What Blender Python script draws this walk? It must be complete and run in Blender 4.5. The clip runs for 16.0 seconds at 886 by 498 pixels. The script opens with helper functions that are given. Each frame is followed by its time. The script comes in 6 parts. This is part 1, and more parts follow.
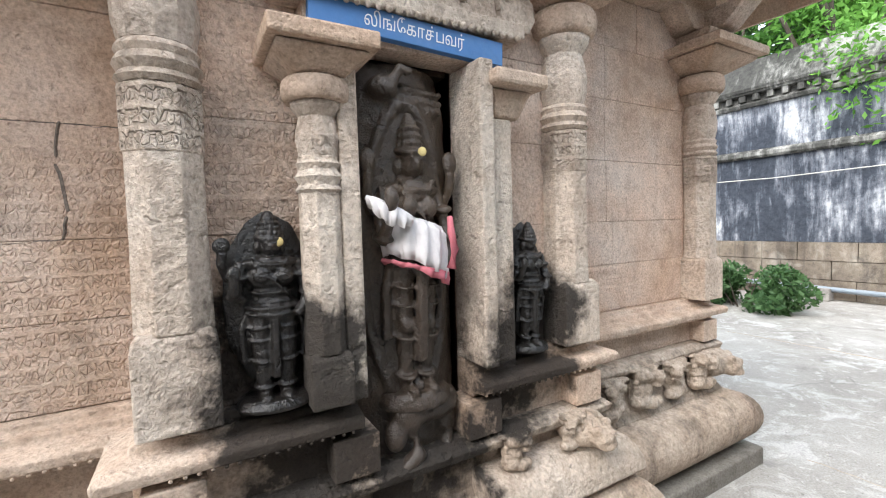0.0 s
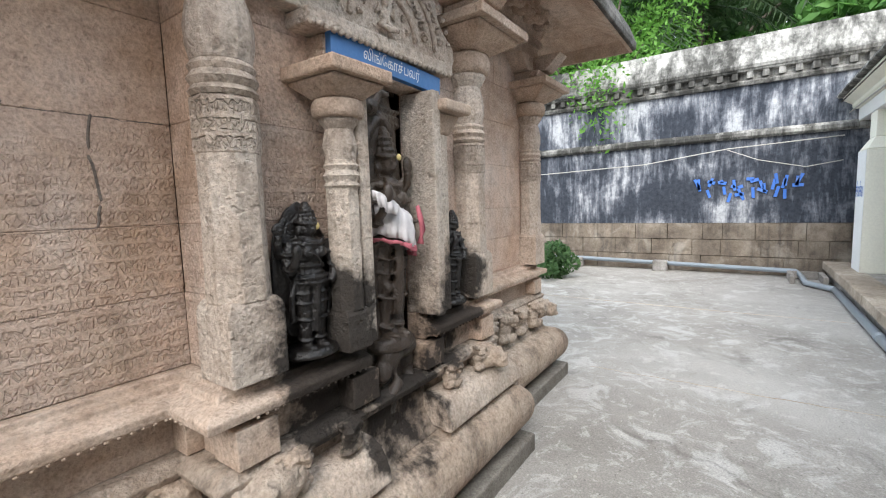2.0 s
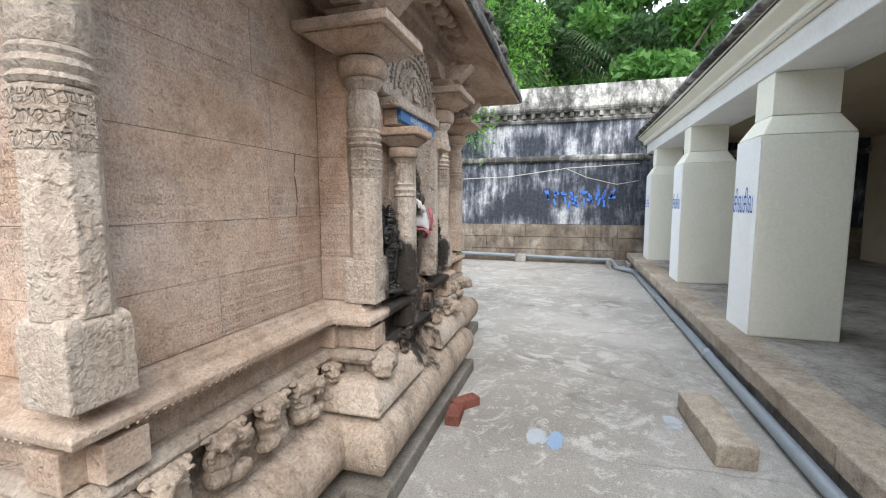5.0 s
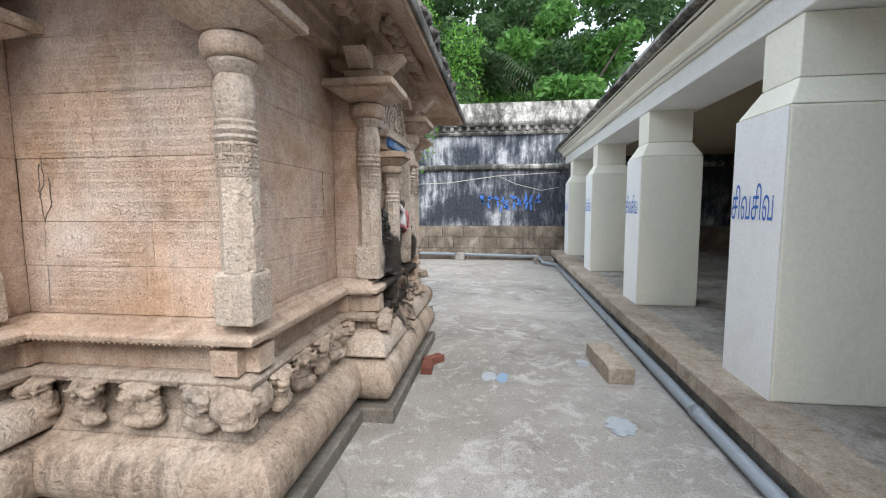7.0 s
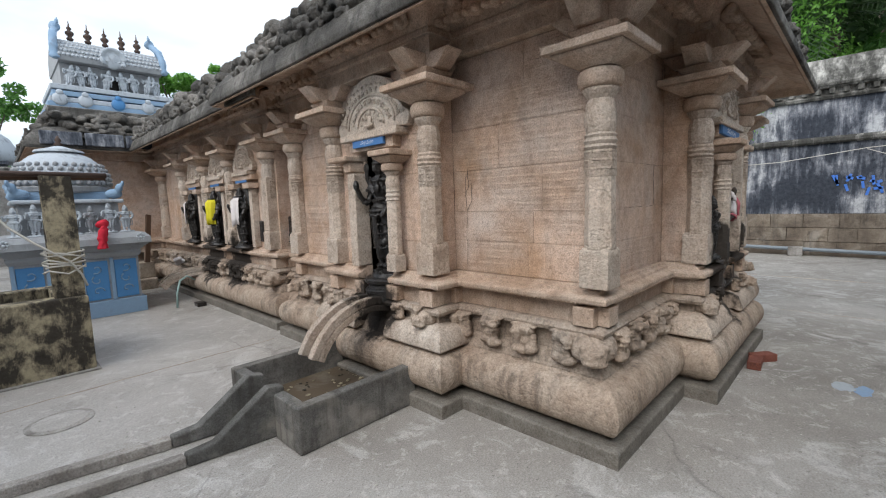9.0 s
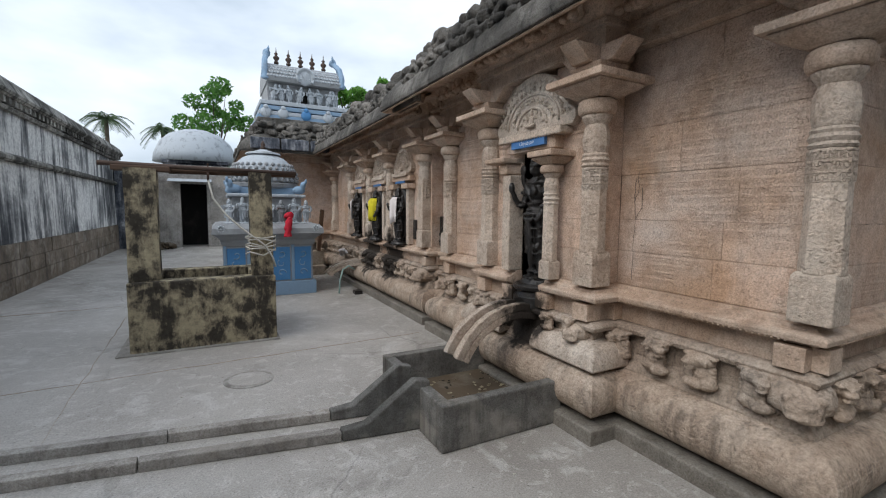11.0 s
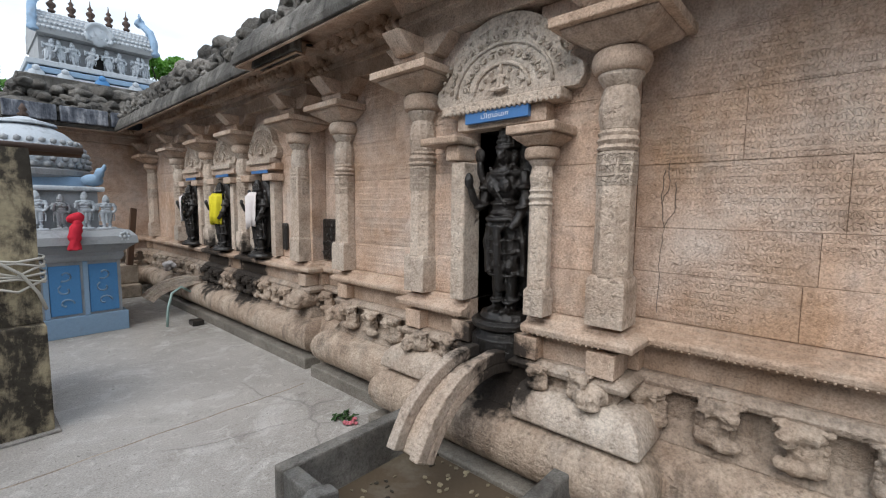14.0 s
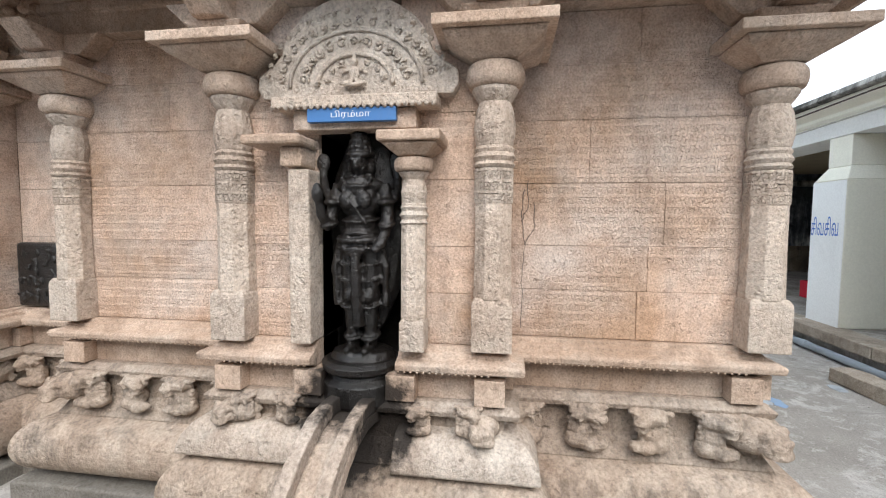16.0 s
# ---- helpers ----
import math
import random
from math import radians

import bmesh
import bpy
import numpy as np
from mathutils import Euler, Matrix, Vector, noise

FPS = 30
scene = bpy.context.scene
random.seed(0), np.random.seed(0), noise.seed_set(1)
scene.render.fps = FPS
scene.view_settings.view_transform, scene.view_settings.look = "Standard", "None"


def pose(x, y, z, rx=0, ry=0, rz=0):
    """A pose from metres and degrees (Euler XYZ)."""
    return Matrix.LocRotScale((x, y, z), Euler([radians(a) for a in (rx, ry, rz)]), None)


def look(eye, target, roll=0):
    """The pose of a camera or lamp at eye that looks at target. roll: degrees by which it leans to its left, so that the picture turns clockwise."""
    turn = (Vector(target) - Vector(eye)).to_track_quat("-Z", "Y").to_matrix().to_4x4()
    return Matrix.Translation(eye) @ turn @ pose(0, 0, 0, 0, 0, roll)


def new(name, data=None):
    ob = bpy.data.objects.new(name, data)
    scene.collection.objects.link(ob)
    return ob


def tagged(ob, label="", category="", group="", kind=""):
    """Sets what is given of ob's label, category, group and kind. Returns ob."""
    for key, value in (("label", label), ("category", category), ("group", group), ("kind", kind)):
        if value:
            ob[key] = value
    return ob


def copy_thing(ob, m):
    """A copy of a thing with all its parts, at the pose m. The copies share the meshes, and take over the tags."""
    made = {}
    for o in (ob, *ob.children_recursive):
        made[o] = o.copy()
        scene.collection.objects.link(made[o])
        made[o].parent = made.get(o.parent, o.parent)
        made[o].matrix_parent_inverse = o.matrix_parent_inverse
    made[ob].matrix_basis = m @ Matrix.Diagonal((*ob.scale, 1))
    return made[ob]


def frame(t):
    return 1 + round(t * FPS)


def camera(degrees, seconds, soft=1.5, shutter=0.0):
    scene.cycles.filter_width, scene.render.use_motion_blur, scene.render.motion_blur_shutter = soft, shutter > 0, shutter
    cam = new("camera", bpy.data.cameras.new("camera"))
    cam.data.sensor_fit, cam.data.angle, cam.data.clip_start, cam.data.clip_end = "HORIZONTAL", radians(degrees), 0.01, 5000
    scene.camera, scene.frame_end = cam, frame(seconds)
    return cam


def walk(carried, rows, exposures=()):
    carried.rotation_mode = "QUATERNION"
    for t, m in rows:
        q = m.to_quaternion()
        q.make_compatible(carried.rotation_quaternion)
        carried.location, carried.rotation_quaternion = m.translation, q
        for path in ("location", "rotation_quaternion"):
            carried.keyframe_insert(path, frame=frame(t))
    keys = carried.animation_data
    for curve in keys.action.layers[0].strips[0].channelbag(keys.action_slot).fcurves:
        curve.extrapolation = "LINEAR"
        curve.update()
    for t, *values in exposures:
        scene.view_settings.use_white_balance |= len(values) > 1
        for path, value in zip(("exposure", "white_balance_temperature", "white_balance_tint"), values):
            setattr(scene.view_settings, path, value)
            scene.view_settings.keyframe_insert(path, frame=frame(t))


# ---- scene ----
cam = camera(91.1, 16.0, soft=1.1)
PATH = [
    (0, (0.062, -0.057, 1.506), (1.052, 1.677, 1.396), -1.77),
    (0.5, (-0.142, -0.057, 1.502), (1.083, 1.52, 1.38), -2.18),
    (1, (-0.297, -0.109, 1.508), (1.048, 1.362, 1.347), -1.94),
    (1.5, (-0.486, -0.091, 1.523), (0.995, 1.241, 1.338), -1.63),
    (2, (-0.714, -0.037, 1.532), (0.917, 1.102, 1.331), -1.79),
    (2.5, (-0.961, -0.063, 1.546), (0.745, 0.958, 1.33), -1.2),
    (3, (-1.179, -0.023, 1.554), (0.593, 0.879, 1.339), -0.33),
    (3.5, (-1.395, 0.074, 1.554), (0.463, 0.784, 1.342), 0.25),
    (4, (-1.643, 0.094, 1.553), (0.233, 0.755, 1.345), 0.3),
    (4.5, (-1.908, 0.113, 1.564), (-0.023, 0.747, 1.354), 0.03),
    (7, (-3.243, 0.236, 1.562), (-1.27, 0.499, 1.369), -0.3),
    (7.5, (-3.47, 0.202, 1.562), (-1.571, 0.798, 1.365), -1.15),
    (8, (-3.641, 0.224, 1.554), (-1.866, 1.125, 1.361), -1.97),
    (8.5, (-3.804, 0.273, 1.556), (-2.195, 1.444, 1.353), -2.28),
    (9, (-3.933, 0.282, 1.582), (-2.507, 1.667, 1.366), -1.95),
    (9.5, (-3.932, 0.294, 1.588), (-2.637, 1.806, 1.392), -1.83),
    (10, (-3.992, 0.25, 1.585), (-2.924, 1.929, 1.391), -0.93),
    (12.5, (-3.877, 1.207, 1.52), (-2.989, 2.991, 1.341), 0.96),
    (13, (-3.862, 1.491, 1.552), (-2.68, 3.093, 1.362), 1.85),
    (13.5, (-3.781, 1.718, 1.576), (-2.465, 3.211, 1.379), 0.39),
    (14, (-3.678, 1.904, 1.59), (-2.201, 3.24, 1.399), 0.56),
    (14.5, (-3.671, 2.148, 1.621), (-1.97, 3.181, 1.433), 0.22),
    (15, (-3.62, 2.321, 1.629), (-1.804, 3.14, 1.446), 0.59),
    (15.5, (-3.549, 2.455, 1.627), (-1.637, 3.021, 1.473), 0.42),
    (16, (-3.593, 2.634, 1.619), (-1.62, 2.932, 1.491), 0.36),
]
# the clip's camera opens up on the shaded walls and closes when the sky comes in
EXPOSURES = [(0.0, 2.15), (0.5, 2.0), (1.0, 1.9), (2.5, 1.7), (4.0, 1.7), (7.0, 1.5), (8.0, 1.34), (8.5, 1.12), (9.5, 0.66), (10.0, 0.55), (12.5, 0.56), (13.0, 0.66), (14.0, 0.9), (14.5, 1.0), (15.0, 1.2), (16.0, 1.5)]
walk(cam, [(t, look(eye, target, roll)) for t, eye, target, roll in PATH], EXPOSURES)

# ---- light ----
world = bpy.data.worlds.new("overcast_sky")
scene.world = world
world.use_nodes = True
wn, wl = world.node_tree.nodes, world.node_tree.links
wn.clear()
SUN_EL, SUN_AZ = 45.0, 252.0
sky = wn.new("ShaderNodeTexSky")
sky.sky_type, sky.sun_disc = "NISHITA", False
sky.sun_elevation, sky.sun_rotation = radians(SUN_EL), radians(SUN_AZ)
sky.dust_density = 4.0
w_co = wn.new("ShaderNodeTexCoord")
w_map = wn.new("ShaderNodeMapping")
w_map.inputs["Scale"].default_value = (1.6, 1.6, 4.0)
w_noise = wn.new("ShaderNodeTexNoise")
w_noise.inputs["Scale"].default_value, w_noise.inputs["Detail"].default_value = 1.7, 5.0
w_ramp = wn.new("ShaderNodeValToRGB")
w_ramp.color_ramp.elements[0].position, w_ramp.color_ramp.elements[0].color = 0.35, (4.6, 5.4, 6.3, 1)
w_ramp.color_ramp.elements[1].position, w_ramp.color_ramp.elements[1].color = 0.62, (7.5, 8.2, 9.1, 1)
w_mix = wn.new("ShaderNodeMix")
w_mix.data_type = "RGBA"
w_mix.inputs["Factor"].default_value = 0.85
w_bg = wn.new("ShaderNodeBackground")
w_bg.inputs["Strength"].default_value = 0.105
w_out = wn.new("ShaderNodeOutputWorld")
wl.new(w_co.outputs["Generated"], w_map.inputs["Vector"])
wl.new(w_map.outputs["Vector"], w_noise.inputs["Vector"])
wl.new(w_noise.outputs["Fac"], w_ramp.inputs["Fac"])
wl.new(sky.outputs["Color"], w_mix.inputs["A"])
wl.new(w_ramp.outputs["Color"], w_mix.inputs["B"])
wl.new(w_mix.outputs["Result"], w_bg.inputs["Color"])
wl.new(w_bg.outputs["Background"], w_out.inputs["Surface"])

sun = new("sun", bpy.data.lights.new("sun", "SUN"))
sun.data.energy, sun.data.angle, sun.data.color = 1.15, radians(45), (1.0, 0.97, 0.93)
_el, _az = radians(SUN_EL), radians(SUN_AZ)
sun.matrix_world = look((0, 0, 30), (-math.sin(_az) * math.cos(_el), -math.cos(_az) * math.cos(_el), 30 - math.sin(_el)))


# ---- materials ----
def ramp(nt, fac, stops):
    r = nt.nodes.new("ShaderNodeValToRGB")
    el = r.color_ramp.elements
    while len(el) < len(stops):
        el.new(0.5)
    for e, (p, c) in zip(el, stops):
        e.position, e.color = p, (*c, 1) if len(c) == 3 else c
    nt.links.new(fac, r.inputs["Fac"])
    return r.outputs["Color"]


def noise_tex(nt, vec, scale, detail=4.0, rough=0.55, dist=0.0):
    n = nt.nodes.new("ShaderNodeTexNoise")
    n.inputs["Scale"].default_value, n.inputs["Detail"].default_value = scale, detail
    n.inputs["Roughness"].default_value, n.inputs["Distortion"].default_value = rough, dist
    nt.links.new(vec, n.inputs["Vector"])
    return n.outputs["Fac"]


def mix(nt, fac, a, b, mode="MIX"):
    m = nt.nodes.new("ShaderNodeMix")
    m.data_type, m.blend_type = "RGBA", mode
    for sock, v in ((m.inputs["Factor"], fac), (m.inputs["A"], a), (m.inputs["B"], b)):
        if isinstance(v, (int, float)):
            sock.default_value = v
        elif isinstance(v, tuple):
            sock.default_value = (*v, 1)
        else:
            nt.links.new(v, sock)
    return m.outputs["Result"]


def math_node(nt, op, a, b=0.0):
    m = nt.nodes.new("ShaderNodeMath")
    m.operation = op
    for sock, v in zip(m.inputs, (a, b)):
        if isinstance(v, (int, float)):
            sock.default_value = v
        else:
            nt.links.new(v, sock)
    return m.outputs["Value"]


def scaled(nt, vec, s):
    m = nt.nodes.new("ShaderNodeMapping")
    m.inputs["Scale"].default_value = s
    nt.links.new(vec, m.inputs["Vector"])
    return m.outputs["Vector"]


def base_mat(name, rough=0.85, metal=0.0, spec=0.3):
    m = bpy.data.materials.new(name)
    m.use_nodes = True
    nt = m.node_tree
    b = nt.nodes["Principled BSDF"]
    b.inputs["Roughness"].default_value, b.inputs["Metallic"].default_value = rough, metal
    b.inputs["Specular IOR Level"].default_value = spec
    geo = nt.nodes.new("ShaderNodeNewGeometry")
    return m, nt, b, geo.outputs["Position"]


def bump(nt, bsdf, height, strength=0.5, dist=0.01):
    n = nt.nodes.new("ShaderNodeBump")
    n.inputs["Strength"].default_value, n.inputs["Distance"].default_value = strength, dist
    nt.links.new(height, n.inputs["Height"])
    nt.links.new(n.outputs["Normal"], bsdf.inputs["Normal"])


# lamp oil has blackened the stone round the worshipped figures: centre and reach of each patch
SOOT = [((0.662, 1.025, 0.7), 0.3), ((0.272, 1.225, 1.14), 0.247), ((1.145, 1.225, 1.14), 0.247), ((0.292, 1.075, 0.93), 0.26), ((1.063, 1.075, 0.93), 0.234), ((-1.62, 3.357, 0.68), 0.3), ((-1.35, 7.26, 0.75), 0.4), ((-1.35, 8.331, 0.75), 0.4), ((1.13, 1.1, 0.94), 0.2), ((0.27, 1.06, 0.955), 0.16)]


def soot_stain(nt, pos, col):
    wob = noise_tex(nt, pos, 7.0, 5, 0.65)
    total = None
    for c, r in SOOT:
        d = nt.nodes.new("ShaderNodeVectorMath")
        d.operation = "DISTANCE"
        nt.links.new(pos, d.inputs[0])
        d.inputs[1].default_value = c
        near = math_node(nt, "SUBTRACT", 1.25, math_node(nt, "DIVIDE", d.outputs["Value"], r))
        total = near if total is None else math_node(nt, "MAXIMUM", total, near)
    f = math_node(nt, "ADD", total, math_node(nt, "MULTIPLY", math_node(nt, "SUBTRACT", wob, 0.5), 1.6))
    return mix(nt, math_node(nt, "MULTIPLY", ramp(nt, f, [(0.12, (0, 0, 0)), (0.42, (1, 1, 1))]), 0.93), col, (0.014, 0.012, 0.011))


def stone(name, lo, mid, hi, grain=90.0, stain=(0.05, 0.045, 0.04), stain_amount=0.25, rough=0.85, bump_d=0.006, script=False, streak=0.0, spec=0.25, pale=0.0, soot=False):
    m, nt, b, pos = base_mat(name, rough, 0.0, spec)
    info = nt.nodes.new("ShaderNodeObjectInfo")
    big = noise_tex(nt, pos, 1.7, 5, 0.6, 0.3)
    col = ramp(nt, big, [(0.30, lo), (0.5, mid), (0.72, hi)])
    fine = noise_tex(nt, pos, grain, 3, 0.7)
    col = mix(nt, 0.5, col, ramp(nt, fine, [(0.32, (0.40, 0.38, 0.36)), (0.50, (0.98, 0.97, 0.96)), (0.68, (1.40, 1.39, 1.38))]), "MULTIPLY")
    pits = noise_tex(nt, pos, grain * 0.45, 2, 0.5, 0.3)
    col = mix(nt, math_node(nt, "MULTIPLY", ramp(nt, pits, [(0.27, (1, 1, 1)), (0.36, (0, 0, 0))]), 0.22), col, stain)
    midn = noise_tex(nt, pos, 13.0, 6, 0.7, 0.5)
    col = mix(nt, 0.6, col, ramp(nt, midn, [(0.34, (0.66, 0.61, 0.57)), (0.52, (1.0, 0.99, 0.98)), (0.70, (1.2, 1.2, 1.2))]), "MULTIPLY")
    rnd = ramp(nt, info.outputs["Random"], [(0.0, (0.88, 0.87, 0.87)), (0.5, (1.0, 0.98, 0.96)), (1.0, (1.08, 1.03, 0.99))])
    col = mix(nt, 0.7, col, rnd, "MULTIPLY")
    st = noise_tex(nt, pos, 3.1, 7, 0.66, 0.6)
    col = mix(nt, math_node(nt, "MULTIPLY", ramp(nt, st, [(0.56, (0, 0, 0)), (0.72, (1, 1, 1))]), stain_amount), col, stain)
    if pale:
        pl = noise_tex(nt, pos, 2.3, 6, 0.6, 0.4)
        col = mix(nt, math_node(nt, "MULTIPLY", ramp(nt, pl, [(0.53, (0, 0, 0)), (0.66, (1, 1, 1))]), pale), col, (0.50, 0.46, 0.40))
    if streak:
        sv = noise_tex(nt, scaled(nt, pos, (5, 5, 0.45)), 1.6, 6, 0.65)
        col = mix(nt, math_node(nt, "MULTIPLY", ramp(nt, sv, [(0.52, (0, 0, 0)), (0.66, (1, 1, 1))]), streak), col, stain)
    if soot:
        col = soot_stain(nt, pos, col)
    nt.links.new(col, b.inputs["Base Color"])
    h = math_node(nt, "ADD", math_node(nt, "MULTIPLY", noise_tex(nt, pos, 22, 6, 0.65), 0.8), math_node(nt, "MULTIPLY", fine, 0.6))
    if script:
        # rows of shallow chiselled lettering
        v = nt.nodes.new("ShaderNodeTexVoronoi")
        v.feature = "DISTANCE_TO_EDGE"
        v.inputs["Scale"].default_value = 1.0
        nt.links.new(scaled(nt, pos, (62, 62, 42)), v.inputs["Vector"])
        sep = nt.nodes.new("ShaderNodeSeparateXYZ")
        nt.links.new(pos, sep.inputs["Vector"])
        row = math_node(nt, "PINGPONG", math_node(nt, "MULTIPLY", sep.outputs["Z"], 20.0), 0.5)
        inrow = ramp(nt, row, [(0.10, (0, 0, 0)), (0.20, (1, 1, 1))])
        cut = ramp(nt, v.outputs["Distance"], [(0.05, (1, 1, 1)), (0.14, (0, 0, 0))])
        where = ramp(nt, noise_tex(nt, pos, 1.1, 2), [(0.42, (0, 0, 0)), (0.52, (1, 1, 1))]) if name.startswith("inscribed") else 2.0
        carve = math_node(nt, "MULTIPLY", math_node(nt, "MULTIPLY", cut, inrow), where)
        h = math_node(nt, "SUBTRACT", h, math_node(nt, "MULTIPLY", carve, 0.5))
    h = math_node(nt, "SUBTRACT", h, math_node(nt, "MULTIPLY", ramp(nt, pits, [(0.28, (1, 1, 1)), (0.40, (0, 0, 0))]), 0.35))
    bump(nt, b, h, 1.0, bump_d * 1.35)
    return m


M_STONE = stone("weathered_sandstone", (0.39, 0.28, 0.205), (0.53, 0.41, 0.325), (0.645, 0.55, 0.47), stain_amount=0.35, pale=0.25, streak=0.15, soot=True)
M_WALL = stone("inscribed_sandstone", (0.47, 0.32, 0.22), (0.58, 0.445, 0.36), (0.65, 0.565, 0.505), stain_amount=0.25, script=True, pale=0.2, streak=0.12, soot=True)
M_CARVED = stone("granular_sandstone", (0.40, 0.32, 0.26), (0.54, 0.46, 0.39), (0.65, 0.595, 0.53), grain=60, stain_amount=0.35, bump_d=0.012, pale=0.35, soot=True)
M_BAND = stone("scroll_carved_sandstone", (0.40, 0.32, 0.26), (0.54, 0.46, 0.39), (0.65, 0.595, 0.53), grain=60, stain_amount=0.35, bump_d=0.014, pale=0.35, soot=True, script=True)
M_BASE = stone("base_moulding_stone", (0.31, 0.24, 0.19), (0.43, 0.355, 0.29), (0.53, 0.47, 0.41), grain=60, stain_amount=0.55, streak=0.5, bump_d=0.012, pale=0.2, soot=True)
M_CORE = stone("joint_mortar", (0.20, 0.15, 0.115), (0.27, 0.21, 0.165), (0.34, 0.28, 0.23))
M_JOINT = stone("dark_old_mortar", (0.12, 0.10, 0.088), (0.19, 0.16, 0.14), (0.27, 0.24, 0.21))
M_SOOT = stone("oiled_black_stone", (0.008, 0.0075, 0.007), (0.014, 0.012, 0.011), (0.03, 0.026, 0.024), stain_amount=0.0, rough=0.30, spec=0.55)
# as dark as M_SOOT but duller, for the north niche's recess
M_NICHE = stone("dull_black_recess", (0.008, 0.0075, 0.007), (0.014, 0.012, 0.011), (0.03, 0.026, 0.022), stain_amount=0.0, rough=0.8, spec=0.15)
M_LINGA = stone("dark_brown_oiled_stone", (0.03, 0.022, 0.016), (0.055, 0.04, 0.03), (0.11, 0.078, 0.052), stain=(0.01, 0.009, 0.008), stain_amount=0.4, rough=0.38, spec=0.6)
M_MOSS = stone("blackened_lime_roof", (0.05, 0.048, 0.045), (0.13, 0.125, 0.115), (0.32, 0.31, 0.29), stain=(0.02, 0.02, 0.02), stain_amount=0.7, streak=0.6, bump_d=0.02)
M_GRANITE = stone("grey_granite", (0.28, 0.235, 0.19), (0.40, 0.345, 0.285), (0.54, 0.49, 0.42), stain_amount=0.4)
M_CEMENT = stone("old_cement", (0.20, 0.19, 0.18), (0.33, 0.32, 0.305), (0.46, 0.45, 0.43), stain_amount=0.55, streak=0.35, pale=0.3)
M_PLINTH = stone("grey_cement_slab", (0.15, 0.14, 0.125), (0.21, 0.20, 0.18), (0.27, 0.255, 0.23), stain_amount=0.4)
M_BASIN = stone("wet_dark_cement", (0.075, 0.075, 0.072), (0.14, 0.14, 0.135), (0.26, 0.26, 0.25), stain_amount=0.6, streak=0.5, pale=0.35)
M_BRICK = stone("red_brick", (0.16, 0.06, 0.045), (0.22, 0.085, 0.065), (0.28, 0.13, 0.10), stain_amount=0.3)
M_ROUGHSTONE = stone("rubble_course", (0.12, 0.10, 0.08), (0.20, 0.168, 0.135), (0.32, 0.28, 0.23), stain_amount=0.75, streak=0.4, pale=0.4)


def floor_mat():
    m, nt, b, pos = base_mat("worn_cement_floor", 0.8, 0, 0.3)
    big = noise_tex(nt, pos, 0.45, 6, 0.62, 0.5)
    col = ramp(nt, big, [(0.30, (0.235, 0.216, 0.195)), (0.48, (0.335, 0.313, 0.286)), (0.70, (0.45, 0.43, 0.40))])
    pat = noise_tex(nt, pos, 2.6, 8, 0.7, 0.8)
    col = mix(nt, math_node(nt, "MULTIPLY", ramp(nt, pat, [(0.54, (0, 0, 0)), (0.62, (1, 1, 1))]), 0.55), col, (0.60, 0.59, 0.57))
    # pale powder thickened round the north court, painting in its brighter daylight
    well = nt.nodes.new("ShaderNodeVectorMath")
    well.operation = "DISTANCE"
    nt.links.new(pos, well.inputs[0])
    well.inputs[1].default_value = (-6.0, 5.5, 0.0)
    lit_court_dust = math_node(nt, "SUBTRACT", math_node(nt, "ADD", 0.62, noise_tex(nt, pos, 0.9, 7, 0.7, 0.6)), math_node(nt, "MULTIPLY", well.outputs["Value"], 0.16))
    col = mix(nt, math_node(nt, "MULTIPLY", ramp(nt, lit_court_dust, [(0.30, (0, 0, 0)), (0.62, (1, 1, 1))]), 0.38), col, (0.58, 0.545, 0.515))
    flake = noise_tex(nt, pos, 8.0, 7, 0.75, 0.6)
    col = mix(nt, math_node(nt, "MULTIPLY", ramp(nt, flake, [(0.56, (0, 0, 0)), (0.60, (1, 1, 1))]), 0.5), col, (0.60, 0.58, 0.55))
    dark = noise_tex(nt, pos, 1.3, 8, 0.7, 1.2)
    col = mix(nt, math_node(nt, "MULTIPLY", ramp(nt, dark, [(0.57, (0, 0, 0)), (0.7, (1, 1, 1))]), 0.5), col, (0.095, 0.085, 0.072))
    gr = noise_tex(nt, pos, 90, 4, 0.7)
    col = mix(nt, 0.6, col, ramp(nt, gr, [(0.34, (0.55, 0.55, 0.55)), (0.64, (1.25, 1.25, 1.25))]), "MULTIPLY")
    speck = noise_tex(nt, pos, 38, 3, 0.6)
    col = mix(nt, math_node(nt, "MULTIPLY", ramp(nt, speck, [(0.30, (1, 1, 1)), (0.37, (0, 0, 0))]), 0.6), col, (0.10, 0.092, 0.08))
    col = mix(nt, math_node(nt, "MULTIPLY", ramp(nt, speck, [(0.61, (0, 0, 0)), (0.70, (1, 1, 1))]), 0.55), col, (0.5, 0.48, 0.45))
    v = nt.nodes.new("ShaderNodeTexVoronoi")
    v.feature = "DISTANCE_TO_EDGE"
    v.inputs["Scale"].default_value = 0.42
    wob = nt.nodes.new("ShaderNodeMix")
    wob.data_type = "VECTOR"
    wob.inputs["Factor"].default_value = 0.25
    nz = nt.nodes.new("ShaderNodeTexNoise")
    nz.inputs["Scale"].default_value = 1.6
    nz.inputs["Detail"].default_value = 5
    nt.links.new(pos, nz.inputs["Vector"])
    nt.links.new(pos, wob.inputs["A"])
    nt.links.new(nz.outputs["Color"], wob.inputs["B"])
    nt.links.new(wob.outputs["Result"], v.inputs["Vector"])
    crack = ramp(nt, v.outputs["Distance"], [(0.0015, (1, 1, 1)), (0.004, (0, 0, 0))])
    gate = ramp(nt, noise_tex(nt, pos, 0.7, 3), [(0.48, (0, 0, 0)), (0.56, (1, 1, 1))])
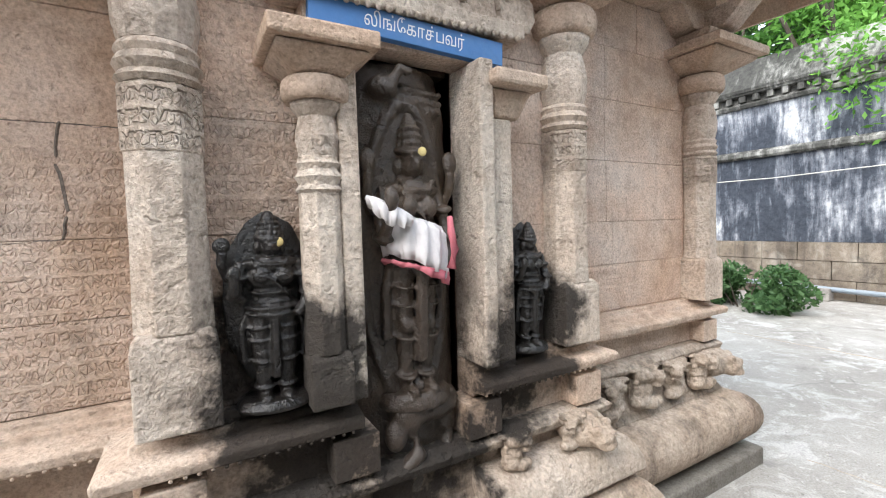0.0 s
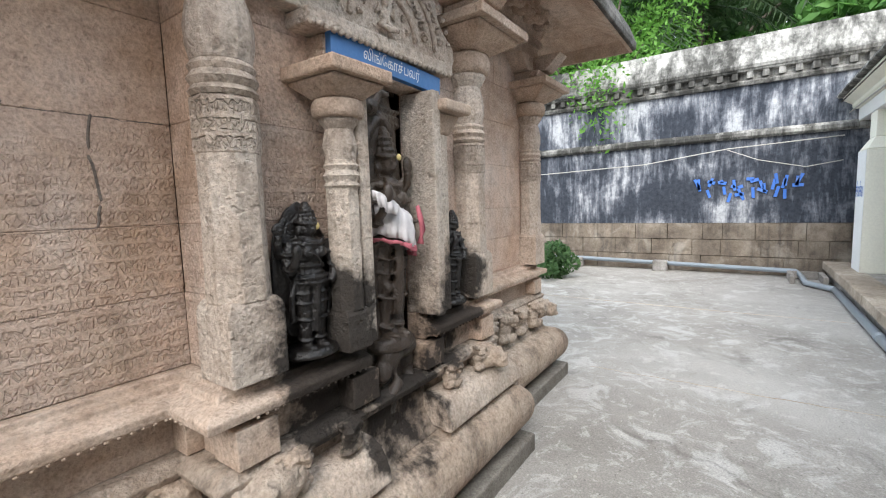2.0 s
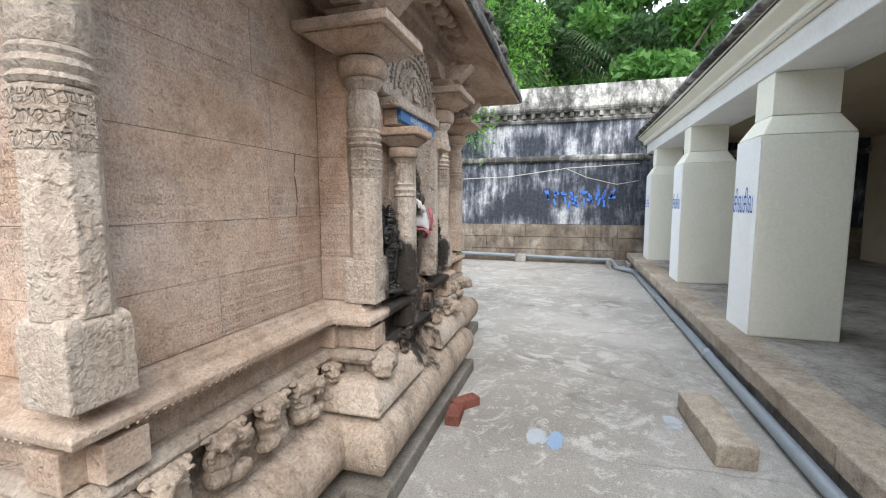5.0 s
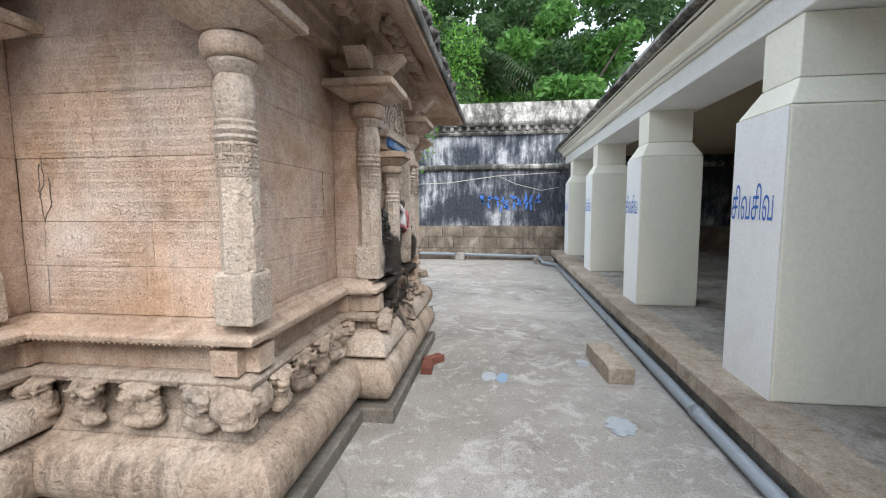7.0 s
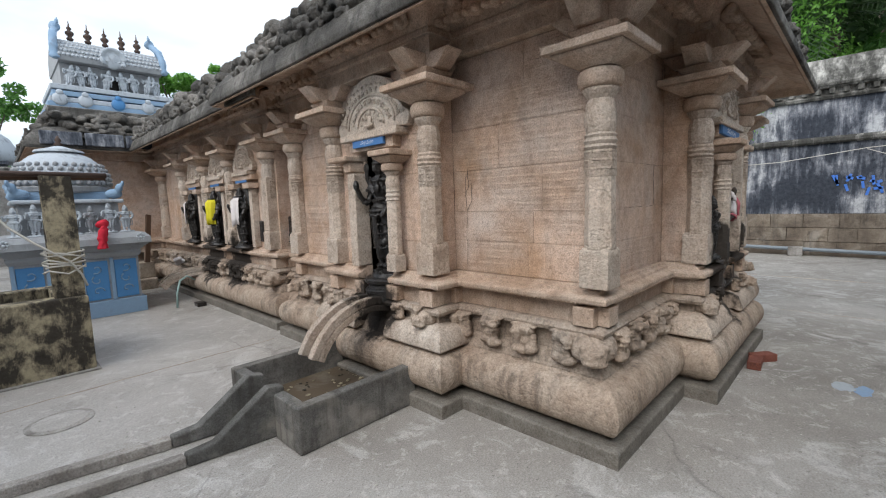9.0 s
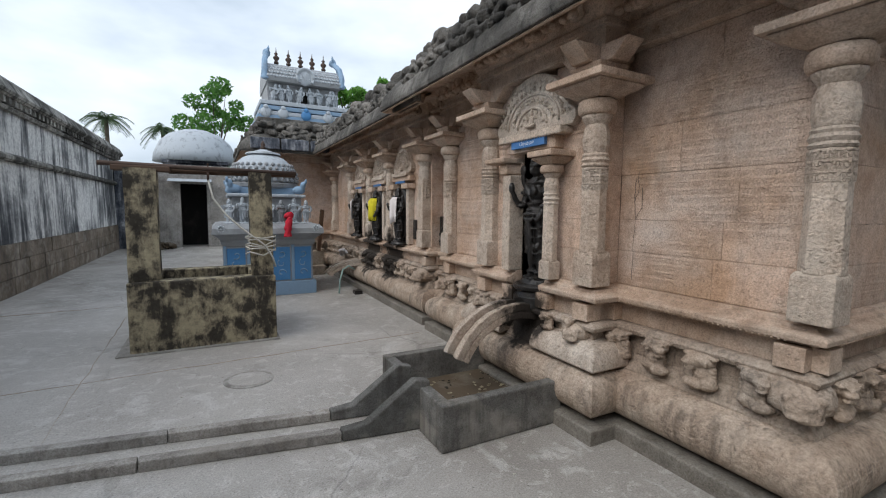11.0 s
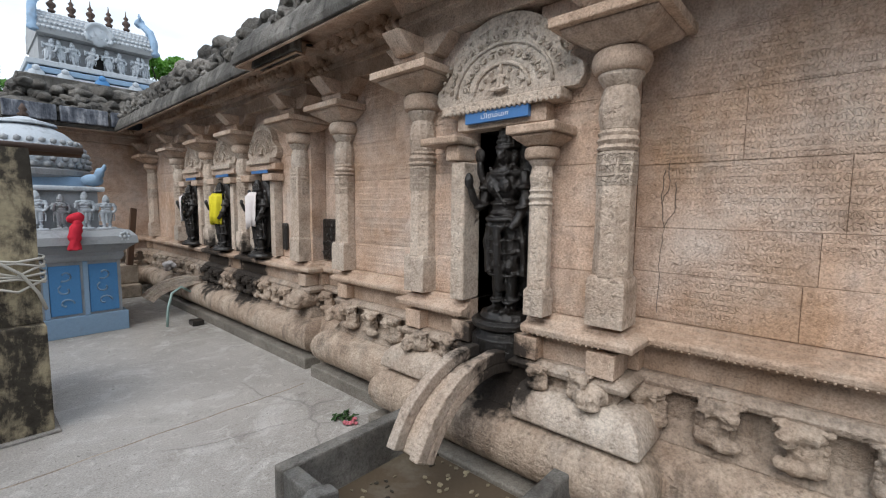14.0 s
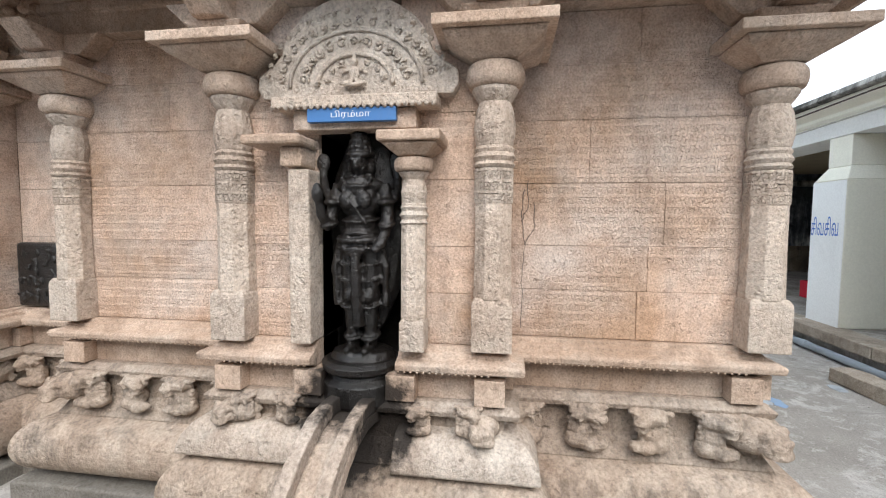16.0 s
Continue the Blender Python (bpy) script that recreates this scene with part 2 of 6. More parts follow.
    ck = math_node(nt, "MULTIPLY", crack, gate)
    col = mix(nt, math_node(nt, "MULTIPLY", ck, 0.35), col, (0.06, 0.055, 0.05))
    nt.links.new(col, b.inputs["Base Color"])
    rr = ramp(nt, big, [(0.35, (0.72, 0.72, 0.72)), (0.6, (0.42, 0.42, 0.42))])
    nt.links.new(rr, b.inputs["Roughness"])
    h = math_node(nt, "SUBTRACT", math_node(nt, "ADD", noise_tex(nt, pos, 55, 5, 0.7), math_node(nt, "MULTIPLY", pat, 0.8)), math_node(nt, "MULTIPLY", ck, 0.6))
    bump(nt, b, h, 0.5, 0.008)
    return m


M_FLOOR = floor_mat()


def limewash(name, white, grey, black, patch_scale=0.55, cut=(0.44, 0.50, 0.56), stretch=(3.2, 3.2, 0.28)):
    """Old lime plaster gone black with streaks of rain."""
    m, nt, b, pos = base_mat(name, 0.9, 0, 0.2)
    big = noise_tex(nt, pos, patch_scale, 6, 0.62, 0.4)
    stre = noise_tex(nt, scaled(nt, pos, stretch), 1.5, 8, 0.7, 0.2)
    f = math_node(nt, "ADD", math_node(nt, "MULTIPLY", big, 0.55), math_node(nt, "MULTIPLY", stre, 0.5))
    col = ramp(nt, f, [(cut[0], white), (cut[1], grey), (cut[2], black), (0.75, tuple(c * 0.6 for c in black))])
    fine = noise_tex(nt, pos, 14, 7, 0.72)
    col = mix(nt, 0.6, col, ramp(nt, fine, [(0.34, (0.35, 0.35, 0.37)), (0.5, (0.95, 0.95, 0.95)), (0.66, (1.35, 1.35, 1.32))]), "MULTIPLY")
    nt.links.new(col, b.inputs["Base Color"])
    bump(nt, b, math_node(nt, "ADD", fine, f), 0.5, 0.015)
    return m


M_LIME = limewash("blackened_limewash", (0.44, 0.45, 0.47), (0.15, 0.16, 0.185), (0.048, 0.055, 0.07), 0.8, (0.405, 0.482, 0.55), (4.0, 4.0, 0.8))
M_LIMEN = limewash("streaked_limewash", (0.66, 0.66, 0.65), (0.27, 0.275, 0.28), (0.075, 0.08, 0.088), 0.5, (0.48, 0.535, 0.59))
M_WELL = limewash("mossy_lime_well", (0.36, 0.31, 0.21), (0.20, 0.17, 0.12), (0.055, 0.048, 0.038), 4.0, (0.47, 0.53, 0.58), (6, 6, 2.5))
M_COPING = limewash("mouldy_coping", (0.42, 0.41, 0.38), (0.20, 0.195, 0.18), (0.07, 0.068, 0.062))


def paint(name, col, rough=0.7, dirt=0.25, dirt_col=(0.25, 0.23, 0.19), spec=0.35, scale=2.2):
    m, nt, b, pos = base_mat(name, rough, 0, spec)
    d = noise_tex(nt, scaled(nt, pos, (1, 1, 0.6)), scale, 7, 0.68, 0.4)
    c = mix(nt, math_node(nt, "MULTIPLY", ramp(nt, d, [(0.52, (0, 0, 0)), (0.72, (1, 1, 1))]), dirt), col, dirt_col)
    f = noise_tex(nt, pos, 45, 4, 0.65)
    c = mix(nt, 0.35, c, ramp(nt, f, [(0.3, (0.8, 0.8, 0.8)), (0.65, (1.08, 1.08, 1.08))]), "MULTIPLY")
    nt.links.new(c, b.inputs["Base Color"])
    bump(nt, b, math_node(nt, "ADD", f, d), 0.3, 0.004)
    return m


M_CREAM = paint("cream_distemper", (0.90, 0.88, 0.76), 0.75, 0.14, (0.48, 0.45, 0.37))
M_WHITE = paint("white_distemper", (0.90, 0.91, 0.90), 0.75, 0.18, (0.5, 0.5, 0.48))
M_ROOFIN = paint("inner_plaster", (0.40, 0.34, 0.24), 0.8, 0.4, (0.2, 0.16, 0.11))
M_PVC = paint("grey_pvc_pipe", (0.30, 0.34, 0.38), 0.35, 0.3, (0.2, 0.2, 0.19), 0.5)
M_BLUE = paint("blue_sign_paint", (0.055, 0.17, 0.40), 0.5, 0.3, (0.2, 0.25, 0.33), 0.4)
M_SIGNTEXT = paint("white_lettering", (0.75, 0.76, 0.76), 0.6, 0.1)
M_BLUETEXT = paint("blue_wall_lettering", (0.06, 0.18, 0.58), 0.7, 0.4, (0.3, 0.36, 0.5), 0.3, 9.0)
M_REDTEXT = paint("red_wall_lettering", (0.30, 0.06, 0.03), 0.7, 0.3)
M_CLOTH = paint("white_cotton_cloth", (0.72, 0.68, 0.68), 0.9, 0.15, (0.55, 0.45, 0.45), 0.1, 9.0)
M_PINK = paint("pink_cloth_border", (0.52, 0.16, 0.19), 0.9, 0.2, (0.4, 0.2, 0.2), 0.1, 9.0)
M_YELLOW = paint("yellow_silk", (0.68, 0.60, 0.03), 0.7, 0.15, (0.5, 0.4, 0.02), 0.3, 9.0)
M_RED = paint("red_cloth", (0.50, 0.03, 0.05), 0.85, 0.2, (0.3, 0.02, 0.03), 0.1, 9.0)
M_PALEBLUE = paint("pale_blue_limepaint", (0.22, 0.33, 0.46), 0.75, 0.5, (0.2, 0.2, 0.2))
M_BRIGHTBLUE = paint("bright_blue_limepaint", (0.07, 0.22, 0.45), 0.7, 0.35, (0.15, 0.2, 0.28))
M_SILVERGREY = paint("silver_grey_limepaint", (0.30, 0.315, 0.33), 0.7, 0.55, (0.10, 0.10, 0.105), 0.3, 6.0)
M_PALEGREY = paint("weathered_pale_stucco", (0.42, 0.46, 0.50), 0.8, 0.75, (0.12, 0.125, 0.13), 0.2, 5.0)
M_FADEDBLUE = paint("faded_blue_spill", (0.25, 0.36, 0.52), 0.7, 0.5, (0.35, 0.35, 0.34), 0.3, 9.0)
# near-black that paints in the shade of niches, room and doorway
M_DARK = paint("painted_dark_interior", (0.012, 0.011, 0.010), 0.9, 0.1)
M_IRON = paint("rusty_iron", (0.07, 0.045, 0.035), 0.7, 0.4, (0.12, 0.06, 0.03), 0.4)
M_ROPE = paint("bleached_rope", (0.52, 0.50, 0.45), 0.95, 0.4, (0.3, 0.28, 0.25), 0.1, 20)
M_WOOD = paint("old_teak", (0.10, 0.06, 0.04), 0.7, 0.4, (0.05, 0.035, 0.025))
M_SANDAL = paint("sandal_paste", (0.72, 0.58, 0.26), 0.9, 0.0)
M_SAFFRON = paint("saffron_paste", (0.72, 0.27, 0.06), 0.9, 0.0)
M_HOSE = paint("pale_green_hose", (0.30, 0.42, 0.40), 0.45, 0.2)
M_DEBRIS = paint("dry_debris", (0.10, 0.075, 0.05), 0.95, 0.5)


def leaf_mat(name, lo, hi):
    m, nt, b, pos = base_mat(name, 0.55, 0, 0.35)
    geo = nt.nodes.new("ShaderNodeNewGeometry")
    c = ramp(nt, geo.outputs["Random Per Island"], [(0.0, lo), (1.0, hi)])
    nt.links.new(c, b.inputs["Base Color"])
    b.inputs["Subsurface Weight"].default_value = 0.0
    tr = nt.nodes.new("ShaderNodeBsdfTranslucent")
    nt.links.new(c, tr.inputs["Color"])
    mx = nt.nodes.new("ShaderNodeMixShader")
    mx.inputs["Fac"].default_value = 0.45
    out = nt.nodes["Material Output"]
    nt.links.new(b.outputs["BSDF"], mx.inputs[1])
    nt.links.new(tr.outputs["BSDF"], mx.inputs[2])
    nt.links.new(mx.outputs["Shader"], out.inputs["Surface"])
    return m


M_LEAF = leaf_mat("green_leaves", (0.05, 0.15, 0.028), (0.14, 0.31, 0.07))
M_LEAFD = leaf_mat("dark_green_leaves", (0.035, 0.085, 0.028), (0.10, 0.19, 0.07))
M_LEAFY = leaf_mat("bright_green_leaves", (0.09, 0.24, 0.035), (0.20, 0.42, 0.08))
M_PALM = leaf_mat("palm_fronds", (0.035, 0.07, 0.03), (0.09, 0.14, 0.06))
M_BARK = stone("bark", (0.06, 0.05, 0.04), (0.10, 0.085, 0.07), (0.15, 0.13, 0.11))


# ---- building helpers ----
RNG = random.Random(7)


def obj(name, bm, mat, parent=None, label="", smooth=False, bevel=0.0):
    me = bpy.data.meshes.new(name)
    bmesh.ops.recalc_face_normals(bm, faces=bm.faces)
    bm.to_mesh(me)
    bm.free()
    me.materials.append(mat)
    if smooth:
        for p in me.polygons:
            p.use_smooth = True
    ob = new(name, me)
    if parent is not None:
        ob.parent = parent
    if label:
        ob["label"] = label
    if bevel:
        md = ob.modifiers.new("worn_edges", "BEVEL")
        md.width, md.segments, md.limit_method, md.angle_limit = bevel, 2, "ANGLE", radians(35)
    return ob


def part(name, bm, mat, parent, label="", smooth=False, bevel=0.0):
    return obj(name, bm, mat, parent, label, smooth, bevel)


def thing(name, label, category, group="", at=(0, 0, 0), kind=""):
    e = new(name)
    e.empty_display_size = 0.1
    e.matrix_world = Matrix.Translation(at)
    return tagged(e, label, category, group, kind)


def box(bm, x0, x1, y0, y1, z0, z1):
    vs = [bm.verts.new(c) for c in ((x0, y0, z0), (x1, y0, z0), (x1, y1, z0), (x0, y1, z0), (x0, y0, z1), (x1, y0, z1), (x1, y1, z1), (x0, y1, z1))]
    for f in ((0, 3, 2, 1), (4, 5, 6, 7), (0, 1, 5, 4), (1, 2, 6, 5), (2, 3, 7, 6), (3, 0, 4, 7)):
        bm.faces.new([vs[i] for i in f])
    return vs


def boxes(*dims):
    bm = bmesh.new()
    for d in dims:
        box(bm, *d)
    return bm


def frustum(bm, cx, cy, z0, z1, a0, b0, a1, b1):
    """A block whose half widths go from a0, b0 to a1, b1."""
    lo = [bm.verts.new((cx + sx * a0, cy + sy * b0, z0)) for sx, sy in ((-1, -1), (1, -1), (1, 1), (-1, 1))]
    hi = [bm.verts.new((cx + sx * a1, cy + sy * b1, z1)) for sx, sy in ((-1, -1), (1, -1), (1, 1), (-1, 1))]
    bm.faces.new(lo[::-1])
    bm.faces.new(hi)
    for i in range(4):
        bm.faces.new((lo[i], lo[(i + 1) % 4], hi[(i + 1) % 4], hi[i]))


def lathe(bm, prof, seg=16, cx=0.0, cy=0.0, turn=0.0, sy=1.0):
    rings = []
    for r, z in prof:
        rings.append([bm.verts.new((cx + r * math.cos(turn + 2 * math.pi * i / seg), cy + sy * r * math.sin(turn + 2 * math.pi * i / seg), z)) for i in range(seg)])
    for a, b in zip(rings, rings[1:]):
        for i in range(seg):
            bm.faces.new((a[i], a[(i + 1) % seg], b[(i + 1) % seg], b[i]))
    bm.faces.new(rings[0][::-1])
    bm.faces.new(rings[-1])
    return bm


def lathed(prof, seg=16, cx=0.0, cy=0.0, turn=0.0, sy=1.0):
    return lathe(bmesh.new(), prof, seg, cx, cy, turn, sy)


def tube(bm, pts, radius, seg=8, taper=None):
    pts = [Vector(p) for p in pts]
    rings = []
    for i, p in enumerate(pts):
        d = (pts[min(i + 1, len(pts) - 1)] - pts[max(i - 1, 0)]).normalized()
        u = d.cross(Vector((0, 0, 1)))
        if u.length < 0.05:
            u = d.cross(Vector((1, 0, 0)))
        u.normalize()
        w = u.cross(d)
        r = radius if taper is None else radius + (taper - radius) * i / (len(pts) - 1)
        rings.append([bm.verts.new(p + r * (math.cos(2 * math.pi * k / seg) * u + math.sin(2 * math.pi * k / seg) * w)) for k in range(seg)])
    for a, b in zip(rings, rings[1:]):
        for k in range(seg):
            bm.faces.new((a[k], a[(k + 1) % seg], b[(k + 1) % seg], b[k]))
    bm.faces.new(rings[0][::-1])
    bm.faces.new(rings[-1])
    return bm


def blob(bm, c, r, sub=2, rot=None):
    """An ellipsoid with half axes r at c."""
    m = Matrix.Translation(c)
    if rot:
        m = m @ Euler([radians(a) for a in rot]).to_matrix().to_4x4()
    m = m @ Matrix.Diagonal((*r, 1))
    bmesh.ops.create_icosphere(bm, subdivisions=sub, radius=1.0, matrix=m)


def rough(bm, amp, scale, seed=0.0):
    for v in bm.verts:
        v.co += Vector(noise.noise_vector(v.co * scale + Vector((seed, 0, 0)))) * amp


def sweep(bm, path, prof, closed_prof=True):
    """A profile of (offset to the right of the path, height) carried along a plan line with mitred corners."""
    n = len(path)
    rings = []
    for i in range(n):
        p = Vector(path[i])
        din = (p - Vector(path[i - 1])).normalized() if i else None
        dout = (Vector(path[i + 1]) - p).normalized() if i < n - 1 else None
        din, dout = din or dout, dout or din
        nin, nout = Vector((din.y, -din.x)), Vector((dout.y, -dout.x))
        mid = (nin + nout).normalized()
        mid = mid / max(0.3, mid.dot(nin))
        rings.append([bm.verts.new((p.x + mid.x * o, p.y + mid.y * o, z)) for o, z in prof])
    k = len(prof)
    for a, b in zip(rings, rings[1:]):
        for j in range(k if closed_prof else k - 1):
            bm.faces.new((a[j], b[j], b[(j + 1) % k], a[(j + 1) % k]))
    if closed_prof:
        bm.faces.new(rings[0])
        bm.faces.new(rings[-1][::-1])
    return bm


def swept(paths, prof):
    bm = bmesh.new()
    for p in paths:
        sweep(bm, p, prof)
    return bm


def arc(cx, cz, rx, rz, a0, a1, n):
    return [(cx + rx * math.cos(radians(a0 + (a1 - a0) * i / n)), cz + rz * math.sin(radians(a0 + (a1 - a0) * i / n))) for i in range(n + 1)]


# ---- ground ----
def ground_mesh():
    bm = bmesh.new()
    xs = [-400, -60, -20] + [-10 + 0.5 * i for i in range(45)] + [14, 20, 60, 400]
    ys = [-400, -60, -20] + [-6 + 0.5 * i for i in range(62)] + [30, 60, 400]
    grid = [[bm.verts.new((x, y, 0.006 * noise.noise(Vector((x * 0.7, y * 0.7, 0))) if abs(x) < 12 else 0)) for x in xs] for y in ys]
    for r0, r1 in zip(grid, grid[1:]):
        for i in range(len(xs) - 1):
            bm.faces.new((r0[i], r0[i + 1], r1[i + 1], r1[i]))
    return bm


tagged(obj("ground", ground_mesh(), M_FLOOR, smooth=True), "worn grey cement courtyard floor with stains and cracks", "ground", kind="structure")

# ---- the shrine: plan lines of the wall face, outside on the right hand of the walk ----
AY, BX = 1.50, -1.30          # wall faces
ABY, BBX = 1.273, -1.53        # projecting bays
A0, A1, AN0, AN1 = -0.033, 1.433, 0.465, 0.885
B0, B1, BN0, BN1 = 2.69, 4.035, 3.15, 3.57
XE, YE = 2.72, 5.19           # far corners of the sanctum
RX = -1.08                    # recess between sanctum and hall
HX, HY0, HY1 = -1.25, 5.93, 11.6
# from the far end of the north side, round the corner, to the far end of the west side; the outside lies on the right
RUN_HALL = [(-2.8, 15.0), (-2.8, HY1), (HX, HY1), (HX, HY0), (RX, HY0), (RX, YE), (BX, YE), (BX, B1), (BBX, B1), (BBX, BN1)]
RUN_MID = [(BBX, BN0), (BBX, B0), (BX, B0), (BX, AY), (A0, AY), (A0, ABY), (AN0, ABY)]
RUN_EAST = [(AN1, ABY), (A1, ABY), (A1, AY), (XE, AY), (XE, 6.0)]
RUNS = [RUN_HALL, RUN_MID, RUN_EAST]
RUN_ALL = [RUN_HALL[:-1] + RUN_MID[1:-1] + RUN_EAST[1:]]
BACK = -0.22

T_PLINTH = tagged(obj("plinth_slab", swept(RUN_ALL, [(BACK, -0.05), (0.275, -0.05), (0.275, 0.095), (0.265, 0.105), (BACK, 0.105)]), M_PLINTH, bevel=0.006), "grey cement-edged stone plinth slab round the shrine", "plinth", kind="structure")
tagged(obj("torus_moulding", swept(RUN_ALL, [(BACK, 0.105), (0.13, 0.105), (0.14, 0.13)] + arc(0.14, 0.285, 0.135, 0.155, -80, 85, 12) + [(0.12, 0.45), (BACK, 0.45)]), M_BASE, smooth=False), "rounded sandstone base moulding with lichen stains", "moulding", kind="structure")
tagged(obj("base_cornice", swept(RUN_ALL, [(BACK, 0.452), (0.12, 0.452), (0.05, 0.56), (0.05, 0.70), (0.11, 0.705), (0.12, 0.735), (0.08, 0.765), (BACK, 0.765)]), M_BASE, bevel=0.005), "sandstone frieze bed above the round base moulding", "moulding", kind="structure")
tagged(obj("base_neck", swept(RUNS, [(BACK, 0.767), (0.035, 0.767), (0.035, 0.893), (BACK, 0.893)]), M_STONE), "recessed sandstone neck below the sill", "moulding", kind="structure")
tagged(obj("sill_moulding", swept(RUNS, [(BACK, 0.895), (0.07, 0.895), (0.085, 0.912), (0.135, 0.922), (0.14, 0.95), (0.13, 0.962), (0.075, 0.975), (0.07, 0.995), (0.04, 1.0), (0.035, 1.02), (BACK, 1.02)]), M_STONE, bevel=0.005), "projecting sandstone sill moulding with weathered edge", "moulding", kind="structure")
tagged(obj("beam_moulding", swept(RUN_ALL, [(BACK, 2.66), (0.09, 2.66), (0.09, 2.78), (0.12, 2.785), (0.12, 2.83), (BACK, 2.83)]), M_STONE, bevel=0.006), "plain sandstone beam above the capitals", "beam", kind="structure")
tagged(obj("frieze_wall", swept(RUN_ALL, [(BACK, 2.832), (0.10, 2.832), (0.16, 2.96), (0.30, 3.03), (BACK, 3.03)]), M_STONE), "coved sandstone course below the eave", "moulding", kind="structure")
SOFFIT = [(-0.05, 2.86), (0.14, 2.985), (0.34, 2.965), (0.52, 2.88), (0.575, 2.785), (0.60, 2.785), (0.54, 2.895), (0.35, 3.0), (-0.05, 3.03)]
EAVE = [(0.14, 3.03), (0.34, 2.985), (0.52, 2.90), (0.59, 2.80), (0.62, 2.80), (0.625, 2.85), (0.58, 2.98), (0.46, 3.12), (0.28, 3.22), (0.10, 3.26), (BACK, 3.26), (BACK, 3.03)]
RUN_EAVE = [[(-2.8, 15.0), (-2.8, HY1), (HX, HY1), (HX, HY0 - 0.2), (RX - 0.1, HY0 - 0.2), (RX - 0.1, YE + 0.1), (BX - 0.1, YE + 0.1), (BX - 0.1, AY - 0.1), (XE + 0.1, AY - 0.1), (XE + 0.1, 6.0)]]
tagged(obj("eave_soffit", swept(RUN_EAVE, SOFFIT), M_STONE), "curved brown sandstone underside of the eave", "eave", kind="structure")
tagged(obj("eave_cornice", swept(RUN_EAVE, EAVE), M_MOSS, bevel=0.01), "overhanging curved stone eave blackened by mould", "eave", kind="structure")
tagged(obj("roof_parapet", swept(RUN_EAVE, [(BACK - 0.3, 3.262), (0.05, 3.262), (0.06, 3.36), (0.02, 3.42), (0.04, 3.46), (BACK - 0.3, 3.46)]), M_MOSS), "black mouldy parapet course above the eave", "parapet", kind="structure")
tagged(obj("roof_slab", boxes((-1.2, 2.68, 1.6, 11.5, 3.30, 3.40)), M_MOSS), "black mouldy flat roof", "roof", kind="structure")

# inner core behind the facing stones
core = bmesh.new()
for run in RUNS:
    sweep(core, run, [(-0.30, 1.02), (-0.035, 1.02), (-0.035, 2.66), (-0.30, 2.66)])
tagged(obj("wall_core", core, M_CORE), "dark mortar core behind the facing stones", "wall", kind="structure")


# ---- niches ----
def niche(name, x0, x1, y_face, y_back, z0, z1, to_world, mat):
    bm = boxes((x0 - 0.12, x1 + 0.12, y_back, y_back + 0.15, z0 - 0.1, z1 + 0.25), (x0 - 0.12, x0, y_face + 0.03, y_back, z0, z1 + 0.2), (x1, x1 + 0.12, y_face + 0.03, y_back, z0, z1 + 0.2),
               (x0, x1, y_face + 0.06, y_back, z1, z1 + 0.2), (x0 - 0.05, x1 + 0.05, y_face + 0.04, y_back, z0 - 0.12, z0))
    bm.transform(to_world)
    return tagged(obj(name, bm, mat), "dark niche recess in the shrine wall", "niche", kind="structure")


ID = Matrix.Identity(4)
# local frame of the north side: local x runs along -y of the world, local y into the wall
NB = Matrix(((0, 1, 0, 0), (-1, 0, 0, 0), (0, 0, 1, 0), (0, 0, 0, 1)))
niche("niche_wall_1", AN0, AN1, ABY, ABY + 0.34, 0.46, 2.04, ID, M_LINGA)
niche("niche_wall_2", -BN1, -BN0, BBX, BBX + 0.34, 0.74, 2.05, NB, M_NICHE)


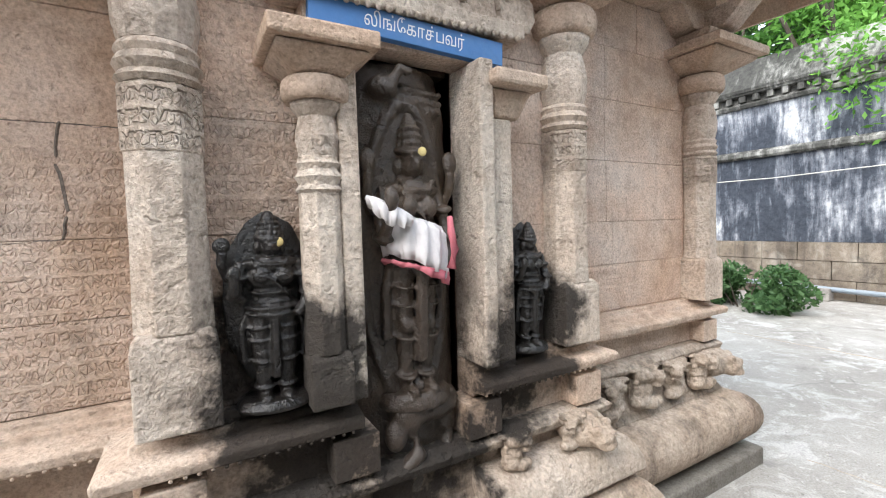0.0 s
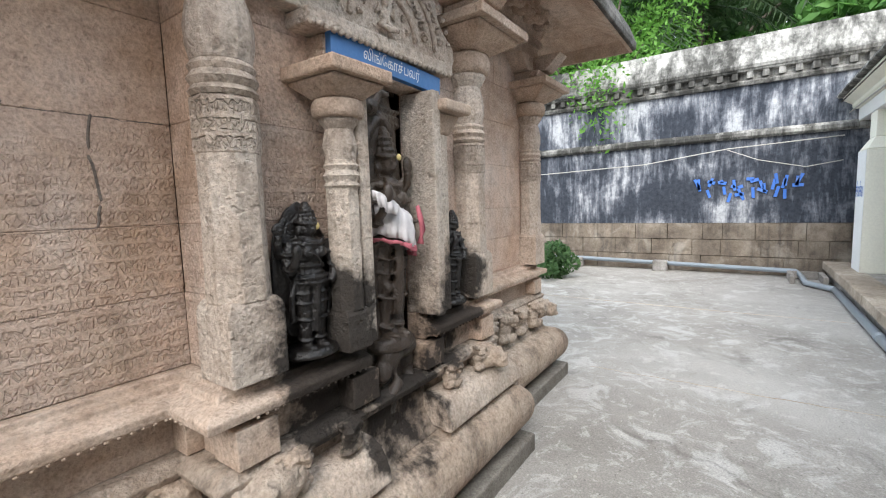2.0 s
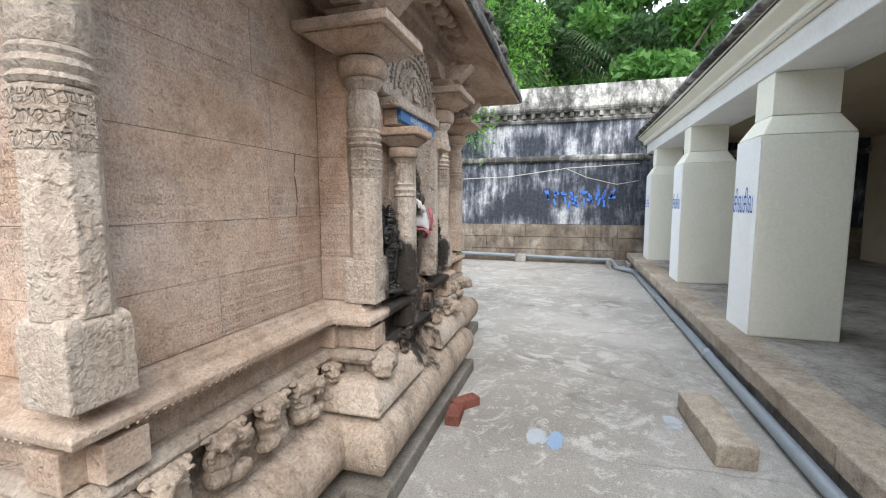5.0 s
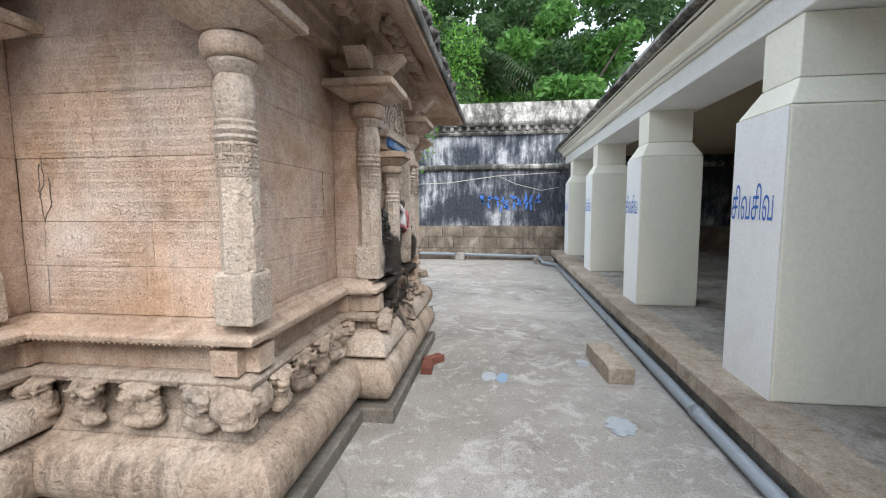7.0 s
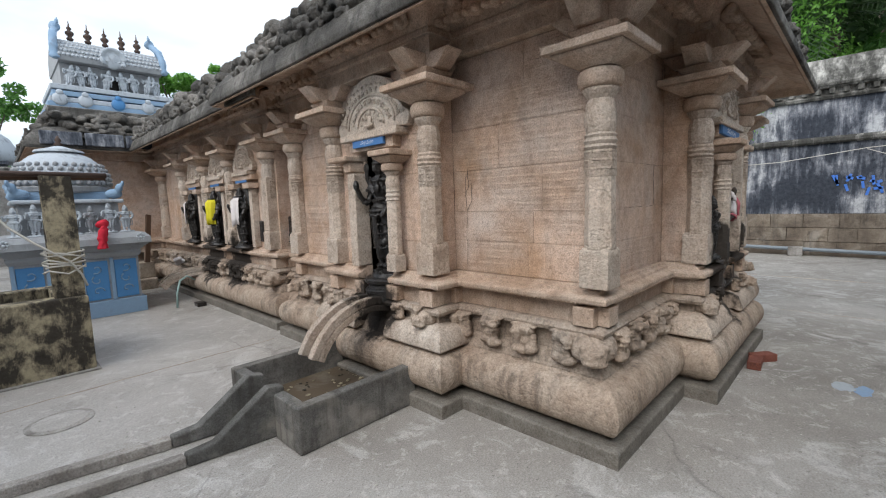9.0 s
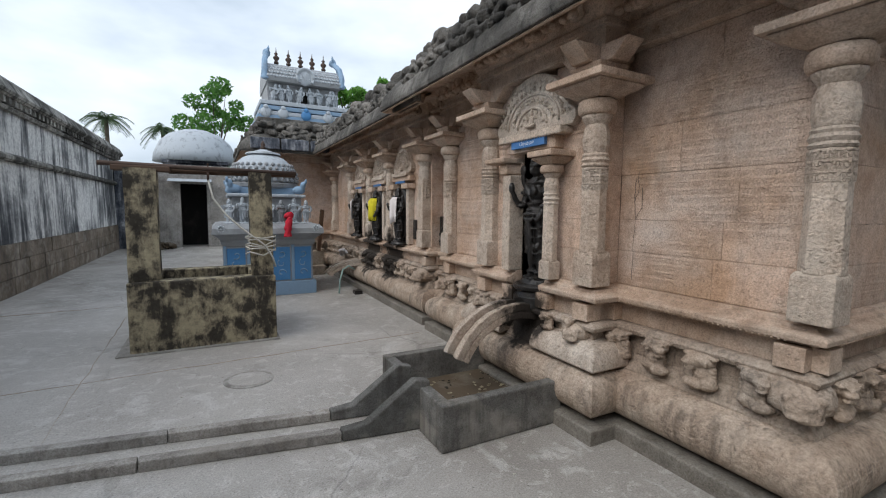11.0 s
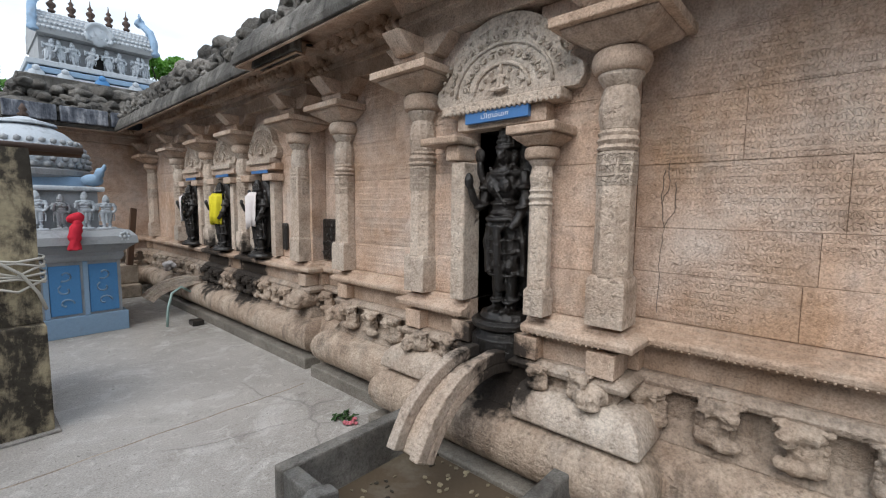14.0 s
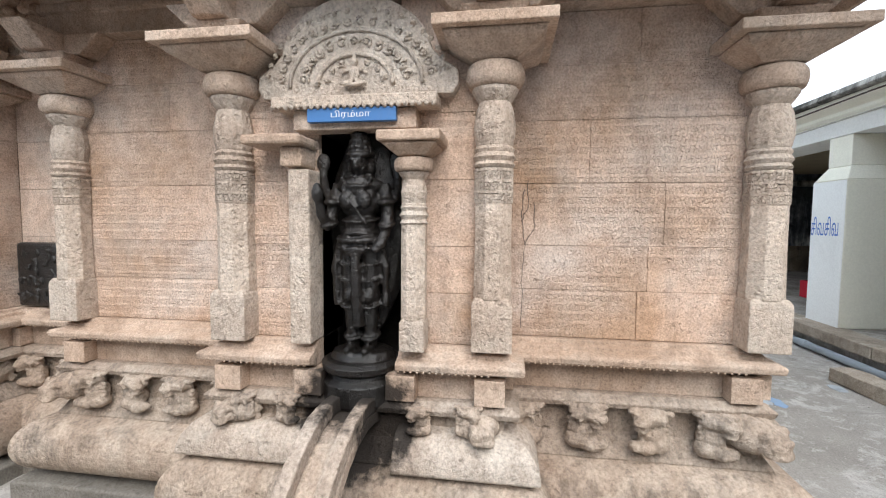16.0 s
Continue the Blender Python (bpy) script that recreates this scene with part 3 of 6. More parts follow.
# ---- pilasters ----
def pilaster(label, big=True, square=False, group="pilasters of the shrine"):
    """A wall column, 1.02 to 2.46 m high, round its own axis."""
    e = thing("pilaster", label, "pilaster", group)
    t8 = math.pi / 8
    if big:
        s = 0.085
        part("foot", lathed([(s * 1.55, 1.02), (s * 1.55, 1.23), (s * 1.5, 1.25), (s * 1.30, 1.27)], 4, turn=math.pi / 4), M_CARVED, e, bevel=0.006)
        if square:
            part("shaft", lathed([(s * 1.35, 1.27), (s * 1.35, 1.98)], 4, turn=math.pi / 4), M_CARVED, e, bevel=0.006)
        else:
            part("shaft", lathed([(s * 1.12, 1.262), (s * 1.06, 1.50), (s * 1.06, 1.72), (s * 1.03, 1.86)], 8, turn=t8), M_CARVED, e, bevel=0.004)
        part("carved_band", lathed([(s * 1.09, 1.70), (s * 1.12, 1.71), (s * 1.12, 1.85), (s * 1.09, 1.86)], 8, turn=t8), M_BAND, e, bevel=0.003)
        part("ring", lathed([(s * 1.02, 1.862), (s * 1.14, 1.875), (s * 1.02, 1.89), (s * 1.16, 1.91), (s * 1.02, 1.93), (s * 1.10, 1.945), (s * 0.98, 1.96)], 16), M_CARVED, e)
        part("vase", lathed([(s * 0.98, 1.962), (s * 1.10, 2.01), (s * 1.12, 2.06), (s * 1.0, 2.12), (s * 0.86, 2.155), (s * 1.0, 2.17), (s * 1.22, 2.20), (s * 1.25, 2.215)], 12), M_CARVED, e, smooth=False)
        part("cushion", lathed([(s * 1.05, 2.217)] + [(s * 1.25 + 0.028 * math.cos(radians(a)), 2.27 + 0.052 * math.sin(radians(a))) for a in range(-80, 81, 20)] + [(s * 1.1, 2.325)], 20), M_STONE, e, smooth=True)
        ab = bmesh.new()
        prof = [(0.10, 2.327), (0.13, 2.345), (0.20, 2.385), (0.215, 2.405), (0.215, 2.412)]
        lathe(ab, [(r * 1.414, z) for r, z in prof], 4, turn=math.pi / 4)
        part("flare", ab, M_STONE, e, bevel=0.012)
        part("abacus", boxes((-0.255, 0.255, -0.255, 0.255, 2.414, 2.46)), M_STONE, e, bevel=0.006)
        br = bmesh.new()
        frustum(br, 0, 0, 2.462, 2.543, 0.10, 0.10, 0.15, 0.15)
        part("bracket_block", br, M_STONE, e, bevel=0.01)
        for k in range(4):
            arm = bmesh.new()
            box(arm, 0.0, 0.30, -0.08, 0.08, 2.545, 2.658)
            for v in arm.verts:
                if v.co.x > 0.2 and v.co.z < 2.6:
                    v.co.x -= 0.12
            arm.transform(Matrix.Rotation(k * math.pi / 2, 4, "Z"))
            part("bracket_arm", arm, M_STONE, e, bevel=0.008)
    else:
        s = 0.055
        part("foot", lathed([(s * 1.5, 1.02), (s * 1.5, 1.15), (s * 1.25, 1.17)], 4, turn=math.pi / 4), M_CARVED, e, bevel=0.005)
        part("shaft", lathed([(s * 1.12, 1.165), (s * 1.10, 1.50), (s * 1.06, 1.70)], 8, turn=t8), M_CARVED, e, bevel=0.003)
        part("ring", lathed([(s, 1.60), (s * 1.2, 1.61), (s, 1.625), (s * 1.22, 1.645), (s, 1.665), (s * 1.16, 1.68), (s * 0.98, 1.69)], 14), M_CARVED, e)
        part("vase", lathed([(s * 0.98, 1.70), (s * 1.12, 1.75), (s * 0.9, 1.805), (s * 1.25, 1.83), (s * 1.28, 1.84)], 12), M_CARVED, e)
        part("cushion", lathed([(s * 1.1, 1.842)] + [(s * 1.45 + 0.012 * math.cos(radians(a)), 1.872 + 0.03 * math.sin(radians(a))) for a in range(-80, 81, 20)] + [(s * 1.1, 1.905)], 18), M_STONE, e, smooth=True)
        part("flare", lathed([(r * 1.414, z) for r, z in ((0.065, 1.907), (0.085, 1.925), (0.115, 1.95), (0.12, 1.962))], 4, turn=math.pi / 4), M_STONE, e, bevel=0.008)
        part("abacus", boxes((-0.14, 0.14, -0.14, 0.14, 1.964, 2.01)), M_STONE, e, bevel=0.008)
    return e


P_BIG = pilaster("tall octagonal sandstone pilaster with cushion capital and wide abacus")
P_BIG.matrix_basis = pose(-1.345, 1.445, 0)
for x, y, z in ((0.010, 1.238, 0), (1.376, 1.236, 0), (2.69, 1.447, 0), (-1.555, 2.705, 0), (-1.563, 4.004, 0), (-1.343, 5.211, 0)):
    copy_thing(P_BIG, pose(x, y, z))
P_SMALL = pilaster("short sandstone niche pilaster with worn capital", big=False, group="pilasters of the niches")
P_SMALL.matrix_basis = pose(0.369, 1.15, 0)
copy_thing(P_SMALL, pose(-1.63, 3.066, 0))
P_HALL = pilaster("square sandstone pilaster with stepped capital", square=True)
P_HALL.matrix_basis = pose(-1.30, 6.05, 0)
for y in (7.38, 8.48, 9.75, 11.2):
    copy_thing(P_BIG, pose(-1.30, y, 0))

# ---- covered walk (hall with square piers) ----
MY = -1.275
tagged(obj("platform", boxes((-9.0, 9.64, -6.0, MY, -0.05, 0.25)), M_CEMENT), "raised cement platform of the pillared hall", "platform", kind="structure")
edge = thing("platform_edge", "worn stone edging slabs along the raised platform", "kerb", kind="structure")
x = -6.0
while x < 9.5:
    w = RNG.uniform(1.1, 1.7)
    part("stone", boxes((x, min(x + w, 9.63) - 0.008, MY - 0.30, MY + 0.07 + RNG.uniform(-0.006, 0.006), 0.17, 0.305)), M_GRANITE, edge, bevel=0.012)
    x += w
tagged(obj("hall_floor", boxes((-9.0, 9.64, -6.0, MY - 0.302, 0.252, 0.295)), M_CEMENT), "stained cement floor of the pillared hall", "floor", kind="structure")


def pier(group="white piers of the hall"):
    e = thing("pier", "square cream pier with white court face and chamfered top", "pillar", group)
    bm = bmesh.new()
    box(bm, -0.30, 0.30, -0.42, 0.30, 0.296, 2.17)
    shaft = part("shaft", bm, M_CREAM, e, bevel=0.015)
    fr = bmesh.new()
    frustum(fr, 0, -0.06, 2.172, 2.35, 0.30, 0.36, 0.20, 0.26)
    part("chamfer", fr, M_CREAM, e, bevel=0.01)
    part("neck", boxes((-0.20, 0.20, -0.32, 0.20, 2.352, 2.738)), M_CREAM, e, bevel=0.008)
    part("court_face", boxes((-0.298, 0.298, 0.302, 0.306, 0.30, 2.165)), M_WHITE, shaft, "white limewashed face")
    return e


PIER = pier()
PIER.matrix_basis = pose(0.0, -1.79, 0)
for x in (-5.72, -2.86, 2.80, 5.73, 8.6):
    copy_thing(PIER, pose(x, -1.79, 0))
tagged(obj("hall_beam", boxes((-9.0, 9.64, -2.20, -1.57, 2.74, 2.95)), M_WHITE, bevel=0.01), "white limewashed beam over the piers", "beam", kind="structure")
tagged(obj("hall_eave", swept([[(9.64, -1.57), (-9.0, -1.57)]], [(-0.4, 2.952), (0.06, 2.952), (0.09, 2.985), (0.09, 3.03), (0.20, 3.10), (0.22, 3.155), (-0.4, 3.17)]), M_CREAM, bevel=0.008), "cream moulded eave of the pillared hall", "eave", kind="structure")
tagged(obj("hall_roof_edge", swept([[(9.64, -1.57), (-9.0, -1.57)]], [(-0.4, 3.172), (0.27, 3.157), (0.30, 3.18), (0.27, 3.25), (-0.4, 3.31)]), M_COPING, bevel=0.008), "mouldy drip edge of the hall roof", "eave", kind="structure")
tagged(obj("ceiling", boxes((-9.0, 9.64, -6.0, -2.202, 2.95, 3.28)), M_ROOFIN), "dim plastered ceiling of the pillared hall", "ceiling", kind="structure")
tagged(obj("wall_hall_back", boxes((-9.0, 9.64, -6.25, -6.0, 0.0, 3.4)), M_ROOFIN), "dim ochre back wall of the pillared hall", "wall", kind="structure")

# ---- compound walls ----
def compound_wall(name, path, label, lime, top=4.35):
    e = thing(name, label, "wall", kind="structure")
    part("stone_base", swept([path], [(-0.6, -0.1), (0.0, -0.1), (-0.02, 1.0), (-0.6, 1.0)]), M_ROUGHSTONE, e)
    part("plaster", swept([path], [(-0.6, 1.002), (0.0, 1.002), (-0.02, 2.62), (-0.6, 2.62)]), lime, e)
    part("ledge", swept([path], [(-0.6, 2.622), (0.05, 2.622), (0.09, 2.66), (0.09, 2.72), (0.02, 2.78), (-0.6, 2.78)]), M_COPING, e)
    part("upper_plaster", swept([path], [(-0.6, 2.782), (-0.03, 2.782), (-0.03, 3.62), (-0.6, 3.62)]), lime, e)
    part("cornice", swept([path], [(-0.6, 3.622), (0.04, 3.622), (0.07, 3.68), (0.02, 3.72), (-0.02, 3.74), (-0.02, 3.84), (0.10, 3.86), (0.12, 3.90), (-0.6, 3.90)]), M_COPING, e)
    part("coping", swept([path], [(-0.7, 3.902), (0.14, 3.902), (0.16, 3.96), (0.06, 4.18), (-0.12, top), (-0.5, top - 0.02), (-0.7, 4.1)]), M_COPING, e)
    d = (Vector(path[1]) - Vector(path[0])).normalized()
    nrm = Vector((d.y, -d.x))
    L = (Vector(path[1]) - Vector(path[0])).length
    u = 0.1
    while u < L:
        c = Vector(path[0]) + d * u + nrm * 0.03
        hx, hy = abs(d.x) * 0.05 + abs(nrm.x) * 0.05, abs(d.y) * 0.05 + abs(nrm.y) * 0.05
        part("corbel", boxes((c.x - hx, c.x + hx, c.y - hy, c.y + hy, 3.735, 3.858)), M_COPING, e)
        u += 0.24
    return e


WALL_E = compound_wall("wall_east", [(9.65, -6.3), (9.65, 14.0)][::-1], "tall compound wall of blackened limewash over rough stone courses", M_LIME, 4.55)
WALL_N = compound_wall("wall_north", [(-7.1, -8.0), (-7.1, 21.0)], "long compound wall of blackened streaked limewash with moulded coping", M_LIMEN)
WALL_N.matrix_basis = Matrix.Diagonal((1, 1, 0.885, 1))


def fused(bm, voxel=0.01, wobble=0.0, wscale=20.0):
    """One carved skin over all the shapes in bm."""
    me = bpy.data.meshes.new("carving")
    bm.to_mesh(me)
    bm.free()
    ob = new("carving", me)
    md = ob.modifiers.new("skin", "REMESH")
    md.mode, md.voxel_size = "VOXEL", voxel
    dg = bpy.context.evaluated_depsgraph_get()
    out = bpy.data.meshes.new_from_object(ob.evaluated_get(dg))
    bpy.data.objects.remove(ob)
    bpy.data.meshes.remove(me)
    for v in out.vertices:
        if wobble:
            v.co += Vector(noise.noise_vector(v.co * wscale)) * wobble
    for p in out.polygons:
        p.use_smooth = True
    return out


def mesh_part(name, me, mat, parent=None, label=""):
    if not me.materials:
        me.materials.append(mat)
    ob = new(name, me)
    if parent is not None:
        ob.parent = parent
    if label:
        ob["label"] = label
    return ob


# ---- facing stones ----
COURSES = [1.022, 1.27, 1.497, 1.815, 2.13, 2.40, 2.658]


def facing(name, label, p, q):
    """Ashlar courses on the wall face from p to q, outside on the right."""
    p, q = Vector(p), Vector(q)
    d = (q - p).normalized()
    nrm = Vector((d.y, -d.x))
    L = (q - p).length
    e = thing(name, label, "wall", kind="structure")
    for k, (z0, z1) in enumerate(zip(COURSES, COURSES[1:])):
        u = 0.0
        while u < L - 1e-4:
            w = RNG.uniform(0.45, 1.15)
            if L - u - w < 0.3:
                w = L - u
            g = 0.0008
            out = RNG.uniform(-0.002, 0.0015)
            bm = bmesh.new()
            a, b = u + (g if u > 0 else 0), u + w - (g if u + w < L - 1e-4 else 0)
            c = 0.002
            ring0, ring1, ring2 = [], [], []
            for s, z in ((a, z0 + g), (b, z0 + g), (b, z1 - g), (a, z1 - g)):
                s2 = s + (c if s == a else -c)
                z2 = z + (c if z < (z0 + z1) / 2 else -c)
                base = p + d * s
                ring0.append(bm.verts.new((base.x - nrm.x * 0.034, base.y - nrm.y * 0.034, z)))
                ring1.append(bm.verts.new((base.x + nrm.x * (out - c), base.y + nrm.y * (out - c), z)))
                f = p + d * s2
                ring2.append(bm.verts.new((f.x + nrm.x * out, f.y + nrm.y * out, z2)))
            for r0, r1 in ((ring0, ring1), (ring1, ring2)):
                for i in range(4):
                    bm.faces.new((r0[i], r0[(i + 1) % 4], r1[(i + 1) % 4], r1[i]))
            bm.faces.new(ring2)
            part("stone", bm, M_WALL, e)
            u += w
    return e


n = 0
for run in RUNS:
    for p, q in zip(run, run[1:]):
        if q[1] > 14 or p[1] > 14:
            continue
        n += 1
        facing(f"wall_face_{n}", "orange-brown inscribed sandstone blocks with fine joints", p, q)

# narrow blocks that stand in the neck below the sill
for run in RUNS:
    for p, q in zip(run, run[1:]):
        p, q = Vector(p), Vector(q)
        L = (q - p).length
        if L < 0.35 or p.y > 12 or q.y > 12:
            continue
        d = (q - p).normalized()
        nrm = Vector((d.y, -d.x))
        for u in (0.02, L - 0.02):
            c = p + d * u + nrm * 0.05
            h = 0.07
            tagged(obj("neck_block", boxes((c.x - h, c.x + h, c.y - h, c.y + h, 0.77, 0.892)), M_STONE, bevel=0.004), "small plain sandstone block in the neck moulding", "moulding", "neck blocks", "structure")

# scalloped fringe under the sill
fr = bmesh.new()
for run in RUNS:
    for p, q in zip(run, run[1:]):
        p, q = Vector(p), Vector(q)
        d = (q - p).normalized()
        nrm = Vector((d.y, -d.x))
        L = (q - p).length
        for i in range(int(L / 0.03)):
            c = p + d * (i * 0.03 + 0.015) + nrm * 0.130
            bmesh.ops.create_icosphere(fr, subdivisions=1, radius=0.0065, matrix=Matrix.Translation((c.x, c.y, 0.918)))
tagged(obj("sill_fringe", fr, M_STONE, smooth=True), "fine scalloped fringe under the stone sill", "moulding", kind="stuff")

# cushions of the projecting bays
CUSH = [(0.0, 0.475), (0.15, 0.475), (0.165, 0.462), (0.205, 0.462), (0.214, 0.475), (0.208, 0.515), (0.19, 0.56), (0.16, 0.60), (0.12, 0.625), (0.0, 0.638)]
for nm, pth in (("bay_cushion", [(BX, B1), (BBX, B1), (BBX, BN1)]), ("bay_cushion", [(BBX, BN0), (BBX, B0), (BX, B0)]), ("bay_cushion", [(A0, AY), (A0, ABY), (AN0, ABY)]), ("bay_cushion", [(AN1, ABY), (A1, ABY), (A1, AY)])):
    bm = swept([pth], CUSH)
    tagged(obj(nm, bm, M_CARVED, bevel=0.005), "curved sandstone cornice with a drooping lip under the bay", "moulding", "bay cushions", "structure")


# ---- frieze beasts ----
def beast_mesh(kind):
    """A yali: local x along the wall, -y outwards, 0.21 high."""
    bm = bmesh.new()
    R = random.Random(kind)
    s = 1 if kind % 2 else -1
    blob(bm, (0.015 * s, -0.03, 0.095), (0.066, 0.055, 0.075))
    blob(bm, (0.035 * s, -0.04, 0.05), (0.058, 0.052, 0.045))
    blob(bm, (-0.025 * s, -0.06, 0.036), (0.05, 0.042, 0.032))
    blob(bm, (-0.068 * s, -0.065, 0.042), (0.028, 0.032, 0.024))
    blob(bm, (0.0, -0.05, 0.175), (0.082, 0.055, 0.036))
    blob(bm, (-0.045 * s, -0.09, 0.165), (0.042, 0.036, 0.026))
    blob(bm, (-0.045 * s, -0.085, 0.13), (0.034, 0.03, 0.012))
    for e in (-1, 1):
        blob(bm, (-0.02 * s + 0.03 * e, -0.095, 0.188), (0.014, 0.014, 0.013))
    for k in range(7):
        blob(bm, (-0.085 + 0.028 * k, -0.045 + R.uniform(-0.02, 0.01), 0.205), (0.02, 0.03, 0.014), 1)
    for k in range(6):
        blob(bm, (0.075 * s, -0.05, 0.145 - 0.022 * k), (0.013, 0.022, 0.009), 1)
    for k in range(8):
        blob(bm, (R.uniform(-0.07, 0.07), -0.095, R.uniform(0.15, 0.2)), (0.012, 0.012, 0.010), 1)
    return fused(bm, 0.0075, 0.006, 34.0)


def lion_head_mesh():
    bm = bmesh.new()
    blob(bm, (0, 0.0, 0.10), (0.15, 0.14, 0.10))
    blob(bm, (-0.04, -0.12, 0.085), (0.09, 0.07, 0.06))
    blob(bm, (-0.04, -0.15, 0.05), (0.08, 0.05, 0.02))
    blob(bm, (-0.10, -0.11, 0.135), (0.03, 0.03, 0.025))
    blob(bm, (0.03, -0.13, 0.135), (0.03, 0.03, 0.025))
    blob(bm, (-0.04, -0.17, 0.11), (0.035, 0.025, 0.02))
    for k in range(9):
        a = radians(20 * k)
        blob(bm, (0.14 * math.cos(a) * 0.9, 0.02, 0.1 + 0.09 * math.sin(a)), (0.035, 0.05, 0.03))
    for k in range(10):
        blob(bm, (0.05 + 0.012 * k, -0.08 + 0.012 * k, 0.04 + 0.012 * (k % 4)), (0.02, 0.02, 0.016), 1)
    return fused(bm, 0.011, 0.009, 16.0)


BEASTS = [beast_mesh(k) for k in range(4)]
HEAD = lion_head_mesh()
FRIEZE = thing("beast_frieze", "row of carved yali beasts under the sandstone ledge", "frieze", kind="structure")


def along(p, d, nrm, u, o, z, scale=1.0, flip=1):
    """A pose on a wall: local x along it, local -y outwards."""
    c = Vector(p) + d * u + nrm * o
    return Matrix(((d.x * flip, -nrm.x, 0, c.x), (d.y * flip, -nrm.y, 0, c.y), (0, 0, 1, z), (0, 0, 0, 1))) @ Matrix.Diagonal((scale, scale, scale, 1))


k = 0
for run in RUNS:
    for p, q in zip(run, run[1:]):
        pv, qv = Vector(p), Vector(q)
        L = (qv - pv).length
        d = (qv - pv).normalized()
        nrm = Vector((d.y, -d.x))
        if L < 0.35 or p[1] > 12 or q[1] > 12 or (p[0] > 2.2 and q[0] > 2.2):
            continue
        bay = abs(p[0] - BBX) < 0.01 and abs(q[0] - BBX) < 0.01 or abs(p[1] - ABY) < 0.01 and abs(q[1] - ABY) < 0.01
        step, sc, z = (0.16, 0.66, 0.622) if bay else (0.215, 1.05, 0.50)
        m = max(1, int((L - 0.12) / step))
        for i in range(m):
            u = (i + 0.5) * L / m
            ob = mesh_part("carved_beast", BEASTS[k % 4], M_BASE, FRIEZE)
            ob.matrix_basis = along(p, d, nrm, u, 0.075 if not bay else 0.10, z + RNG.uniform(-0.006, 0.006), sc * RNG.uniform(0.93, 1.05))
            k += 1
for x, y, rz, sc in ((BX - 0.06, AY - 0.02, -45, 1.0), (BX - 0.06, YE + 0.02, -110, 0.95), (XE + 0.05, AY - 0.05, 45, 1.0), (HX - 0.08, HY0 + 0.05, -60, 1.05), (BBX - 0.08, B0 + 0.07, -60, 0.72), (BBX - 0.08, B1 - 0.07, -110, 0.72), (A0 + 0.05, ABY - 0.10, -40, 0.75), (A1 - 0.05, ABY - 0.10, 30, 0.75), (RX - 0.1, 5.35, -90, 0.8)):
    ob = mesh_part("lion_head", HEAD, M_BASE, FRIEZE, "large worn lion head at the corner of the frieze")
    ob.matrix_basis = pose(x, y, 0.525 if sc > 0.8 else 0.60, 0, 0, rz) @ Matrix.Diagonal((sc, sc, sc, 1))


# carved dwarfs below the eave
def dwarf_mesh(kind):
    bm = bmesh.new()
    blob(bm, (0, 0, 0.05), (0.045, 0.05, 0.045))
    blob(bm, (0, -0.02, 0.105), (0.034, 0.036, 0.032))
    for e in (-1, 1):
        blob(bm, (0.045 * e, -0.02, 0.07 + 0.02 * e * (kind - 1)), (0.02, 0.025, 0.035))
        blob(bm, (0.03 * e, -0.04, 0.02), (0.026, 0.03, 0.022))
    return fused(bm, 0.010, 0.004, 25)


DWARFS = [dwarf_mesh(i) for i in range(3)]
DW = thing("dwarf_frieze", "row of small carved dwarfs below the stone eave", "frieze", kind="structure")
k = 0
for run in RUN_ALL:
    for p, q in zip(run, run[1:]):
        pv, qv = Vector(p), Vector(q)
        L = (qv - pv).length
        d = (qv - pv).normalized()
        nrm = Vector((d.y, -d.x))
        if L < 0.3 or p[1] > 12 or q[1] > 12 or (p[0] > 2.2 and q[0] > 2.2):
            continue
        m = int(L / 0.17)
        for i in range(m):
            ob = mesh_part("carved_dwarf", DWARFS[k % 3], M_STONE, DW)
            ob.matrix_basis = along(p, d, nrm, (i + 0.5) * L / m, 0.19, 2.835, RNG.uniform(1.25, 1.5))
            k += 1


# horseshoe gables and broken lumps on the eave
def gable_mesh():
    bm = bmesh.new()
    tube(bm, [(0.11 * math.cos(radians(a)), -0.02, 0.10 + 0.12 * math.sin(radians(a))) for a in range(-50, 231, 20)], 0.03, 6)
    blob(bm, (0, 0.02, 0.10), (0.09, 0.03, 0.10))
    blob(bm, (0, -0.02, 0.26), (0.035, 0.03, 0.05))
    blob(bm, (-0.12, 0, 0.02), (0.05, 0.03, 0.04))
    blob(bm, (0.12, 0, 0.02), (0.05, 0.03, 0.04))
    return fused(bm, 0.014, 0.012, 18)


def lump_mesh(kind):
    bm = bmesh.new()
    R = random.Random(kind + 50)
    for _ in range(7):
        blob(bm, (R.uniform(-0.2, 0.2), R.uniform(-0.06, 0.06), R.uniform(0.0, 0.10)), (R.uniform(0.05, 0.11), R.uniform(0.05, 0.09), R.uniform(0.03, 0.08)))
    return fused(bm, 0.016, 0.018, 14)


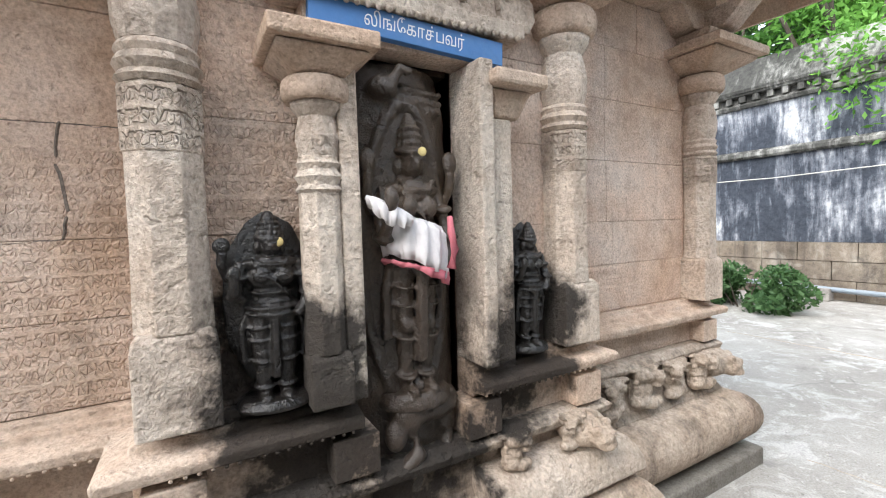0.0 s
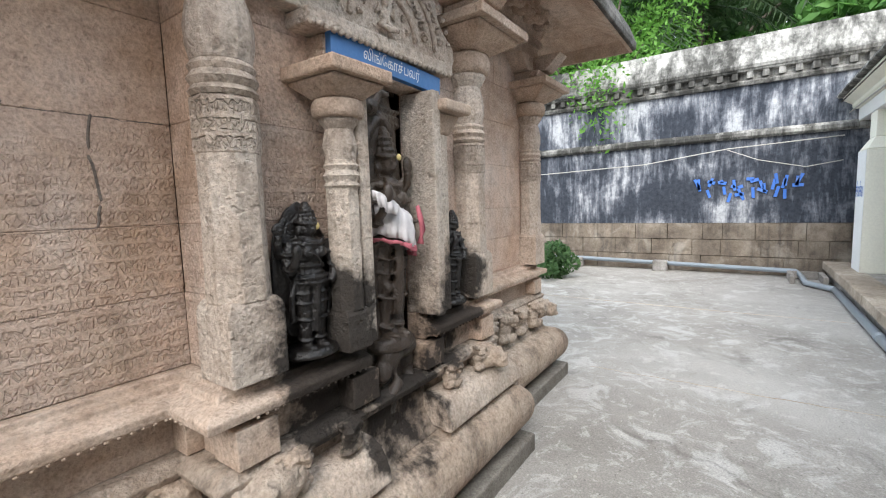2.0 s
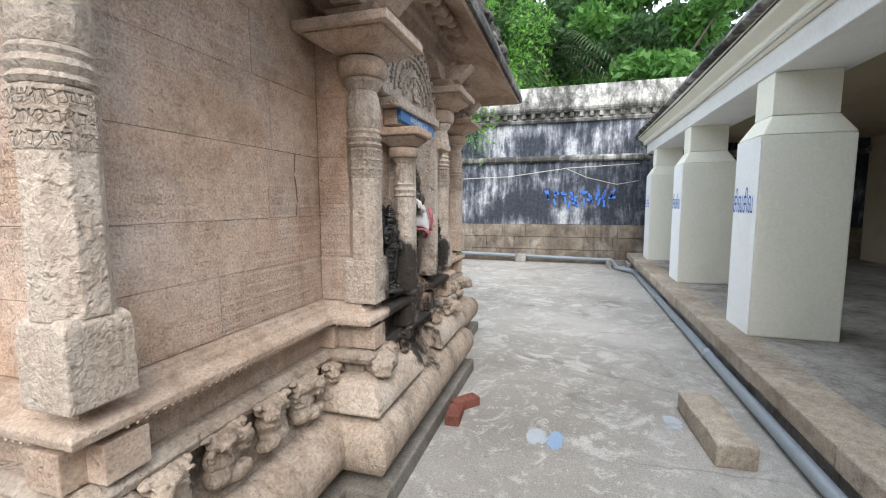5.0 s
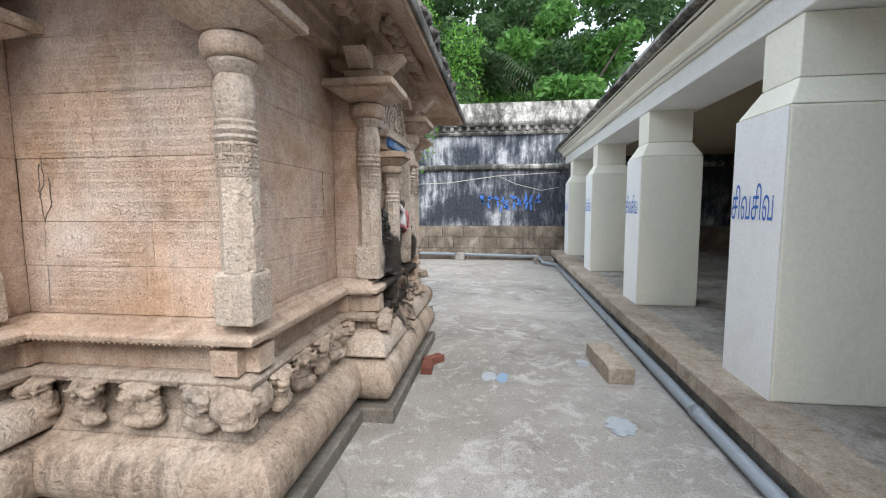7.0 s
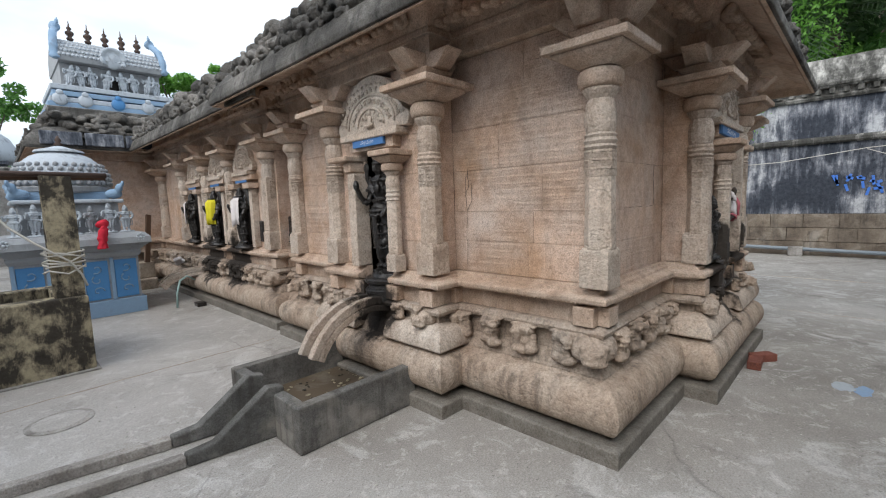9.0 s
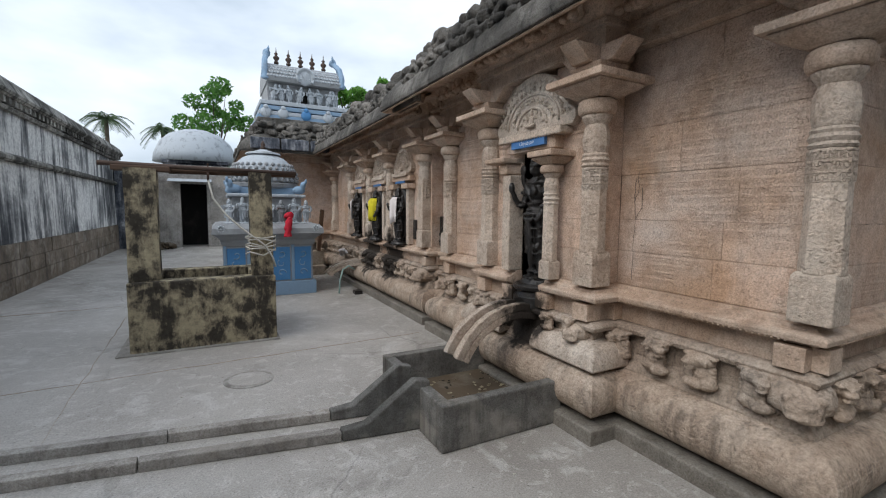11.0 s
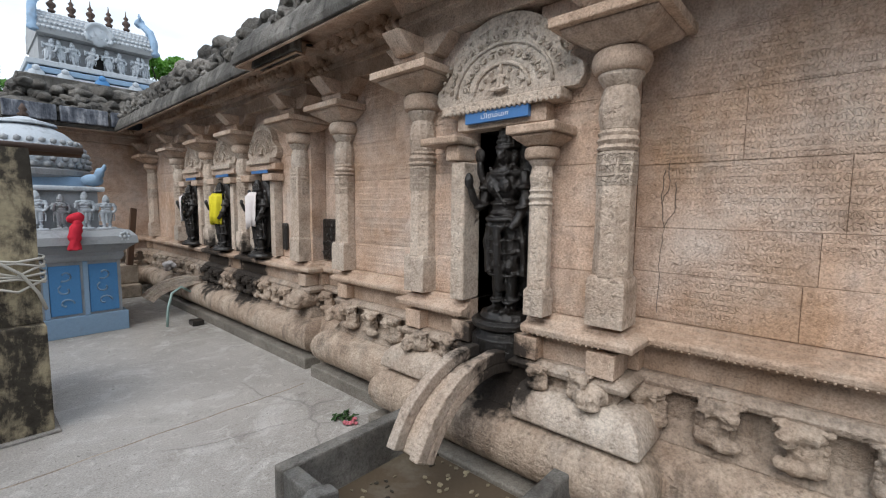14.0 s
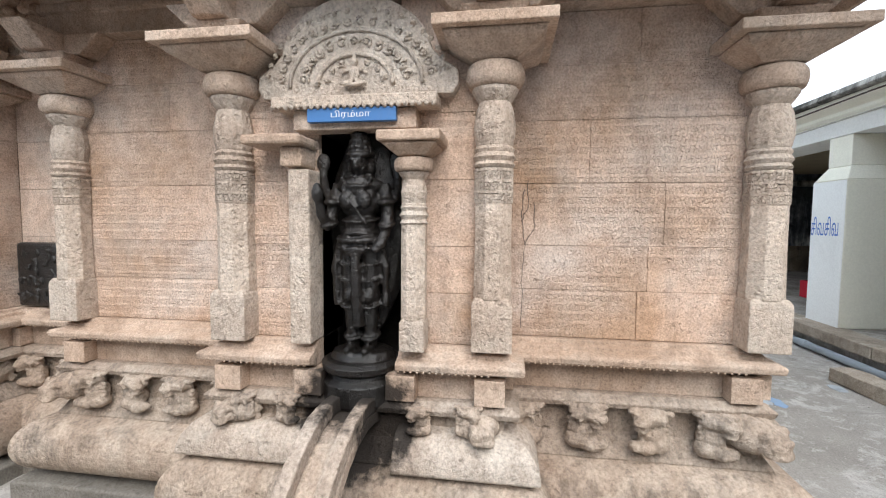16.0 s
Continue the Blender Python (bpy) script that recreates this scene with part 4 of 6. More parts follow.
GABLE, LUMPS = gable_mesh(), [lump_mesh(i) for i in range(3)]
EORN = thing("eave_ornament", "weathered horseshoe gables and broken stone lumps on the eave", "ornament", kind="structure")
k = 0
for p, q in zip(RUN_EAVE[0], RUN_EAVE[0][1:]):
    pv, qv = Vector(p), Vector(q)
    L = (qv - pv).length
    d = (qv - pv).normalized()
    nrm = Vector((d.y, -d.x))
    if L < 0.5 or (p[0] > 2.3 and q[0] > 2.3):
        continue
    m = int(L / 0.42)
    for i in range(m):
        u = (i + 0.5) * L / m
        ob = mesh_part("horseshoe_gable", GABLE, M_MOSS, EORN)
        ob.matrix_basis = along(p, d, nrm, u, 0.50, 2.93, RNG.uniform(0.85, 1.05))
        ob = mesh_part("stone_lump", LUMPS[k % 3], M_MOSS, EORN)
        ob.matrix_basis = along(p, d, nrm, u + RNG.uniform(-0.1, 0.1), 0.16, 3.22, RNG.uniform(0.9, 1.4))
        for o, z, sc in ((0.40, 3.08, 0.9), (0.02, 3.40, 1.5), (0.30, 3.16, 1.2), (0.10, 3.34, 1.3), (0.52, 2.98, 0.7)):
            ob = mesh_part("stone_lump", LUMPS[(k + i) % 3], M_MOSS, EORN)
            ob.matrix_basis = along(p, d, nrm, u + RNG.uniform(-0.2, 0.2), o, z, sc * RNG.uniform(0.8, 1.3))
        k += 1


# ---- niche frames: sign, lintel and carved pediment ----
def lettering(text, width, height, mat, m, name="lettering", depth=0.002, parent=None):
    cu = bpy.data.curves.new("text", "FONT")
    cu.body, cu.align_x, cu.align_y, cu.extrude = text, "CENTER", "CENTER", 0.0
    tmp = new("text", cu)
    dg = bpy.context.evaluated_depsgraph_get()
    me = bpy.data.meshes.new_from_object(tmp.evaluated_get(dg))
    bpy.data.objects.remove(tmp)
    xs, ys = [v.co.x for v in me.vertices], [v.co.y for v in me.vertices]
    sx, sy = width / (max(xs) - min(xs)), height / (max(ys) - min(ys))
    cx, cy = (max(xs) + min(xs)) / 2, (max(ys) + min(ys)) / 2
    for v in me.vertices:
        v.co = ((v.co.x - cx) * sx, -depth, (v.co.y - cy) * sy)
    me.materials.clear()
    me.materials.append(mat)
    ob = new(name, me)
    if parent is not None:
        ob.parent = parent
    ob.matrix_basis = m
    return ob


def pediment(width, height, m, label):
    """A carved arch panel: local x across, -y outwards, z up."""
    e = thing("pediment", label, "pediment")
    e.matrix_basis = m
    h = width / 2
    out = [(-h, 0.0), (-h - 0.03, 0.05), (-h - 0.02, 0.11), (-h * 0.88, 0.16)] + [(h * 0.80 * math.cos(radians(a)), 0.14 + (height - 0.14) * math.sin(radians(a)) ** 0.9) for a in range(170, 9, -10)] + [(h * 0.88, 0.16), (h + 0.02, 0.11), (h + 0.03, 0.05), (h, 0.0)]
    bm = bmesh.new()
    fr = [bm.verts.new((x, -0.045, z)) for x, z in out]
    bk = [bm.verts.new((x, 0.05, z)) for x, z in out]
    bm.faces.new(fr)
    bm.faces.new(bk[::-1])
    for i in range(len(out)):
        j = (i + 1) % len(out)
        bm.faces.new((fr[i], bk[i], bk[j], fr[j]))
    part("panel", bm, M_CARVED, e, bevel=0.006)
    for r, t in ((0.40, 0.012), (0.70, 0.010)):
        bm = bmesh.new()
        tube(bm, [(h * r * math.cos(radians(a)), -0.05, 0.05 + (height - 0.10) * r * math.sin(radians(a))) for a in range(0, 181, 12)], t, 6)
        part("arch_band", bm, M_CARVED, e, smooth=True)
    R = random.Random(3)
    for ring, cnt, sc in ((0.30, 7, 0.55), (0.55, 13, 0.85), (0.80, 18, 0.75), (0.95, 20, 0.5)):
        for i in range(cnt):
            a = radians(8 + 164 * i / (cnt - 1))
            cx, cz = h * ring * math.cos(a), 0.06 + (height - 0.11) * ring * math.sin(a)
            bm = bmesh.new()
            tube(bm, [(cx + sc * (0.03 - 0.003 * k) * math.cos(k * 0.8 + i), -0.05, cz + sc * (0.03 - 0.003 * k) * math.sin(k * 0.8 + i)) for k in range(9)], 0.009 * sc, 5)
            blob(bm, (cx, -0.05, cz), (0.010, 0.012, 0.010), 1)
            part("scroll", bm, M_CARVED, e, smooth=True)
    fig = bmesh.new()
    blob(fig, (0, -0.05, 0.10), (0.026, 0.02, 0.035))
    blob(fig, (0, -0.055, 0.155), (0.018, 0.018, 0.022))
    blob(fig, (0, -0.05, 0.19), (0.012, 0.012, 0.02))
    for s in (-1, 1):
        tube(fig, [(0.02 * s, -0.05, 0.13), (0.06 * s, -0.055, 0.10), (0.045 * s, -0.065, 0.14)], 0.009, 6)
        tube(fig, [(0.012 * s, -0.055, 0.07), (0.06 * s, -0.07, 0.055), (0.0, -0.075, 0.045)], 0.013, 6)
    mesh_part("seated_figure", fused(fig, 0.006, 0.002, 40), M_CARVED, e)
    part("ledge", boxes((-h * 0.86, h * 0.86, -0.10, 0.05, -0.055, -0.003)), M_CARVED, e, bevel=0.008)
    bm = bmesh.new()
    i = -h * 0.84
    while i < h * 0.84:
        blob(bm, (i, -0.095, -0.055), (0.012, 0.014, 0.014), 1)
        i += 0.032
    part("fringe", bm, M_CARVED, e, smooth=True)
    return e


def wall_pose(side, u, o, z):
    """On the west side (A) or the north side (B): local x to the viewer's right, -y outwards."""
    if side == "A":
        return pose(u, o, z)
    return pose(o, u, z, 0, 0, -90)


pediment(0.92, 0.46, wall_pose("B", 3.355, BBX - 0.03, 2.198), "carved sandstone arch panel with scrolls and a seated figure")
pediment(0.98, 0.50, wall_pose("A", 0.685, ABY - 0.03, 2.20), "carved sandstone arch panel with scrolls over the main niche")


def sign(side, u, o, z, width, height, text, tw, th, tilt=0.0):
    e = thing("name_board", "blue painted board with white Tamil lettering above the niche", "sign")
    e.matrix_basis = wall_pose(side, u, o, z) @ pose(0, 0, 0, 0, tilt, 0)
    part("board", boxes((-width / 2, width / 2, 0.0, 0.03, -height / 2, height / 2)), M_BLUE, e, bevel=0.002)
    lettering(text, tw, th, M_SIGNTEXT, Matrix.Identity(4), parent=e)
    return e


sign("A", 0.69, ABY - 0.112, 2.098, 0.656, 0.078, "லிங்\u0bc7\u0b95\u0bbeத்பவர்", 0.34, 0.065, 2.2)
sign("B", 3.36, BBX - 0.12, 2.106, 0.425, 0.062, "பிரம்மா", 0.19, 0.038)
for side, u, o, w in (("A", 0.69, ABY, 0.68), ("B", 3.36, BBX, 0.60)):
    ln = boxes((-w / 2, w / 2, -0.085, 0.03, 2.046 - 2.083, 2.14 - 2.083))
    ob = tagged(obj("lintel", ln, M_STONE, bevel=0.006), "plain sandstone lintel over the niche", "lintel", kind="structure")
    ob.matrix_basis = wall_pose(side, u, o, 2.083)
# jamb slabs beside the niche figures
tagged(obj("niche_jamb", boxes((AN1 - 0.005, AN1 + 0.05, 1.105, 1.295, 1.022, 2.04)), M_CARVED, bevel=0.008), "upright rough stone jamb of the main niche", "jamb", kind="structure")
tagged(obj("niche_jamb", boxes((AN0 - 0.05, AN0 + 0.005, 1.105, 1.295, 1.022, 2.04)), M_CARVED, bevel=0.008), "upright rough stone jamb of the main niche", "jamb", kind="structure")
tagged(obj("niche_jamb", boxes((-1.66, -1.50, BN1 - 0.005, BN1 + 0.10, 1.022, 1.86)), M_CARVED, bevel=0.01), "broken stone jamb beside the standing figure", "jamb", kind="structure")
tagged(obj("niche_jamb", boxes((AN1 + 0.052, AN1 + 0.145, 1.135, 1.295, 1.022, 1.86)), M_CARVED, bevel=0.01), "stump of a broken niche pilaster", "jamb", kind="structure")
ca = thing("capital_fragment", "broken sandstone capital beside the main niche", "capital")
part("slab", boxes((AN1 + 0.03, AN1 + 0.25, 1.06, 1.27, 1.955, 2.005)), M_STONE, ca, bevel=0.012)
fr_ = bmesh.new()
frustum(fr_, AN1 + 0.13, 1.20, 1.862, 1.953, 0.05, 0.06, 0.09, 0.09)
part("flare", fr_, M_STONE, ca, bevel=0.01)
cf = thing("capital_fragment", "broken sandstone capital remaining on the niche wall", "capital")
part("slab", boxes((-1.74, -1.50, 3.57, 3.86, 1.965, 2.01)), M_STONE, cf, bevel=0.012)
part("block", boxes((-1.68, -1.50, 3.59, 3.70, 1.87, 1.963)), M_STONE, cf, bevel=0.012)


# ---- stone figures ----
def figure(h, arms=4, slab=True, width=1.0):
    """A standing carved figure of height h; local -y is its front."""
    bm = bmesh.new()
    w = width
    for s in (-1, 1):
        blob(bm, (0.055 * s * w, -0.05, 0.018), (0.035 * w, 0.065, 0.02))
        tube(bm, [(0.055 * s * w, -0.01, 0.02), (0.06 * s * w, -0.02, 0.25), (0.065 * s * w, -0.02, 0.46)], 0.04 * w, 10, 0.068 * w)
        blob(bm, (0.06 * s * w, -0.03, 0.25), (0.048 * w, 0.05, 0.04))
        tube(bm, [(0.14 * s * w, -0.01, 0.735), (0.175 * s * w, -0.03, 0.62), (0.18 * s * w, -0.06, 0.55)], 0.042 * w, 8, 0.035 * w)
        blob(bm, (0.175 * s * w, -0.03, 0.66), (0.05 * w, 0.05, 0.018))
    tube(bm, [(0.18 * w, -0.06, 0.55), (0.15 * w, -0.09, 0.48), (0.11 * w, -0.10, 0.45)], 0.034 * w, 8, 0.026 * w)
    tube(bm, [(-0.18 * w, -0.06, 0.55), (-0.19 * w, -0.12, 0.60), (-0.19 * w, -0.15, 0.66)], 0.034 * w, 8, 0.026 * w)
    blob(bm, (-0.19 * w, -0.16, 0.69), (0.035 * w, 0.025, 0.045))
    if arms == 4:
        for s in (-1, 1):
            tube(bm, [(0.14 * s * w, 0.02, 0.72), (0.215 * s * w, 0.01, 0.66), (0.235 * s * w, -0.02, 0.74), (0.23 * s * w, -0.03, 0.79)], 0.034 * w, 8, 0.026 * w)
            blob(bm, (0.23 * s * w, -0.03, 0.83), (0.045 * w, 0.02, 0.045))
    blob(bm, (0, -0.02, 0.48), (0.125 * w, 0.085, 0.07))
    blob(bm, (0, -0.02, 0.525), (0.12 * w, 0.09, 0.022))
    blob(bm, (0, -0.02, 0.56), (0.105 * w, 0.075, 0.06))
    blob(bm, (0, -0.02, 0.66), (0.13 * w, 0.08, 0.085))
    blob(bm, (0, -0.02, 0.73), (0.155 * w, 0.07, 0.04))
    for k in range(-4, 5):
        blob(bm, (0.022 * k * w, -0.095 + 0.004 * abs(k), 0.70 + 0.0035 * k * k), (0.013, 0.012, 0.012), 1)
    tube(bm, [(0.02 * k * w, -0.10, 0.47 - 0.012 * (4 - abs(k - 0))) for k in range(-4, 5)], 0.012, 6)
    tube(bm, [(0, -0.1, 0.47), (0, -0.085, 0.30), (0, -0.06, 0.12)], 0.022, 6, 0.03)
    tube(bm, [(0, 0, 0.74), (0, -0.01, 0.79)], 0.045 * w, 8)
    blob(bm, (0, -0.03, 0.825), (0.058 * w, 0.06, 0.062))
    blob(bm, (0, -0.09, 0.818), (0.012, 0.015, 0.018), 1)
    for s in (-1, 1):
        blob(bm, (0.065 * s * w, -0.01, 0.81), (0.018, 0.025, 0.04))
    for k, (r, z) in enumerate(((0.068, 0.872), (0.062, 0.895), (0.056, 0.915), (0.052, 0.94), (0.044, 0.965), (0.03, 0.985))):
        blob(bm, (0, -0.015, z), (r * w, r, 0.022))
    def ring(c, rx, ry, t, n=18):
        tube(bm, [(c[0] + rx * math.cos(2 * math.pi * k / n), c[1] + ry * math.sin(2 * math.pi * k / n), c[2] + 0.012 * math.sin(2 * math.pi * k / n)) for k in range(n + 1)], t, 6)
    for s in (-1, 1):
        ring((0.055 * s * w, -0.01, 0.07), 0.05 * w, 0.05, 0.010)
        ring((0.062 * s * w, -0.02, 0.215), 0.058 * w, 0.058, 0.008)
        ring((0.063 * s * w, -0.02, 0.33), 0.066 * w, 0.064, 0.006)
        ring((0.064 * s * w, -0.02, 0.40), 0.070 * w, 0.068, 0.006)
        ring((0.165 * s * w, -0.02, 0.665), 0.05 * w, 0.05, 0.010)
        ring((0.18 * s * w, -0.06, 0.565), 0.042 * w, 0.042, 0.009)
        blob(bm, (0.022 * s * w, -0.085, 0.835), (0.013, 0.008, 0.007), 1)
        blob(bm, (0.055 * s * w, -0.095, 0.665), (0.045 * w, 0.022, 0.038), 2)
        tube(bm, [(0.12 * s * w, -0.03, 0.50), (0.16 * s * w, -0.03, 0.38), (0.15 * s * w, -0.01, 0.20)], 0.016, 6, 0.024)
    ring((0, -0.02, 0.505), 0.132 * w, 0.095, 0.012)
    ring((0, -0.02, 0.47), 0.135 * w, 0.095, 0.009)
    ring((0, -0.02, 0.585), 0.108 * w, 0.08, 0.007)
    ring((0, -0.02, 0.765), 0.062 * w, 0.055, 0.010)
    ring((0, -0.03, 0.735), 0.095 * w, 0.075, 0.008)
    tube(bm, [(-0.09 * w, -0.085, 0.72), (0.0, -0.112, 0.64), (0.07 * w, -0.095, 0.56)], 0.008, 5)
    blob(bm, (0, -0.088, 0.80), (0.02, 0.01, 0.006), 1)
    ring((0, -0.015, 0.868), 0.07 * w, 0.07, 0.011)
    for k in range(7):
        a = math.pi + math.pi * (k + 0.5) / 7
        for j in range(3):
            blob(bm, ((0.066 - 0.007 * j) * w * math.cos(a), -0.015 + (0.066 - 0.007 * j) * math.sin(a), 0.89 + 0.026 * j), (0.010, 0.010, 0.011), 1)
    if slab:
        blob(bm, (0, 0.07, 0.52), (0.25 * w, 0.05, 0.50))
    lathe(bm, [(0.20 * w, -0.05), (0.21 * w, -0.03), (0.19 * w, 0.0), (0.17 * w, 0.008)], 14, 0, 0.0, 0, 0.8)
    bmesh.ops.scale(bm, vec=(h, h, h), verts=bm.verts)
    return fused(bm, 0.0068 * max(h, 0.55), 0.003 * h, 26.0)


def statue(name, me, m, mat, label):
    ob = mesh_part(name, me, mat)
    ob.matrix_basis = m
    return tagged(ob, label, "statue")


statue("stone_statue", figure(0.50, 4, True), pose(0.236, 1.2, 1.055), M_SOOT, "small black oiled stone deity with four arms on the sill")
statue("stone_statue", figure(0.46, 2, True, 0.85), pose(1.15, 1.21, 1.045), M_SOOT, "slim black oiled stone attendant figure on the sill")
statue("stone_statue", figure(1.13, 4, True, 0.72), pose(-1.495, 3.36, 0.965, 0, 0, -90), M_SOOT, "life-like black oiled stone deity with tall crown in the niche")
bm = lathed([(0.19, 0.72), (0.20, 0.74), (0.20, 0.83), (0.17, 0.85), (0.165, 0.87), (0.20, 0.89), (0.205, 0.92), (0.18, 0.935)], 20, -1.50, 3.36)
tagged(obj("statue_pedestal", bm, M_SOOT, smooth=False, bevel=0.004), "black oiled lotus pedestal under the standing deity", "pedestal")


def linga():
    bm = bmesh.new()
    lathe(bm, [(0.235, 0.47), (0.23, 0.5), (0.225, 1.5), (0.22, 1.9), (0.19, 2.03)], 28, 0, 0.10, 0, 0.8)
    pts = []
    for k in range(41):
        a = 2 * math.pi * k / 40
        px = 0.150 * math.sin(a) * abs(math.sin(a)) ** 0.15
        pts.append((px, 0.098 - 0.8 * math.sqrt(0.222 ** 2 - px * px), 1.40 + 0.50 * math.cos(a)))
    tube(bm, pts, 0.018, 6)
    # boar at the foot, goose at the head
    blob(bm, (0.06, -0.07, 0.91), (0.11, 0.07, 0.065))
    blob(bm, (-0.03, -0.10, 0.90), (0.065, 0.05, 0.06))
    blob(bm, (-0.08, -0.105, 0.84), (0.04, 0.035, 0.055))
    blob(bm, (0.01, -0.09, 0.97), (0.03, 0.03, 0.04))
    blob(bm, (0.12, -0.05, 0.84), (0.045, 0.05, 0.075))
    tube(bm, [(-0.02, -0.11, 0.86), (-0.01, -0.12, 0.77), (-0.07, -0.12, 0.72)], 0.03, 6)
    tube(bm, [(0.14, -0.06, 0.82), (0.11, -0.09, 0.75), (0.15, -0.08, 0.69)], 0.03, 6)
    blob(bm, (-0.07, -0.07, 1.94), (0.05, 0.05, 0.04))
    tube(bm, [(-0.05, -0.09, 1.95), (-0.02, -0.11, 2.0), (0.01, -0.11, 1.985)], 0.018, 6)
    for i in range(7):
        for j in range(3):
            blob(bm, (0.0 + 0.024 * i, -0.075 + 0.005 * i, 1.945 - 0.03 * j), (0.013, 0.016, 0.013), 1)
    rough(bm, 0.004, 9)
    return fused(bm, 0.0085, 0.0035, 24)


statue("stone_statue", linga(), pose(0.667, 1.305, 0), M_LINGA, "dark oiled stone pillar with almond frame, boar and bird")
statue("stone_statue", figure(0.90, 4, False, 0.70), pose(0.678, 1.245, 0.965), M_LINGA, "black oiled stone deity standing in the almond frame")


def dot(at, r, mat, label):
    bm = bmesh.new()
    blob(bm, at, (r, 0.006, r), 2)
    tagged(obj("paste_mark", bm, mat, smooth=True), label, "mark")


dot((0.688, 1.15, 1.735), 0.015, M_SANDAL, "round yellow sandal paste mark on the deity's brow")
dot((0.256, 1.163, 1.475), 0.013, M_SANDAL, "round yellow sandal paste mark on the small deity")
dot((1.155, 1.175, 1.425), 0.010, M_SANDAL, "round yellow sandal paste mark on the slim figure")
dot((0.663, 1.155, 0.945), 0.015, M_SAFFRON, "round orange paste mark on the carved boar")
bm = bmesh.new()
blob(bm, (-1.592, 3.36, 1.90), (0.004, 0.008, 0.008), 2)
tagged(obj("paste_mark", bm, M_CLOTH, smooth=True), "small white mark on the brow of the standing deity", "mark")


# ---- cloths ----
def drape(prof, a0, a1, folds, depth, mat, seed=0, thick=0.006, nseg=48, lean=0.0):
    """A hanging cloth: prof rows of (z, rx, ry), over the angles a0 to a1."""
    bm = bmesh.new()
    rows = []
    for j, (z, rx, ry) in enumerate(prof):
        row = []
        for i in range(nseg + 1):
            a = radians(a0 + (a1 - a0) * i / nseg)
            f = depth * math.sin(folds * a + 0.7 * j + seed) * (0.3 + 0.7 * j / len(prof)) + 0.5 * depth * math.sin(2.3 * folds * a + 2 * j)
            sag = 0.02 * math.sin(a * 2 + seed) + 0.006 * math.sin(9 * a + seed)
            row.append(bm.verts.new(((rx + f) * math.cos(a), (ry + f) * math.sin(a), z + sag * j / len(prof))))
        rows.append(row)
    for r0, r1 in zip(rows, rows[1:]):
        for i in range(nseg):
            bm.faces.new((r0[i], r0[i + 1], r1[i + 1], r1[i]))
    for v in bm.verts:
        v.co.z += lean * v.co.x
    return bm


def cloth(name, bm, mat, parent, m=None, label=""):
    ob = part(name, bm, mat, parent, label, smooth=True)
    md = ob.modifiers.new("weave", "SOLIDIFY")
    md.thickness = 0.006
    if m is not None:
        ob.matrix_basis = m
    return ob


C1 = thing("draped_cloth", "white cotton cloth with pink border tied round the deity", "cloth", at=(0.679, 1.255, 0))
cloth("wrap", drape([(1.525, 0.105, 0.115), (1.505, 0.118, 0.135), (1.46, 0.122, 0.145), (1.41, 0.12, 0.148), (1.375, 0.115, 0.145)], 195, 352, 15, 0.010, M_CLOTH, lean=-0.28), M_CLOTH, C1)
cloth("border", drape([(1.378, 0.115, 0.146), (1.366, 0.115, 0.147), (1.354, 0.112, 0.146)], 198, 348, 15, 0.010, M_PINK, lean=-0.28), M_PINK, C1, label="pink woven border")
bm = bmesh.new()
tube(bm, [(0.085, -0.135, 1.53), (0.075, -0.155, 1.48), (0.085, -0.155, 1.43), (0.075, -0.15, 1.37)], 0.010, 8, 0.015)
rough(bm, 0.004, 40)
cloth("knot", bm, M_PINK, C1, label="pink knotted cloth end")
bm = drape([(1.57, 0.05, 0.02), (1.56, 0.07, 0.03), (1.545, 0.072, 0.034), (1.52, 0.062, 0.03)], 165, 350, 13, 0.007, M_CLOTH, 2, lean=-0.45)
cloth("arm_fold", bm, M_CLOTH, C1, pose(-0.115, -0.13, 0.0, 0, 0, 0))

